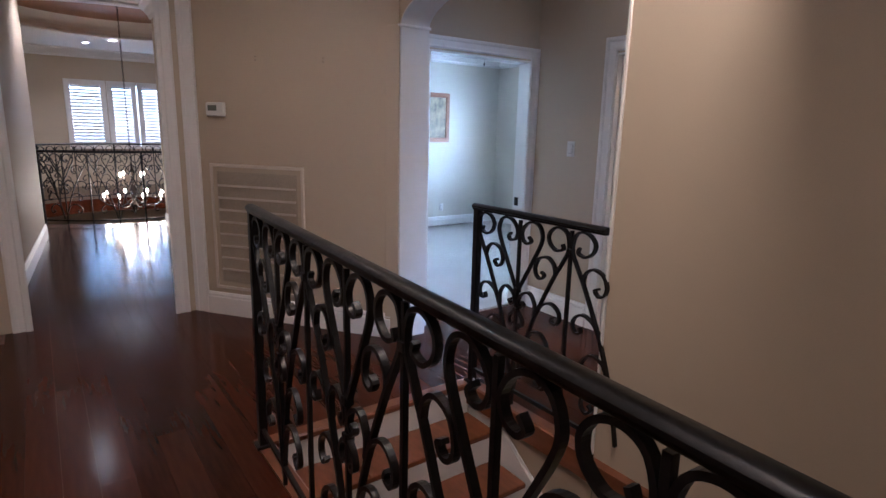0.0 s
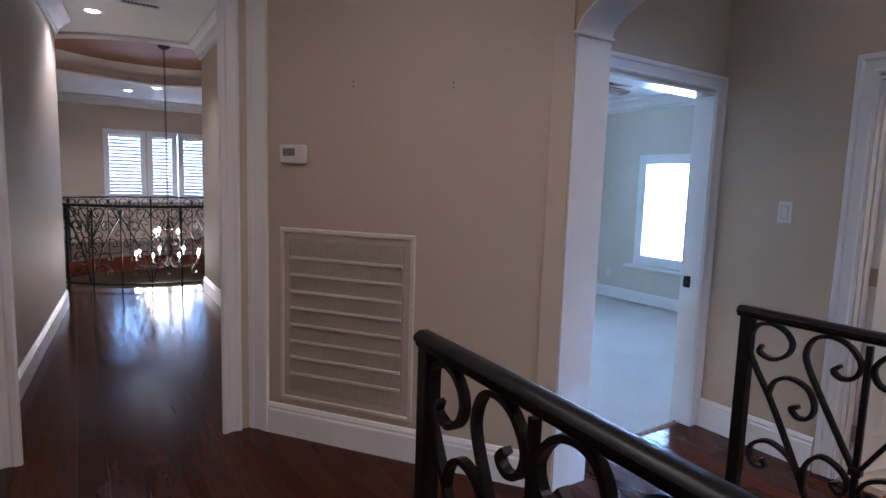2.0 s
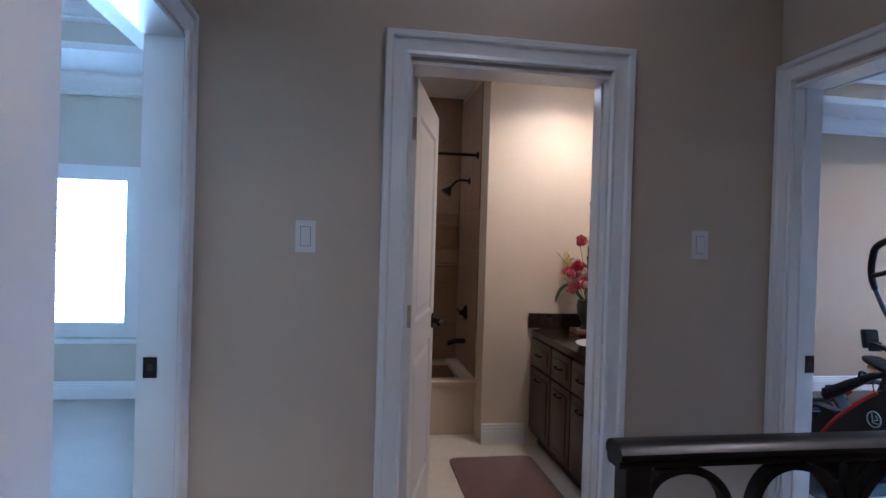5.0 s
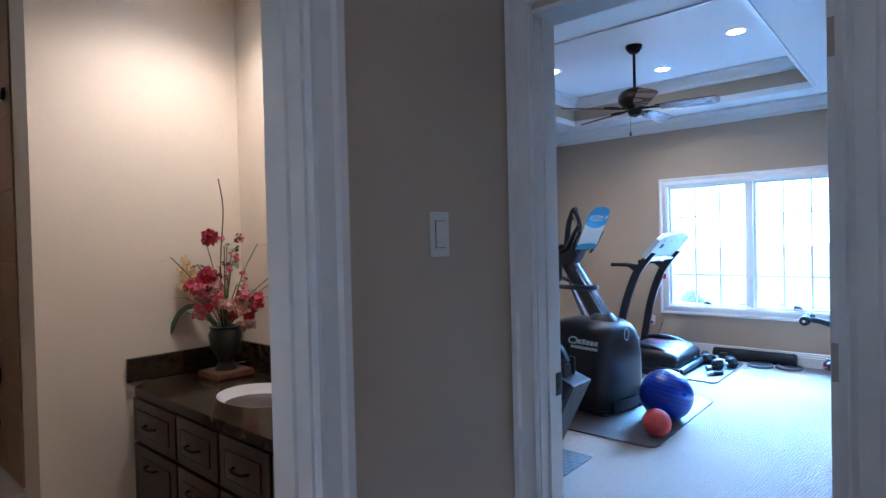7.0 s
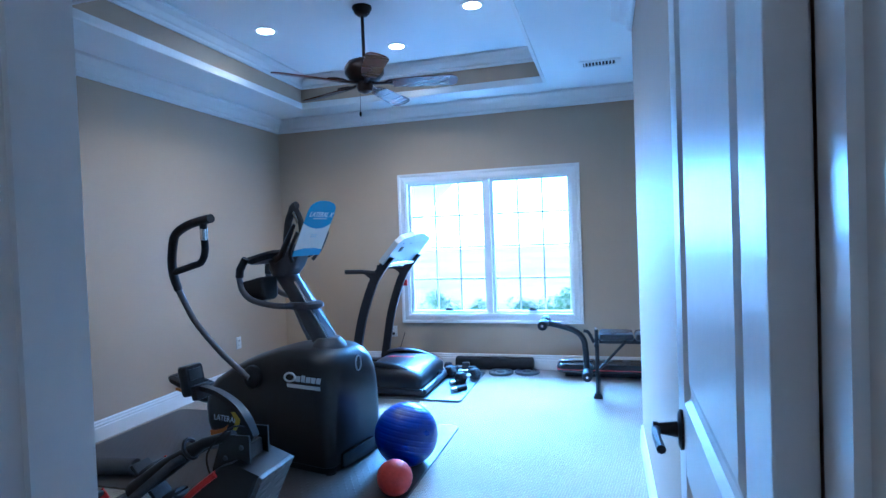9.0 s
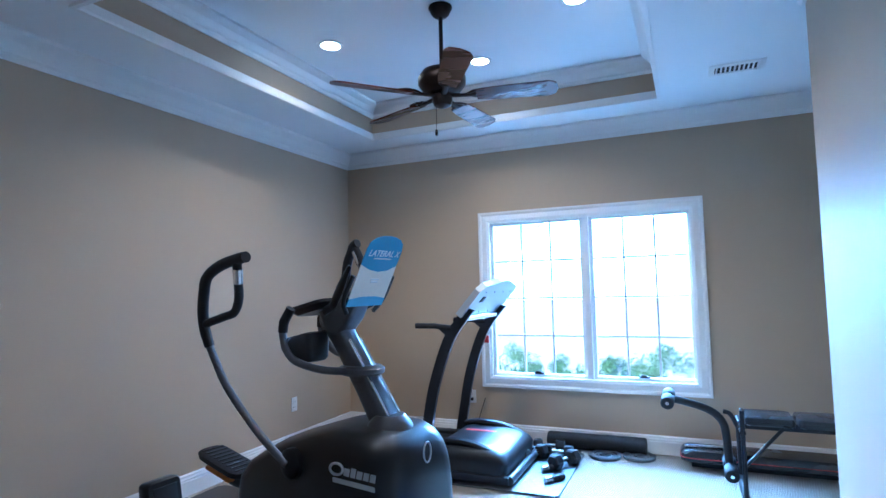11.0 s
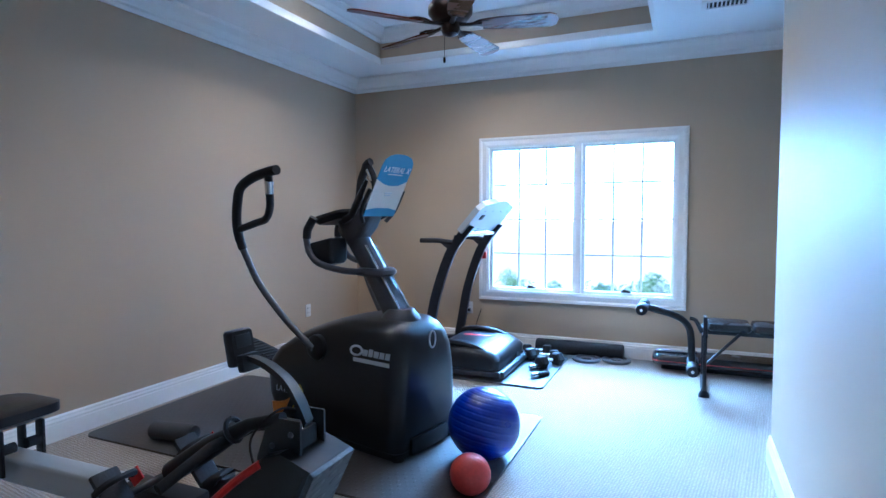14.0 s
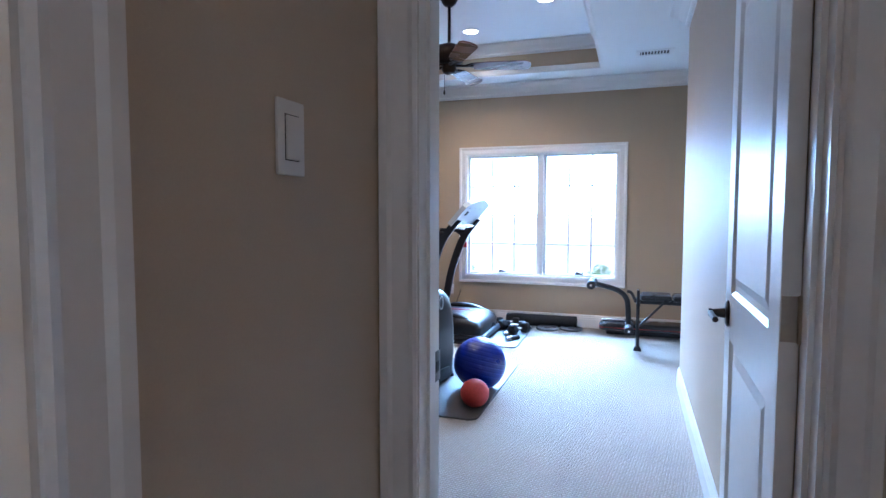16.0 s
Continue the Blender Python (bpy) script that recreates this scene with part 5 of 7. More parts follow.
# ---- gym: treadmill ----
def treadmill():
    t = thing("treadmill", "black folding treadmill with curved uprights, unplugged console", "treadmill", (4.3, -1.68, 0.016))
    hood = bmesh.new()
    add_loft(hood, [[(p[0], p[1], z) for p in rounded(w, d, r, 4, cx, 0)] for z, w, d, r, cx in ((0.05, 0.50, 0.74, 0.05, -0.34), (0.13, 0.52, 0.75, 0.06, -0.34), (0.165, 0.51, 0.74, 0.08, -0.325), (0.205, 0.46, 0.70, 0.11, -0.30), (0.222, 0.34, 0.62, 0.12, -0.26))])
    part("motor_hood", hood, SATIN, t, "glossy black motor hood")
    for s in (1, -1):
        ridge = add_tube(bmesh.new(), smooth_path([(-0.50, s * 0.30, 0.175), (-0.36, s * 0.30, 0.225), (-0.18, s * 0.30, 0.24), (-0.05, s * 0.31, 0.215)], 5), 0.028, 8)
        part("hood_ridge", ridge, BLACK, t)
    part("hood_stripe", box(-0.38, -0.12, 0.2232, -0.14, -0.09, 0.226, 0, pose(0, 0, 0)), RED, t, "thin red stripe", False)
    fr = bmesh.new()
    add_tube(fr, [(-0.62, -0.37, 0.035), (-0.62, 0.37, 0.035)], 0.030, 12)
    for s in (1, -1):
        add_box(fr, -0.62, s * 0.37 - 0.022, 0.012, 1.08, s * 0.37 + 0.022, 0.062, 0.008)
    part("base_frame", fr, DARKBLUE, t)
    part("deck", box(-0.10, -0.30, 0.10, 1.10, 0.30, 0.135, 0.008), BLACK, t)
    part("belt", box(-0.08, -0.235, 0.1352, 1.08, 0.235, 0.140), RUBBER, t, "black rubber running belt")
    for s in (1, -1):
        part("side_rail", box(-0.12, s * 0.30 - 0.05, 0.10, 1.10, s * 0.30 + 0.05, 0.158, 0.012), BLACK, t)
    for s in (1, -1):
        y = s * 0.355
        up = bmesh.new()
        pts = smooth_path([(0.03, y, 0.03), (-0.02, y, 0.30), (-0.085, y, 0.62), (-0.20, y, 0.94), (-0.31, y, 1.10), (-0.37, y, 1.17)], 5)
        add_sweep(up, pts, [(-0.016, -0.038), (0.016, -0.038), (0.016, 0.038), (-0.016, 0.038)], False, Vector((1, 0, 0.3)).normalized())
        part("upright", up, DARKBLUE, t, "curved black steel upright")
        part("handrail", tube([(-0.23, y, 1.035), (-0.10, y, 1.05), (0.05, y, 1.05)], 0.020, 10), RUBBER, t)
        tri = add_prism(bmesh.new(), [(-0.23, 0.95), (-0.12, 1.035), (-0.26, 1.035)], 0.02)
        bmesh.ops.translate(tri, vec=(0, y - 0.01, 0), verts=tri.verts)
        part("gusset", tri, DARKBLUE, t, "", False)
    m = Matrix.Translation((-0.40, 0, 1.205)) @ Matrix.Rotation(radians(-42), 4, "Y")
    panel = bmesh.new()
    ol = [(-0.40, -0.13), (0.40, -0.13), (0.41, 0.10), (0.36, 0.155), (0.22, 0.175), (0.12, 0.20), (0.0, 0.21), (-0.12, 0.20), (-0.22, 0.175), (-0.36, 0.155), (-0.41, 0.10)]
    add_prism(panel, ol, 0.045)
    bmesh.ops.transform(panel, matrix=m @ Matrix.Rotation(radians(-90), 4, "Z"), verts=panel.verts)
    part("console", panel, GREYPANEL, t, "pale grey back of the console with screws", False)
    for sy in (-0.28, -0.1, 0.1, 0.28):
        for sz in (-0.09, 0.10):
            part("screw", lathe([(0.0, 0.0), (0.006, 0.0), (0.005, 0.003), (0.0, 0.003)], 8, m @ Matrix.Rotation(radians(-90), 4, "Z") @ pose(sy, -0.0005, sz, 90)), BLACK, t)
    part("cable_port", box(-0.05, -0.006, -0.02, 0.02, 0.002, 0.03, 0.003, m @ Matrix.Rotation(radians(-90), 4, "Z") @ pose(-0.22, 0, 0.03)), BLACK, t)
    part("console_bar", tube([tuple(m @ Vector((-0.01, -0.36, -0.13))), tuple(m @ Vector((-0.01, 0.36, -0.13)))], 0.024, 12), CHROME, t, "bright cross bar")
    part("safety_key", box(-0.245, -0.395, 0.86, -0.205, -0.372, 0.92, 0.004), RED, t, "red safety tag")
    part("power_cord", tube(smooth_path([(0.02, -0.40, 0.10), (0.05, -0.60, 0.01), (0.02, -0.70, 0.06), (-0.07, -0.745, 0.34)], 6), 0.004, 6), BLACK, t)
    return t


GREYPANEL = material("grey_console_back", (0.42, 0.45, 0.47), 0.35, vary=0.06, grain=60)
treadmill()

# ---- gym: weight bench, board, weights ----
def weight_bench():
    t = thing("weight_bench", "black padded weight bench with foam-roller leg lift", "weight bench", (2.28, -1.55, 0.0))
    part("post", tube([(0, 0, 0.01), (0, 0, 0.555)], 0.0135, 12), BLACK, t)
    part("post_cap", lathe([(0.0, 0.018), (0.010, 0.014), (0.015, 0.0), (0.0, -0.002)], 12, pose(0, 0, 0.553)), CHROME, t)
    part("foot", add_loft(bmesh.new(), [[(p[0], p[1], z) for p in rounded(w, d, 0.01, 2)] for z, w, d in ((0.0, 0.070, 0.075), (0.02, 0.060, 0.06), (0.04, 0.034, 0.034))]), RUBBER, t)
    part("cross_foot", tube([(0, -0.02, 0.03), (0, -0.42, 0.03)], 0.02, 10), BLACK, t)
    part("beam", box(-1.05, -0.235, 0.40, 0.02, -0.19, 0.445, 0.006), BLACK, t)
    part("cross_bar", tube([(0, 0.01, 0.42), (0, -0.42, 0.42)], 0.018, 10), BLACK, t)
    part("far_post", tube([(0, -0.42, 0.01), (0, -0.42, 0.43)], 0.0135, 12), BLACK, t)
    part("rear_leg", tube([(-0.95, -0.21, 0.41), (-1.10, -0.21, 0.02)], 0.022, 10), BLACK, t)
    part("rear_foot", tube([(-1.10, -0.42, 0.022), (-1.10, 0.0, 0.022)], 0.022, 10), BLACK, t)
    for a, b, nm in ((-0.29, -0.02, "seat"), (-1.05, -0.305, "back_pad")):
        pad = bmesh.new()
        cx = (a + b) / 2
        add_loft(pad, [[(p[0], p[1], z) for p in rounded(b - a - k, 0.28 - k, 0.03, 4, cx, -0.205)] for z, k in ((0.446, 0.02), (0.456, 0.0), (0.482, 0.0), (0.496, 0.012), (0.501, 0.05))])
        part(nm, pad, VINYL, t, "glossy black vinyl pad")
        part("piping", tube([(p[0], p[1], 0.472) for p in rounded(b - a, 0.28, 0.03, 4, cx, -0.205)] + [(rounded(b - a, 0.28, 0.03, 4, cx, -0.205)[0][0], rounded(b - a, 0.28, 0.03, 4, cx, -0.205)[0][1], 0.472)], 0.003, 6), BLACK, t)
    part("brace", tube([(-0.01, -0.02, 0.22), (-0.22, -0.10, 0.43)], 0.011, 10), DARKBLUE, t, "black diagonal brace")
    part("leg_lift", tube(smooth_path([(0.42, -0.03, 0.60), (0.30, -0.03, 0.578), (0.17, -0.03, 0.535), (0.105, -0.03, 0.47), (0.088, -0.03, 0.38), (0.083, -0.03, 0.28), (0.075, -0.03, 0.19)], 5), 0.024, 12), BLACK, t, "curved black leg-lift arm")
    part("pivot_arm", tube(smooth_path([(0.10, -0.03, 0.535), (0.06, -0.03, 0.52), (0.02, -0.03, 0.44)], 4), 0.014, 8), BLACK, t)
    for x, z in ((0.41, 0.60), (0.075, 0.20)):
        part("axle", tube([(x, -0.20, z), (x, 0.16, z)], 0.011, 8), CHROME, t)
        for y0, y1 in ((0.0, 0.15), (-0.19, -0.055)):
            part("foam_roller", tube([(x, y0, z), (x, y0 + 0.01, z), (x, y1 - 0.01, z), (x, y1, z)], [0.034, 0.040, 0.040, 0.034], 16), RUBBER, t, "black foam roller")
    return t


VINYL = material("black_vinyl", (0.016, 0.016, 0.018), 0.28, vary=0.2, grain=140, bump=0.25)
weight_bench()


def incline_board():
    t = thing("sit_up_board", "long black padded sit-up board lying along the wall", "exercise board", (2.12, -2.22, 0.0))
    b = bmesh.new()
    add_loft(b, [[(p[0], p[1], z) for p in rounded(1.06 - k, 0.26 - k, 0.07, 5)] for z, k in ((0.055, 0.03), (0.065, 0.0), (0.115, 0.0), (0.135, 0.03), (0.14, 0.08))])
    part("pad", b, VINYL, t, "black vinyl pad")
    ol = rounded(1.064, 0.264, 0.07, 5)
    part("seam", tube([(p[0], p[1], 0.088) for p in ol + ol[:1]], 0.003, 6), RED, t, "thin red seam")
    part("frame", box(-0.48, -0.03, 0.0, 0.46, 0.03, 0.056, 0.006), BLACK, t)
    part("tube", tube([(0.50, 0.05, 0.15), (0.20, 0.02, 0.155)], 0.014, 8), CHROME, t, "bright adjuster tube")
    return t


incline_board()


def weight_plate(x, y):
    t = thing("weight_plate", "round grey-black iron weight plate lying on the carpet", "weight plate", (x, y, 0.0), group="weight plates")
    part("disc", lathe([(0.014, 0.004), (0.116, 0.0), (0.120, 0.006), (0.120, 0.022), (0.112, 0.026), (0.088, 0.026), (0.082, 0.016), (0.044, 0.016), (0.040, 0.026), (0.016, 0.026), (0.014, 0.02)], 40), GREY2, t)
    part("hub", lathe([(0.0145, 0.0), (0.026, 0.001), (0.026, 0.029), (0.0145, 0.029)], 24), DARKBLUE, t)
    for i in range(10):
        a = 2 * math.pi * i / 10
        part("raised_mark", box(-0.006, -0.010, 0.0155, 0.006, 0.010, 0.019, 0.0, pose(0.063 * math.cos(a), 0.063 * math.sin(a), 0, 0, 0, math.degrees(a))), GREY2, t, "", False)
    return t


GREY2 = material("cast_iron_grey", (0.13, 0.135, 0.14), 0.5, metal=0.4, vary=0.3, grain=60, bump=0.2)
weight_plate(3.19, -2.225)
weight_plate(2.945, -2.275)


def dumbbell(x, y, turn, r, length, label):
    t = thing("dumbbell", label, "dumbbell", (x, y, r * 0.87 + 0.012), turn, group="dumbbells")
    part("handle", tube([(-length / 2 + 0.03, 0, 0), (-0.03, 0, 0), (0.03, 0, 0), (length / 2 - 0.03, 0, 0)], [0.013, 0.016, 0.016, 0.013], 12), CHROME, t, "chrome handle")
    for s in (1, -1):
        h = bmesh.new()
        add_tube(h, [(s * (length / 2 - 0.075), 0, 0), (s * (length / 2 - 0.062), 0, 0), (s * (length / 2 - 0.012), 0, 0), (s * length / 2, 0, 0)], [r * 0.8, r, r, r * 0.8], 6)
        part("head", h, RUBBER, t, "black hexagonal rubber head", False)
    return t


for q in ((3.62, -2.20, 12, 0.052, 0.25), (3.52, -2.06, 8, 0.050, 0.24), (3.68, -1.93, 62, 0.056, 0.26), (3.43, -1.86, 60, 0.058, 0.26)):
    dumbbell(*q, "black hexagonal dumbbell with chrome handle on the rubber mat")


def hand_weight(x, y, turn):
    t = thing("hand_grip_weight", "small black and chrome hand weight on the rubber mat", "hand weight", (x, y, 0.034), turn, group="hand weights")
    part("grip", tube([(-0.08, 0, 0), (0.02, 0, 0)], 0.020, 14), RUBBER, t)
    part("end", tube([(0.02, 0, 0), (0.026, 0, 0), (0.08, 0, 0)], [0.014, 0.021, 0.020], 14), CHROME, t, "chrome end")
    part("ring", tube([(-0.082, 0, 0), (-0.07, 0, 0)], 0.0225, 14), RUBBER, t)


hand_weight(3.50, -1.74, 50)
hand_weight(3.43, -1.52, 55)

mat_bm = bmesh.new()
add_loft(mat_bm, [[(p[0], p[1], z) for p in rounded(2.36, 1.32, 0.06, 4, 4.39, -0.04)] for z in (0.0, 0.009, 0.011)])
tagged(part("exercise_mat", mat_bm, MAT), "charcoal ribbed rubber mat under the elliptical trainer", "exercise mat")
mat_bm = bmesh.new()
add_loft(mat_bm, [[(p[0], p[1], z + 0.02 * max(0, (3.55 - p[0])) * max(0, math.sin(p[1] * 9))) for p in rounded(1.95, 0.98, 0.04, 8, 4.32, -1.74)] for z in (0.001, 0.010, 0.0115)])
tagged(part("exercise_mat", mat_bm, MATBLUE), "dark patterned rubber mat under the treadmill, edge curling", "exercise mat")
mat_bm = bmesh.new()
add_loft(mat_bm, [[(p[0], p[1], z) for p in rounded(0.52, 0.90, 0.02, 3, 3.72, 1.42)] for z in (0.0, 0.004, 0.006)])
tagged(part("exercise_mat", mat_bm, MATBLUE), "small dark rubber mat under the rowing machine's front", "exercise mat")
tagged(part("foam_mat_roll", tube([(2.895, -2.365, 0.066), (2.905, -2.365, 0.066), (3.655, -2.36, 0.066), (3.665, -2.36, 0.066)], [0.058, 0.065, 0.065, 0.058], 20), RUBBER), "rolled black foam mat lying along the wall", "mat")


def ball(name, x, y, r, mat_, label, ribs):
    b = bmesh.new()
    bmesh.ops.create_uvsphere(b, u_segments=64, v_segments=160, radius=r)
    tilt = Matrix.Rotation(radians(14), 4, "X") @ Matrix.Rotation(radians(-10), 4, "Y")
    if ribs:
        for v in b.verts:
            lat = math.asin(max(-1, min(1, v.co.z / r)))
            v.co *= 1 - 0.007 * (0.5 + 0.5 * math.cos(lat * ribs)) ** 6
    bmesh.ops.transform(b, matrix=Matrix.Translation((x, y, r * 0.985 + 0.0)) @ tilt @ Matrix.Diagonal((1, 1, 0.985, 1)), verts=b.verts)
    o = tagged(part(name, b, mat_), label, "ball")
    return o


ball("exercise_ball", 3.355, -0.01, 0.187, BALLBLUE, "shiny blue ribbed exercise ball on the carpet", 36)
ball("small_ball", 3.287, 0.37, 0.093, BALLRED, "small red rubber ball on the mat's edge", 0)

# ---- gym: rowing machine ----
def rowing_machine():
    """Rower along x; its fan shroud at the -x end."""
    t = thing("rowing_machine", "black rowing machine with red-striped shroud and silver rail", "rowing machine", (3.46, 1.42, 0.0))
    side = [(-0.16, 0.585), (-0.03, 0.32), (0.10, 0.05), (0.14, 0.03), (0.46, 0.03), (0.455, 0.10), (0.40, 0.20), (0.30, 0.335), (0.20, 0.44), (0.10, 0.53), (0.0, 0.60), (-0.06, 0.62)]
    b = bmesh.new()
    rings = []
    for y, k in ((-0.105, 0.95), (-0.095, 1.0), (0.095, 1.0), (0.105, 0.95)):
        rings.append([(0.15 + (px - 0.15) * k, y, 0.32 + (pz - 0.32) * k) for px, pz in side])
    add_loft(b, rings)
    part("fan_shroud", b, SATIN, t, "glossy black fan shroud")
    for s in (1, -1):
        arc = smooth_path([(px, s * 0.103, pz) for px, pz in ((0.445, 0.11), (0.385, 0.205), (0.285, 0.335), (0.185, 0.435), (0.085, 0.522), (0.0, 0.585))], 4)
        part("red_stripe", tube(arc, 0.012, 8), RED, t, "red curved stripe")
    ring_ = [(0.015 + 0.043 * math.cos(a), 0.1065, 0.43 + 0.043 * math.sin(a)) for a in [2 * math.pi * i / 24 for i in range(25)]]
    part("badge", tube(ring_, 0.004, 6), SILVER, t, "silver ring emblem")
    part("badge_bar", tube([(0.03, 0.1065, 0.46), (0.022, 0.1065, 0.41), (-0.01, 0.1065, 0.41)], 0.0035, 6), SILVER, t)
    part("badge_bar", tube([(0.005, 0.1065, 0.455), (-0.008, 0.1065, 0.43), (0.012, 0.1065, 0.425)], 0.0035, 6), SILVER, t)
    grille = bmesh.new()
    d = Vector((0.26, 0, -0.535)).normalized()
    nrm = Vector((-0.9, 0, -0.437)).normalized()
    m = Matrix.Translation((-0.168, 0, 0.580)) @ Matrix((d.to_tuple() + (0,), (0, 1, 0, 0), nrm.to_tuple() + (0,), (0, 0, 0, 1))).transposed()
    add_box(grille, 0.0, -0.098, -0.012, 0.60, 0.098, 0.006, 0.003, m)
    part("front_grille", grille, MATBLUE, t, "grey textured front plate", False)
    part("tower", box(-0.085, -0.045, 0.46, 0.035, 0.045, 0.665, 0.012), BLACK, t)
    for s in (1, -1):
        cheek = add_prism(bmesh.new(), [(-0.10, 0.44), (0.05, 0.44), (0.05, 0.58), (0.02, 0.66), (-0.03, 0.70), (-0.10, 0.70)], 0.008)
        bmesh.ops.translate(cheek, vec=(0, s * 0.054 - 0.004, 0), verts=cheek.verts)
        part("tower_cheek", cheek, BLACK, t, "thin black steel side plate", False)
    for q in ((0.02, 0.54), (-0.005, 0.62), (-0.07, 0.66)):
        part("bolt", lathe([(0.0, 0.006), (0.008, 0.005), (0.009, 0.0), (0.0, 0.0)], 8, pose(q[0], 0.058, q[1], -90)), GREY, t)
    part("front_foot", tube([(0.16, -0.26, 0.03), (0.16, 0.26, 0.03)], 0.03, 12), BLACK, t)
    part("console_arm", add_sweep(bmesh.new(), smooth_path([(-0.085, 0.0, 0.675), (-0.055, 0.0, 0.735), (0.01, -0.025, 0.780), (0.105, -0.05, 0.812), (0.20, -0.07, 0.822)], 5), [(-0.018, -0.009), (0.018, -0.009), (0.018, 0.009), (-0.018, 0.009)], False, Vector((-0.5, 0, 0.8)).normalized()), SATIN, t, "curved black console arm")
    cm = Matrix.Translation((0.225, -0.07, 0.848)) @ Matrix.Rotation(radians(10), 4, "Y") @ Matrix.Rotation(radians(-6), 4, "Z")
    part("console", add_loft(bmesh.new(), [[tuple(cm @ Vector((x, p[0], p[1]))) for p in rounded(w, h, 0.012, 3)] for x, w, h in ((-0.018, 0.080, 0.104), (-0.012, 0.087, 0.112), (0.014, 0.088, 0.114), (0.020, 0.080, 0.106))]), BLACK, t, "small black monitor")
    part("battery_door", box(-0.0205, -0.030, 0.0, -0.0175, 0.030, 0.040, 0.001, cm), DARKBLUE, t)
    part("console_bracket", box(-0.045, -0.035, -0.075, -0.015, 0.035, -0.02, 0.008, cm), BLACK, t)
    part("cable", tube(smooth_path([(-0.06, 0.0, 0.71), (-0.02, 0.05, 0.72), (0.05, 0.08, 0.64), (0.03, 0.09, 0.56)], 5), 0.0035, 6), RUBBER, t)
    part("spine", tube([(-0.02, 0.03, 0.69), (0.10, 0.03, 0.655), (0.26, 0.03, 0.56), (0.42, 0.03, 0.455)], [0.018, 0.020, 0.034, 0.034], 12), BLACK, t)
    part("clamp_ring", tube([(0.16 + 0.03 * math.cos(a) * 0.5, 0.03 + 0.03 * math.sin(a), 0.63 + 0.03 * math.cos(a)) for a in [2 * math.pi * i / 16 for i in range(17)]], 0.008, 6), BLACK, t)
    part("handle_bar", tube([(0.20, -0.25, 0.545), (0.18, -0.08, 0.60), (0.18, 0.10, 0.60), (0.20, 0.26, 0.545)], 0.016, 10), RUBBER, t, "black pull handle")
    part("rail", add_loft(bmesh.new(), [[(x, p[0], p[1] + z) for p in rounded(0.095, 0.095, 0.014, 3)] for x, z in ((0.60, 0.325), (2.02, 0.30))]), ALU, t, "brushed silver seat rail")
    part("rail_end", box(2.0, -0.065, 0.23, 2.06, 0.065, 0.36, 0.012), BLACK, t)
    part("rail_mount", box(0.34, -0.045, 0.05, 0.64, 0.045, 0.38, 0.012), BLACK, t)
    part("rear_leg", box(1.93, -0.03, 0.04, 1.98, 0.03, 0.26, 0.008), BLACK, t)
    part("rear_foot", tube([(1.955, -0.24, 0.028), (1.955, 0.24, 0.028)], 0.028, 12), BLACK, t)
    seat = bmesh.new()
    add_loft(seat, [[(p[0] + 1.35, p[1], z + 0.5 * p[0] * p[0]) for p in rounded(0.30 - k, 0.32 - k, 0.09, 5)] for z, k in ((0.465, 0.10), (0.485, 0.0), (0.52, 0.0), (0.535, 0.06))])
    part("seat", seat, VINYL, t, "black moulded seat")
    for s in (1, -1):
        for x in (1.25, 1.37):
            part("seat_bracket", box(x - 0.022, s * 0.072 - 0.006, 0.30, x + 0.022, s * 0.072 + 0.006, 0.475, 0.003), BLACK, t)
        part("seat_wheel", tube([(1.25, s * 0.02, 0.395), (1.25, s * 0.066, 0.395)], 0.020, 12), RUBBER, t)
        fm = Matrix.Translation((0.52, s * 0.15, 0.42)) @ Matrix.Rotation(radians(-48), 4, "Y")
        part("foot_plate", box(-0.13, -0.045, -0.010, 0.08, 0.045, 0.010, 0.01, fm), RUBBER, t, "black foot rest")
        part("foot_strap", tube(smooth_path([tuple(fm @ Vector((0.02, -0.06, 0.01))), tuple(fm @ Vector((0.02, -0.04, 0.065))), tuple(fm @ Vector((0.02, 0.04, 0.065))), tuple(fm @ Vector((0.02, 0.06, 0.01)))], 5), 0.011, 6), RUBBER, t, "black foot strap")
        part("strap_tab", box(-0.012, -0.052, 0.02, 0.032, -0.047, 0.075, 0.001, fm), RED, t, "red strap tab")
        part("heel_cup", add_loft(bmesh.new(), [[tuple(fm @ Vector((p[0] - 0.13, p[1], z))) for p in rounded(w, h, 0.02, 3)] for z, w, h in ((0.0, 0.07, 0.10), (0.05, 0.06, 0.09), (0.085, 0.03, 0.07))]), RUBBER, t)
    part("foot_axle", tube([(0.52, -0.22, 0.40), (0.52, 0.22, 0.40)], 0.014, 10), BLACK, t)
    return t


rowing_machine()
FOAMGREY = material("grey_foam", (0.075, 0.075, 0.078), 0.85, vary=0.15, grain=120, bump=0.2)
tagged(part("foam_roller", tube([(4.88, 0.46, 0.062), (4.892, 0.46, 0.062), (5.13, 0.50, 0.062), (5.14, 0.50, 0.062)], [0.044, 0.050, 0.050, 0.044], 20), FOAMGREY), "dark grey foam roller lying on the mat", "foam roller")


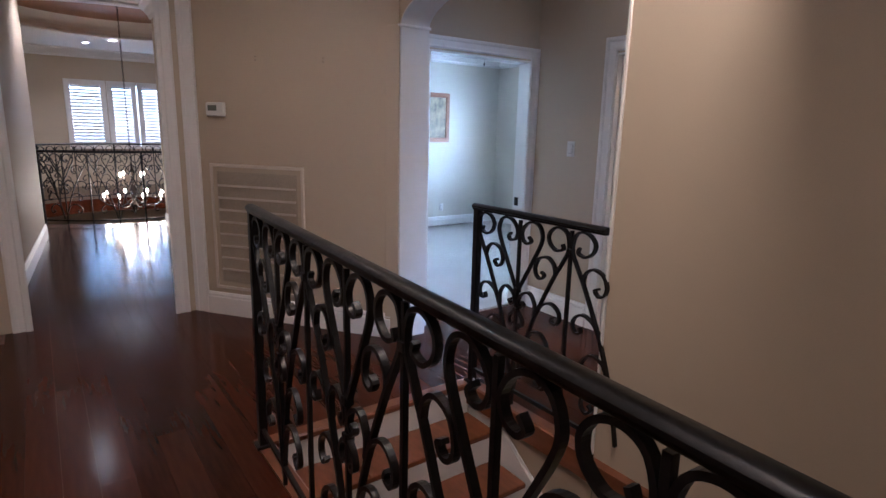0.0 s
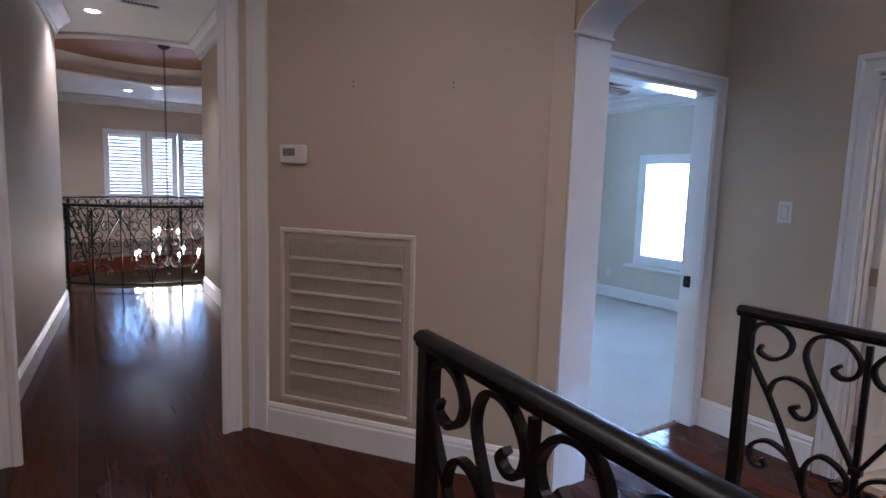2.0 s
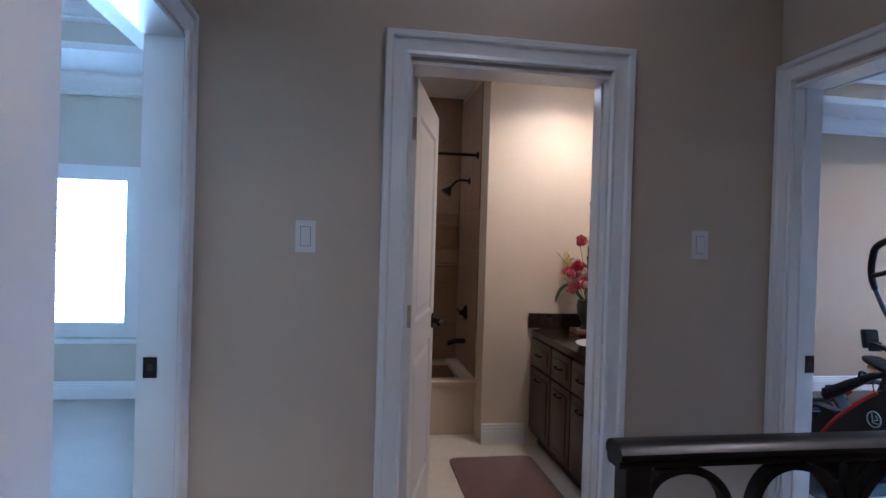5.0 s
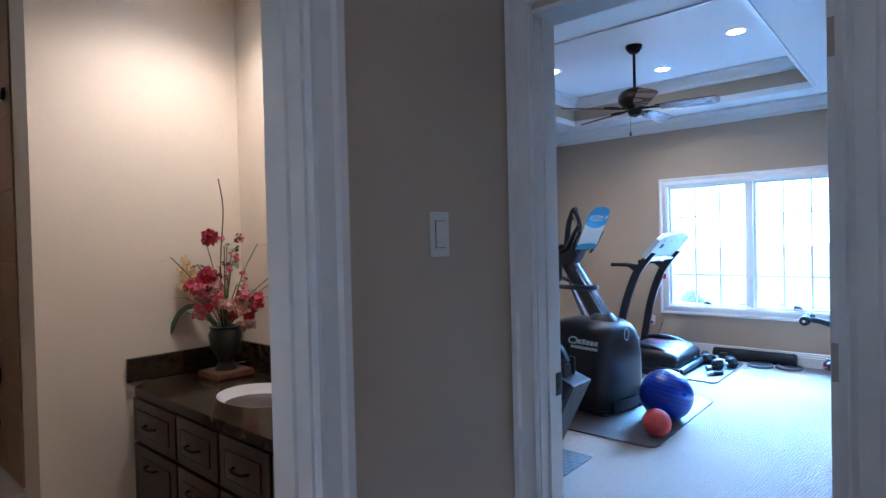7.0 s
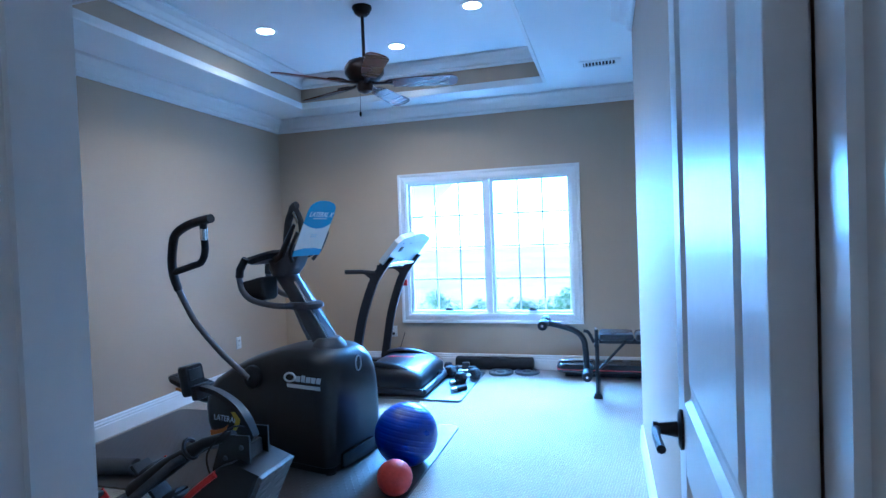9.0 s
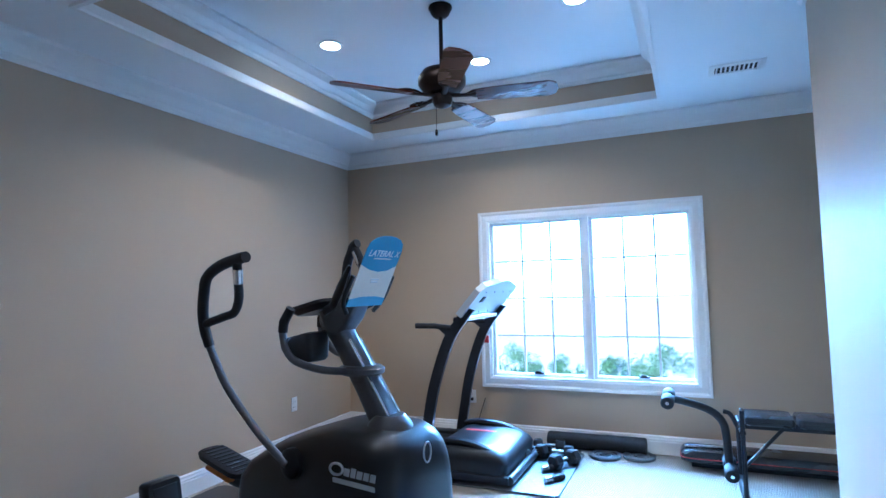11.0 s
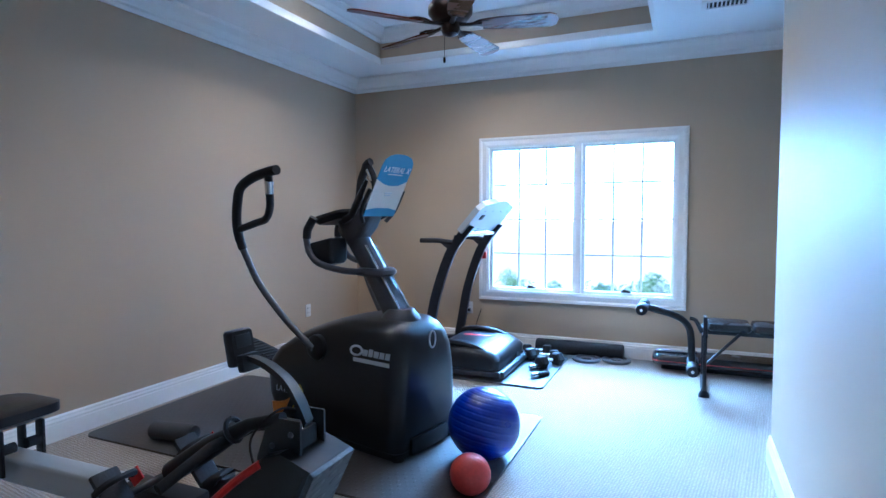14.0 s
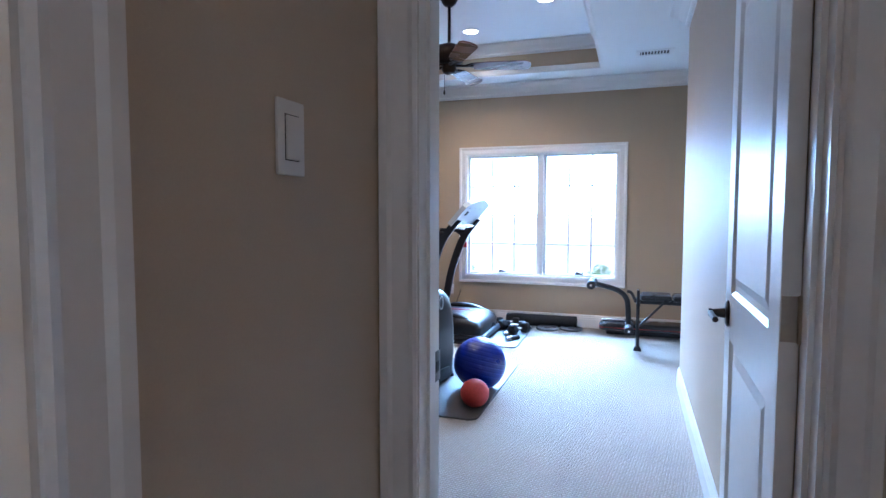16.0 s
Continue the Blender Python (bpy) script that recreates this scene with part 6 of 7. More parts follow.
# ---- gym: wall fittings ----
def outlet(place, turn, label, plug=False):
    t = thing("wall_outlet", label, "outlet", place, turn)
    part("plate", box(-0.036, -0.006, -0.058, 0.036, 0.0, 0.058, 0.003), PLASTIC, t)
    for z in (0.022, -0.022):
        part("socket", box(-0.016, -0.0075, z - 0.013, 0.016, -0.0055, z + 0.013, 0.002), PLASTIC, t)
        for x in (-0.006, 0.006):
            part("slot", box(x - 0.001, -0.0082, z - 0.004, x + 0.001, -0.0074, z + 0.005), SLOT, t, "", False)
    if plug:
        part("plug", box(-0.015, -0.035, -0.035, 0.015, -0.008, -0.008, 0.004), BLACK, t)


outlet((5.649, -1.58, 0.38), -90, "white wall outlet above the gym baseboard")
outlet((4.36, WY + 0.001, 0.36), 180, "white wall outlet with a black plug under the window", True)


def switch(name, place, turn, label):
    t = thing(name, label, "light switch", place, turn)
    part("plate", box(-0.036, -0.006, -0.058, 0.036, 0.0, 0.058, 0.003), PLASTIC, t)
    part("rocker", box(-0.017, -0.0095, -0.034, 0.017, -0.005, 0.034, 0.002), PLASTIC, t)
    part("rocker_gap", box(-0.0185, -0.0068, -0.0355, 0.0185, -0.0055, 0.0355), SLOT, t, "", False)


switch("light_switch", (2.854, 4.61, 1.357), -90, "white rocker light switch between bedroom and bathroom doors")
switch("light_switch", (2.854, 3.045, 1.37), -90, "white rocker light switch between bathroom and gym doors")
CREAM = material("cream_grille_paint", (0.58, 0.51, 0.43), 0.45, vary=0.08, grain=40, bump=0.04)

# ---- closing surfaces ----
# unseen wall, added against daylight entering from under the house
structure("wall_rotunda_leak_stop", box(-0.62, 10.60, -3.0, 1.10, 10.70, -0.13), WALL, "unseen beige wall under the hall, added to block daylight", "wall")
# unseen slab, added to stop sky light leaking in above the ceilings
structure("roof", box(-4.2, -3.0, 3.55, 6.3, 17.5, 3.75), BARK, "unseen dark roof slab, added to keep sky light out", "roof")

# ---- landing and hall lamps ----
# landing downlights are unseen, added to wash the walls from above
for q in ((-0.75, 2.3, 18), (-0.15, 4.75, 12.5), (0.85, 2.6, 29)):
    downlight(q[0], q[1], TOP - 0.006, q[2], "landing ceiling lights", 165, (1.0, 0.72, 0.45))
# unseen alcove downlight, added as a weak warm fill
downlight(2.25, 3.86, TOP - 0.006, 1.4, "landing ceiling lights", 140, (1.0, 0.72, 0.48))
for q in ((-0.17, 9.85, 24), (0.54, 15.7, 12), (0.95, 14.95, 12), (2.6, 15.7, 12), (-1.2, 15.7, 12)):
    downlight(q[0], q[1], TOP - 0.006, q[2], "hall ceiling lights")
vent("ceiling_vent", "white slatted ceiling vent over the hall", pose(0.20, 9.25, TOP - 0.008, 0, 0, 0), 0.32, 0.12, 10)

# ---- diagonal wall ----
DW = pose(0.45, 6.30, 0, 0, 0, -53.5)


def on_diagonal(s, z):
    return DW @ pose(s, -0.001, z)


def return_grille():
    t = thing("return_air_grille", "large cream return-air grille with a grey filter behind", "air grille")
    t.matrix_basis = on_diagonal(0.605, 0.70)
    w, h = 0.755, 0.92
    part("frame", sweep([(-w / 2, 0, -h / 2), (-w / 2, 0, h / 2), (w / 2, 0, h / 2), (w / 2, 0, -h / 2)], [(-0.004, 0), (-0.004, 0.008), (-0.008, 0.012), (-0.024, 0.010), (-0.030, 0.0)], True, Vector((0, -1, 0))), CREAM, t)
    part("filter", box(-w / 2 + 0.03, -0.002, -h / 2 + 0.03, w / 2 - 0.03, -0.0005, h / 2 - 0.03), FILTER, t, "dusty grey air filter", False)
    n = 9
    for i in range(1, n):
        z = -h / 2 + 0.04 + (h - 0.08) * i / n
        part("bar", box(-w / 2 + 0.04, -0.012, z - 0.009, w / 2 - 0.04, -0.0045, z + 0.007, 0.002), CREAM, t)
    fins = bmesh.new()
    k = 64
    for i in range(k):
        x = -w / 2 + 0.045 + (w - 0.09) * i / (k - 1)
        add_box(fins, x - 0.0016, -0.006, -h / 2 + 0.04, x + 0.0016, -0.0021, h / 2 - 0.04)
    tagged(part("filter_mesh", fins, FILTER, t, "fine grey vertical fins", False), kind="stuff")
    return t


return_grille()
th = thing("thermostat", "white wall thermostat with a grey display", "thermostat")
th.matrix_basis = on_diagonal(0.29, 1.585) @ Matrix.Diagonal((1.1, 1, 1.0, 1))
part("case", add_loft(bmesh.new(), [[(p[0], y, p[1]) for p in rounded(w, h, 0.012, 4)] for y, w, h in ((0.0, 0.145, 0.100), (-0.018, 0.145, 0.100), (-0.026, 0.135, 0.090))]), PLASTIC, th)
part("display", box(-0.052, -0.0275, -0.010, 0.018, -0.0255, 0.030, 0.001), GREYLCD, th, "grey-green display", False)
for i in range(3):
    part("button", box(0.030, -0.0285, 0.022 - 0.022 * i, 0.052, -0.0255, 0.034 - 0.022 * i, 0.002), PLASTIC, th)
for s, z in ((0.645, 1.94), (1.185, 1.92)):
    a = thing("wall_anchor", "pair of small tan picture-hanger plates on bare wall", "wall anchor", group="wall anchors")
    a.matrix_basis = on_diagonal(s, z) @ Matrix.Diagonal((0.7, 1, 0.75, 1))
    for dz in (0.016, -0.016):
        part("hanger", box(-0.010, -0.003, dz - 0.008, 0.010, 0.0, dz + 0.008, 0.001), FILTER, a)
        part("nail", lathe([(0.0, 0.004), (0.003, 0.003), (0.003, 0.0), (0.0, 0.0)], 8, pose(0, -0.003, dz, 90)), BRONZE, a)
sp = thing("wall_speaker", "small dark box speaker high on the hall wall", "speaker", (-0.60, 7.75, 2.62))
part("case", box(-0.05, -0.10, 0.0, 0.06, 0.10, 0.20, 0.01), BRONZE, sp)
part("grille", box(0.061, -0.085, 0.015, 0.065, 0.085, 0.185, 0.002), BLACK, sp)


# ---- chandelier ----
def chandelier():
    t = thing("chandelier", "dark iron candle chandelier hanging on a long chain, lit", "chandelier", (0.80, 12.6, 0.0))
    part("canopy", lathe([(0.0, 0.0), (0.09, 0.0), (0.085, -0.02), (0.03, -0.05), (0.0, -0.055)], 20, pose(0, 0, TOP + 0.30)), BRONZE, t)
    ch = bmesh.new()
    z = TOP + 0.25
    k = 0
    while z > 0.80:
        link = [(0.012 * math.cos(a), 0.0, z - 0.03 + 0.030 * math.sin(a)) for a in [2 * math.pi * i / 10 for i in range(11)]]
        m = Matrix.Rotation(radians(90 * (k % 2)), 4, "Z")
        add_tube(ch, [tuple(m @ Vector(p)) for p in link], 0.0045, 5)
        z -= 0.046
        k += 1
    tagged(part("chain", ch, BRONZE, t, "long bronze chain"), kind="stuff")
    part("stem", lathe([(0.0, 0.80), (0.015, 0.79), (0.02, 0.70), (0.05, 0.64), (0.03, 0.55), (0.02, 0.45), (0.06, 0.34), (0.045, 0.24), (0.02, 0.16), (0.06, 0.08), (0.04, 0.0), (0.015, -0.06), (0.0, -0.10)], 20), BRONZE, t)
    for n, r, zb, off in ((8, 0.46, 0.17, 10), (4, 0.22, 0.50, 30)):
        for i in range(n):
            a = radians(off + 360 * i / n)
            c, s = math.cos(a), math.sin(a)
            part("arm", tube(smooth_path([(0.03 * c, 0.03 * s, zb + 0.02), (0.4 * r * c, 0.4 * r * s, zb - 0.10), (0.85 * r * c, 0.85 * r * s, zb - 0.08), (r * c, r * s, zb - 0.01)], 4), 0.009, 6), BRONZE, t)
            part("drip_cup", lathe([(0.0, 0.0), (0.03, 0.004), (0.034, 0.012), (0.012, 0.012)], 12, pose(r * c, r * s, zb - 0.01)), BRONZE, t)
            part("candle_sleeve", tube([(r * c, r * s, zb), (r * c, r * s, zb + 0.075)], 0.010, 8), SIGNCREAM, t)
            part("bulb", lathe([(0.0, 0.0), (0.012, 0.006), (0.019, 0.028), (0.012, 0.05), (0.003, 0.066), (0.0, 0.067)], 10, pose(r * c, r * s, zb + 0.075)), CANDLE, t, "glowing candle bulb")
    return t


chandelier()
lamp = new("chandelier_glow", bpy.data.lights.new("chandelier_glow", "POINT"))
lamp.data.energy, lamp.data.color, lamp.data.shadow_soft_size = 18, (1.0, 0.74, 0.46), 0.35
lamp.location = (0.80, 12.6, 0.36)

# ---- bathroom ----
def vanity():
    t = thing("bathroom_vanity", "espresso vanity cabinet with raised panel doors and drawers", "vanity cabinet", (3.72, 2.98, 0.0))
    part("body", box(-0.68, -0.262, 0.09, 0.705, 0.235, 0.752, 0.003), CABINET, t, "", False)
    part("toe_kick", box(-0.68, -0.262, 0.0, 0.705, 0.18, 0.0895), BLACK, t, "", False)
    for a, b in ((0.30, 0.69), (-0.02, 0.285), (-0.34, -0.035), (-0.66, -0.355)):
        for z0, z1, nm in ((0.555, 0.73, "drawer"), (0.12, 0.54, "door")):
            d = part(nm, box(a, 0.236, z0, b, 0.254, z1, 0.004), CABINET, t)
            part("panel", box(a + 0.045, 0.2545, z0 + 0.04, b - 0.045, 0.260, z1 - 0.04, 0.005), CABINET, d)
            c = (a + b) / 2
            zz = (z0 + z1) / 2 if nm == "drawer" else z1 - 0.06
            part("handle", tube(smooth_path([(c - 0.045, 0.255, zz), (c - 0.03, 0.282, zz), (c + 0.03, 0.282, zz), (c + 0.045, 0.255, zz)], 4), 0.005, 6), BRONZE, d)
    return t


vanity()
ct = bmesh.new()
ZC = 0.79
n = 28
hole = [(3.80 + 0.20 * math.cos(2 * math.pi * i / n), 3.00 + 0.15 * math.sin(2 * math.pi * i / n)) for i in range(n)]
rim = []
for i in range(n):
    a = 2 * math.pi * i / n
    c, s = math.cos(a), math.sin(a)
    k = min((4.428 - 3.80) / c if c > 1e-6 else (3.02 - 3.80) / c if c < -1e-6 else 99, (3.255 - 3.0) / s if s > 1e-6 else (2.718 - 3.0) / s if s < -1e-6 else 99)
    rim.append((3.80 + k * c, 3.0 + k * s))
loops = [[ct.verts.new((x, y, z)) for x, y in src] for src, z in ((hole, ZC - 0.036), (hole, ZC), (rim, ZC), (rim, ZC - 0.036))]
for a, b in zip(loops, loops[1:] + loops[:1]):
    for k in range(n):
        ct.faces.new((a[k], a[(k + 1) % n], b[(k + 1) % n], b[k]))
tagged(part("countertop", ct, GRANITE, None, "", False), "polished black speckled granite countertop with a sink", "countertop")
bs = bmesh.new()
add_box(bs, 3.02, 2.717, ZC + 0.001, 4.405, 2.735, ZC + 0.10, 0.002)
add_box(bs, 4.407, 2.717, ZC + 0.001, 4.428, 3.25, ZC + 0.10, 0.002)
tagged(part("backsplash", bs, GRANITE, None, "", False), "low black granite backsplash along two walls", "backsplash")
sk = thing("sink_basin", "white oval undermount sink in black granite", "sink", (3.80, 3.0, ZC))
part("bowl", lathe([(0.0, -0.15), (0.08, -0.145), (0.15, -0.10), (0.19, -0.03), (0.203, -0.001), (0.196, -0.0005), (0.18, -0.03), (0.14, -0.09), (0.07, -0.132), (0.0, -0.136)], 32, Matrix.Diagonal((1, 0.75, 1, 1))), PORCELAIN, sk)
part("drain", lathe([(0.0, -0.131), (0.02, -0.132), (0.022, -0.135), (0.0, -0.136)], 16), CHROME, sk)
mr = thing("wall_mirror", "plain frameless mirror above the vanity", "mirror", (3.55, 2.716, 0.90))
part("glass", box(-0.5, 0.0, 0.0, 0.62, 0.006, 1.10, 0.002), MIRROR, mr, "", False)


def bouquet():
    t = thing("flower_arrangement", "silk flower arrangement in a dark urn on the countertop", "flower arrangement", (4.20, 2.93, ZC + 0.001))
    part("plinth", box(-0.085, -0.085, 0.0, 0.085, 0.085, 0.028, 0.005), GOLD, t, "bronze square base")
    part("urn", lathe([(0.0, 0.028), (0.05, 0.03), (0.03, 0.06), (0.035, 0.08), (0.062, 0.13), (0.070, 0.18), (0.060, 0.205), (0.066, 0.215), (0.05, 0.215), (0.0, 0.20)], 20), URN, t, "dark olive glazed urn")
    rnd = random.Random(5)

    def blossom(name, c, r, mat_, petals, label):
        b = bmesh.new()
        for k in range(petals):
            u, v = rnd.uniform(-1, 1), rnd.uniform(0, 2 * math.pi)
            d = Vector((math.sqrt(1 - u * u) * math.cos(v), math.sqrt(1 - u * u) * math.sin(v), u))
            side = d.orthogonal().normalized()
            up = d.cross(side)
            o = Vector(c) + d * r * rnd.uniform(0.45, 0.8)
            s = r * rnd.uniform(0.4, 0.62)
            vs = [b.verts.new(o + q) for q in (-side * s * 0.7, -up * s + d * s * 0.25, side * s * 0.7, up * s + d * s * 0.35)]
            b.faces.new(vs)
        return part(name, b, mat_, t, label, False)

    blossom("red_flower", (0.035, 0.04, 0.60), 0.040, CRIMSON, 46, "round crimson blossom")
    blossom("red_flower", (0.02, 0.06, 0.43), 0.048, CRIMSON, 46, "round crimson blossom")
    for i in range(26):
        a = rnd.uniform(0, 6.3)
        rr = rnd.uniform(0.03, 0.16)
        c = (rr * math.cos(a), rr * math.sin(a), rnd.uniform(0.23, 0.36) + 0.05 * math.sin(a))
        pick = rnd.choice([(PINK, "pink blossom"), (BLUSH, "blush blossom"), (BLUSH, "blush blossom"), (CRIMSON, "crimson blossom")])
        blossom("flower", c, rnd.uniform(0.026, 0.042), pick[0], 26, pick[1])
    for i in range(17):
        f = i / 16
        blossom("yellow_flower", (0.10 + 0.10 * f + rnd.uniform(-0.02, 0.02), 0.08 + rnd.uniform(-0.03, 0.03), 0.34 + 0.15 * f + rnd.uniform(-0.03, 0.03)), 0.023, CREAMPETAL, 12, "small yellow blossom")
    for i in range(16):
        blossom("berry_spray", (-0.06 - rnd.uniform(0, 0.12), rnd.uniform(-0.04, 0.10), rnd.uniform(0.32, 0.62)), 0.018, PINK if i % 3 else TWIG, 10, "dusky berry spray")
    for i in range(22):
        a, tip = rnd.uniform(0, 6.3), rnd.uniform(0.10, 0.22)
        h = rnd.uniform(0.25, 0.62)
        path = smooth_path([(0.01 * math.cos(a), 0.01 * math.sin(a), 0.20), (0.5 * tip * math.cos(a), 0.5 * tip * math.sin(a), 0.20 + 0.6 * (h - 0.2)), (tip * math.cos(a), tip * math.sin(a), h)], 3)
        part("stem", tube(path, 0.0022, 5), STEMGREEN, t)
        q = path[-1]
        leaf = bmesh.new()
        d = Vector((math.cos(a), math.sin(a), rnd.uniform(-0.6, 0.5))).normalized()
        s = d.cross(Vector((0, 0, 1))).normalized() * 0.014
        ln = rnd.uniform(0.05, 0.09)
        leaf.faces.new([leaf.verts.new(Vector(q) + o) for o in (Vector((0, 0, 0)), d * ln * 0.5 + s, d * ln, d * ln * 0.5 - s)])
        part("leaf", leaf, STEMGREEN, t, "", False)
    part("twig", tube(smooth_path([(0.03, 0.0, 0.2), (0.06, -0.02, 0.5), (0.045, -0.03, 0.72), (0.08, -0.03, 0.86)], 4), 0.003, 5), TWIG, t)
    part("long_leaf", tube(smooth_path([(0.03, 0.02, 0.21), (0.10, 0.07, 0.30), (0.19, 0.11, 0.27), (0.25, 0.14, 0.15)], 5), [0.004] + [0.013] * 13 + [0.010, 0.003], 6, True, 0.35), STEMGREEN, t, "long drooping leaf")
    return t


bouquet()
tub = thing("bathtub", "bone-coloured bathtub in a brown tiled alcove", "bathtub", (5.02, 4.26, 0.0))
part("apron", box(-0.385, -0.70, 0.0, -0.345, 0.70, 0.375, 0.008), TUB, tub)
part("rim", sweep([(-0.30, -0.62, 0.375), (0.28, -0.62, 0.375), (0.28, 0.62, 0.375), (-0.30, 0.62, 0.375)], [(-0.012, -0.03), (0.095, -0.03), (0.095, 0.0), (0.085, 0.008), (0.0, 0.008), (-0.012, 0.0)], True), TUB, tub)
part("basin", box(-0.31, -0.63, 0.05, 0.29, 0.63, 0.07), TUB, tub, "", False)
rod = thing("shower_rod", "dark bronze shower curtain rod across the tub", "shower rod", (4.70, 3.575, 1.985))
part("rod", tube([(0, 0, 0), (0, 1.40, 0)], 0.011, 10), BRONZE, rod)
part("flange", lathe([(0.0, 0.0), (0.028, 0.0), (0.022, 0.012), (0.0, 0.012)], 16, pose(0, 0, 0, -90)), BRONZE, rod)
sh = thing("wall_shower", "dark bronze wall shower on a short arm", "shower", (4.98, 3.574, 1.80))
part("arm", tube(smooth_path([(0, 0, 0.03), (0, 0.09, 0.03), (0, 0.15, -0.03)], 4), 0.009, 8), BRONZE, sh)
part("rose", lathe([(0.0, 0.0), (0.014, 0.0), (0.045, -0.05), (0.045, -0.062), (0.0, -0.064)], 20, pose(0, 0.15, -0.025, 35)), BRONZE, sh)
part("flange", lathe([(0.0, 0.0), (0.028, 0.0), (0.02, 0.012), (0.0, 0.012)], 16, pose(0, 0, 0.03, -90)), BRONZE, sh)
tp = thing("tub_faucet", "dark bronze tub spout and mixer lever on the tile", "faucet", (4.98, 3.574, 0.60))
part("spout", tube(smooth_path([(0, 0, 0), (0, 0.08, 0.0), (0, 0.14, -0.02)], 3), 0.020, 10), BRONZE, tp)
part("mixer", lathe([(0.0, 0.0), (0.06, 0.0), (0.055, 0.01), (0.02, 0.03), (0.02, 0.05), (0.0, 0.05)], 20, pose(0, 0, 0.22, -90)), BRONZE, tp)
part("mixer_lever", tube([(0, 0.045, 0.22), (0.05, 0.06, 0.24)], 0.007, 8), BRONZE, tp)
for z in (1.50, 1.16):
    shf = thing("corner_shelf", "narrow brown tile ledge across the tub wall", "shelf", (5.37, 4.27, z))
    part("ledge", box(-0.05, -0.69, -0.012, 0.028, 0.69, 0.012, 0.004), TILE, shf)


def rug(x0, y0, x1, y1, label):
    b = bmesh.new()
    add_loft(b, [[(p[0], p[1], z) for p in rounded(x1 - x0 - k, y1 - y0 - k, 0.05, 4, (x0 + x1) / 2, (y0 + y1) / 2)] for z, k in ((0.001, 0.0), (0.012, 0.0), (0.018, 0.02))])
    tagged(part("bath_rug", b, RUG), label, "rug", "bath rugs")


rug(3.32, 3.29, 4.18, 3.82, "brown shaggy bath rug in front of the vanity")
rug(4.10, 4.00, 4.55, 4.55, "brown shaggy bath rug beside the tub")
downlight(3.90, 3.08, 2.558, 17, "bathroom ceiling lights", 145, (1.0, 0.69, 0.40))
# lamp over the tub is unseen, added to lift the dark alcove
downlight(4.95, 4.25, 2.558, 1.6, "bathroom ceiling lights", 120, (1.0, 0.76, 0.48))

# ---- bedroom ----
pic = thing("framed_picture", "framed landscape picture in a dark gilt frame", "picture", (4.40, 8.725, 1.30))
part("frame", sweep([(-0.25, 0, 0.03), (-0.25, 0, 0.68), (0.25, 0, 0.68), (0.25, 0, 0.03)], [(-0.035, 0), (-0.035, 0.012), (0.0, 0.028), (0.028, 0.022), (0.034, 0)], True, Vector((0, -1, 0))), GOLD, pic)
part("canvas", box(-0.24, -0.008, 0.04, 0.24, -0.002, 0.67), CANVAS, pic, "muted landscape painting", False)
outlet((4.58, 8.729, 0.29), 0, "white wall outlet in the bedroom")
outlet((5.659, 8.15, 0.33), -90, "white wall outlet under the bedroom window wall")
ceiling_fan(3.95, 7.05, 2.898, 0.42, 10, "dark ceiling fan in the bedroom")

# ---- outside ----
structure("ground", box(-300, -300, -3.6, 300, 300, -3.4), LAWN, "ground to the horizon, coloured pale to stand for glare", "ground")


def tree(x, y, h, spread, seed):
    rnd = random.Random(seed)
    t = thing("tree", "leafy green garden tree outside the gym window", "tree", (x, y, -3.4), group="garden trees")
    part("trunk", tube(smooth_path([(0, 0, 0), (0.05, 0.02, h * 0.3), (-0.03, 0.04, h * 0.55), (0.02, 0, h * 0.8)], 4), [0.12 - 0.007 * i for i in range(13)], 8), BARK, t)
    b = bmesh.new()
    cl = []
    for i in range(16):
        a, r = rnd.uniform(0, 6.3), spread * math.sqrt(rnd.random())
        c = Vector((r * math.cos(a), r * math.sin(a), h * rnd.uniform(0.45, 0.98)))
        cl.append((c, spread * rnd.uniform(0.22, 0.42)))
        if i < 7:
            part("limb", tube(smooth_path([(0, 0, h * 0.4), tuple(c * 0.5 + Vector((0, 0, h * 0.25))), tuple(c)], 3), 0.03, 6), BARK, t)
    vs, fs = [], []
    for c, r in cl:
        for k in range(150):
            u, v = rnd.uniform(-1, 1), rnd.uniform(0, 6.3)
            d = Vector((math.sqrt(1 - u * u) * math.cos(v), math.sqrt(1 - u * u) * math.sin(v), u))
            o = c + d * r * rnd.random() ** 0.4
            e = Vector((rnd.uniform(-1, 1), rnd.uniform(-1, 1), rnd.uniform(-1, 1))).normalized()
            g = e.orthogonal().normalized()
            s = rnd.uniform(0.04, 0.08)
            i0 = len(vs)
            vs += [o - e * s, o + g * s * 0.5, o + e * s, o - g * s * 0.5]
            fs.append((i0, i0 + 1, i0 + 2, i0 + 3))
    b.free()
    me = bpy.data.meshes.new("crown")
    me.from_pydata([tuple(v) for v in vs], [], fs)
    me.materials.append(LEAF)
    tagged(part("crown", me, LEAF, t, "uneven green crown"), kind="stuff")
    return t


for i, q in enumerate(((2.6, -12.5, 2.95, 1.1), (5.2, -15.5, 2.6, 1.2), (0.4, -13.5, 2.9, 1.2), (7.8, -17.5, 2.4, 1.2), (-2.0, -16.0, 3.0, 1.5))):
    tree(*q, 11 + i)

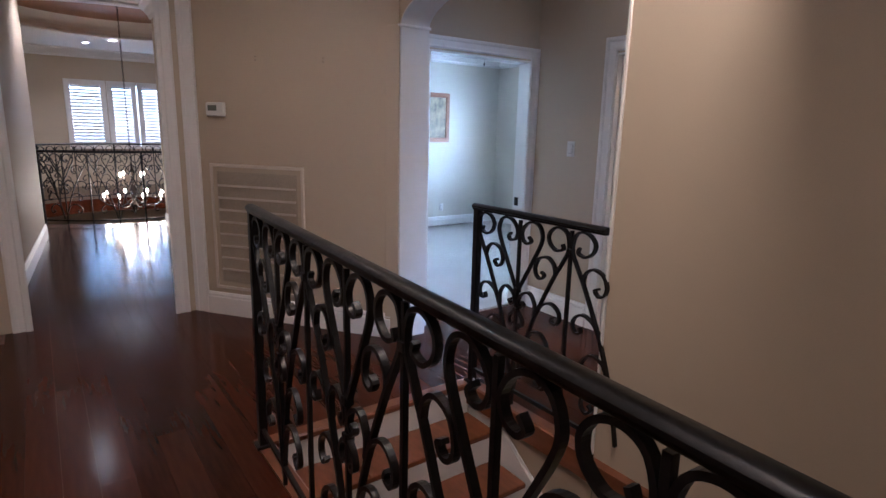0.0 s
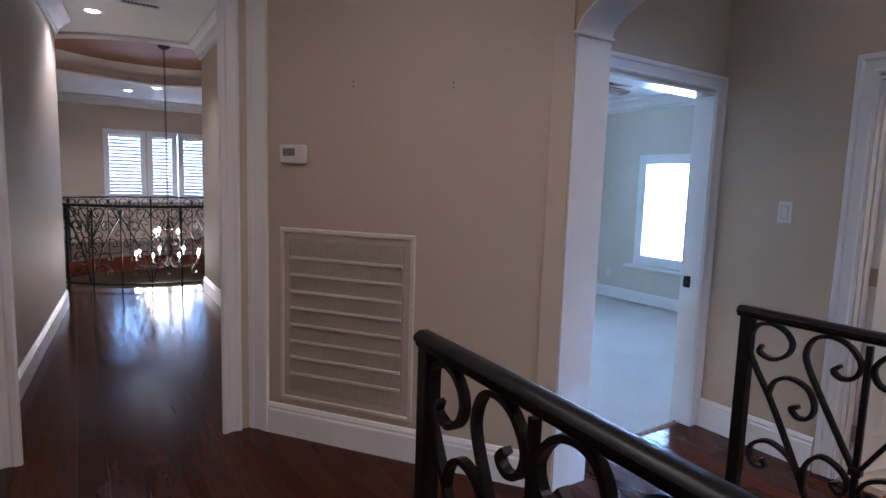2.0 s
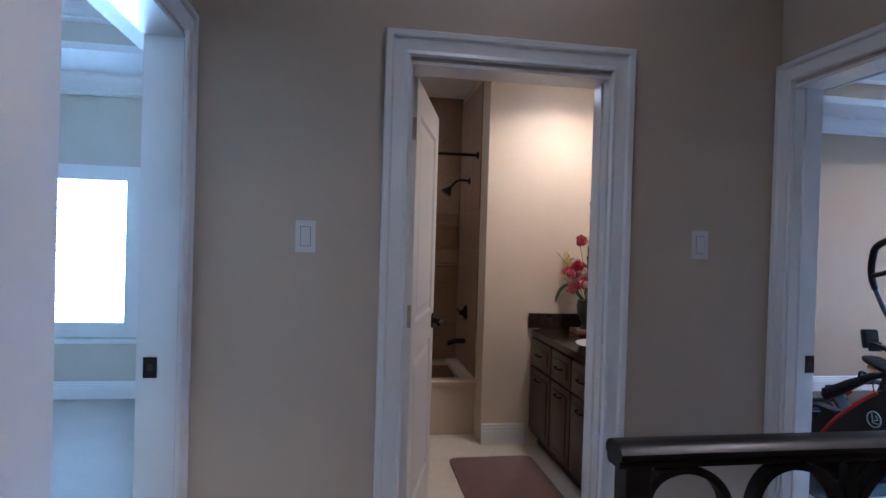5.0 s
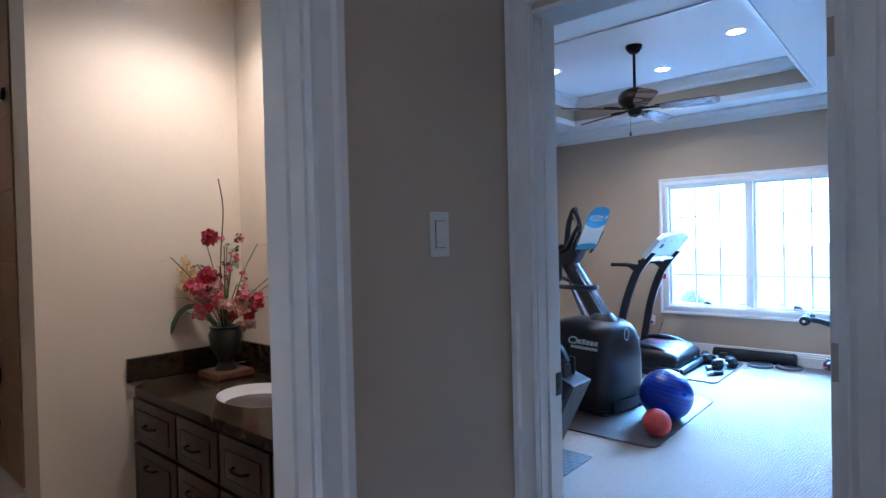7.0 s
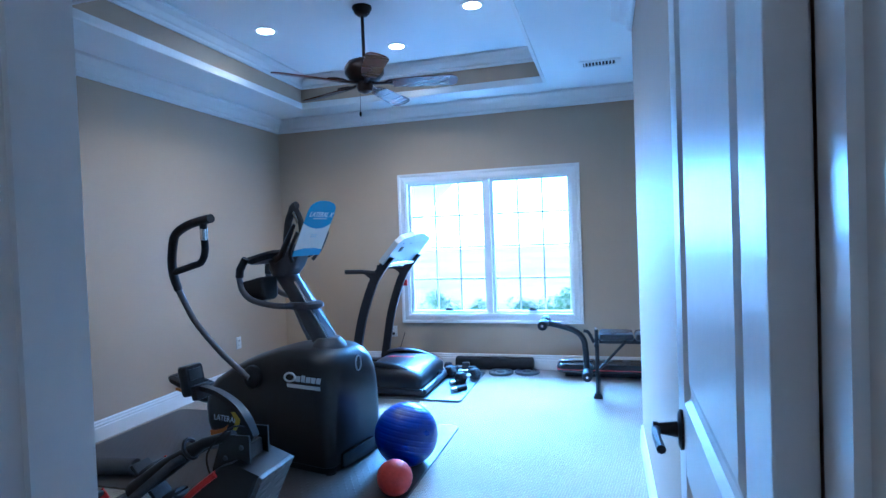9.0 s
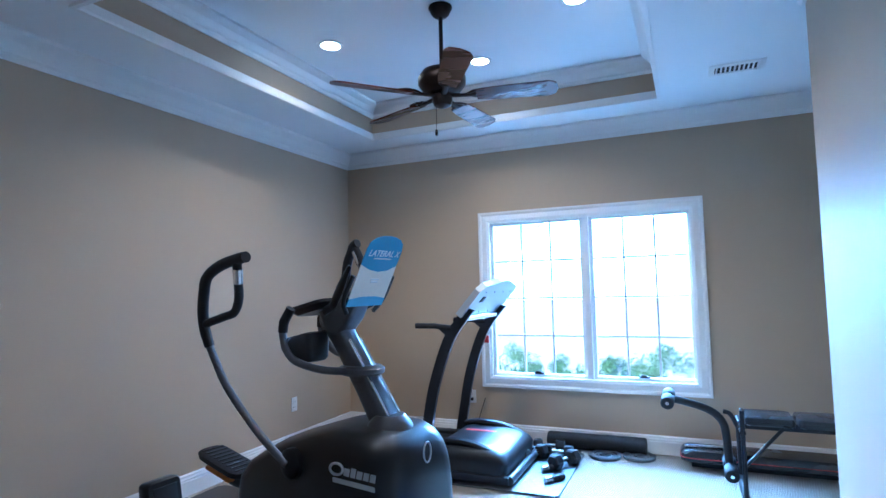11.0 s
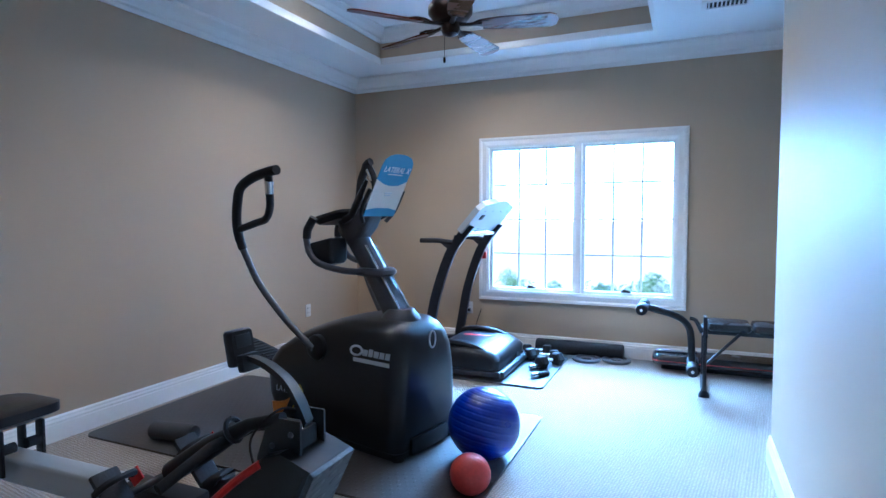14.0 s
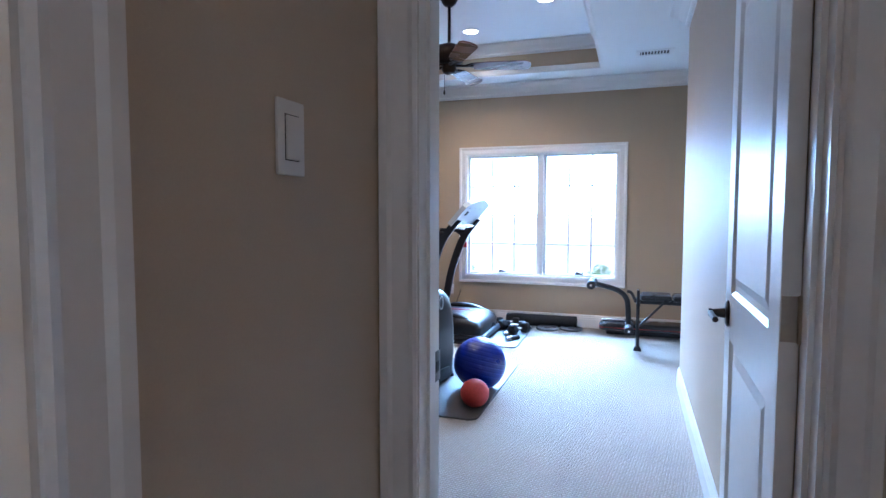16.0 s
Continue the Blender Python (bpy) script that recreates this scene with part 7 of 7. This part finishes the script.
# ---- bathroom tiles ----
_tile = mesh_of(box(0.001, 0.001, 0.0, 0.299, 0.299, 0.006, 0.002), "tile", FLOOR_TILE)
_fl = bpy.data.objects["floor_bath"]
for i in range(8):
    for j in range(7):
        o = part("tile", _tile, FLOOR_TILE, _fl)
        o.location = (3.02 + 0.30 * i, 2.72 + 0.30 * j, -0.0055)
_we = bpy.data.objects["wall_bath_east"]
_wt = mesh_of(box(0.0, 0.001, 0.001, 0.008, 0.299, 0.299, 0.0015), "tile", TILE)
for i in range(5):
    for j in range(7):
        o = part("tile", _wt, TILE, _we)
        o.location = (5.391, 3.57 + 0.30 * i, 0.40 + 0.30 * j)
_wp = bpy.data.objects["wall_bath_partition"]
_ws = mesh_of(box(0.001, 0.0, 0.001, 0.249, 0.008, 0.299, 0.0015), "tile", TILE)
for i in range(3):
    for j in range(7):
        o = part("tile", _ws, TILE, _wp)
        o.location = (4.64 + 0.25 * i, 3.5605, 0.40 + 0.30 * j)

# ---- landing planks ----
_pl = bpy.data.objects["floor_landing"]
_lens = (0.9, 1.3, 1.7)
_cuts = {}


def plank_piece(x, y0, y1, w=0.128):
    key = (round(w, 3), round(y1 - y0, 2))
    if key not in _cuts:
        _cuts[key] = mesh_of(box(0.0006, 0.0008, -0.014, w - 0.0006, y1 - y0 - 0.0008, 0.0, 0.0), "plank", PLANK)
    o = part("plank", _cuts[key], PLANK, _pl)
    o.location = (x, y0, 0.0)


def lay(x0, x1, y0, y1):
    x, k = x0, int(x0 * 10) + int(y0 * 7)
    while x < x1 - 0.01:
        w = min(0.128, x1 - x)
        y = y0
        k += 1
        first = (0.5, 1.1, 0.8, 1.4, 0.3)[k % 5]
        while y < y1 - 0.01:
            ln = first if y == y0 else _lens[(k * 7 + int(y * 3)) % 3]
            e = min(y + ln, y1)
            if y1 - e < 0.25:
                e = y1
            plank_piece(x, y, e, w)
            y = e
        x += 0.128


lay(-2.08, -0.80, 1.0, 6.2)
lay(-0.80, 0.246, 0.0, 10.72)
lay(0.246, 1.0, 4.06, 10.72)
lay(1.0, 1.5, 4.06, 5.9)
lay(1.5, 2.855, 2.63, 5.06)
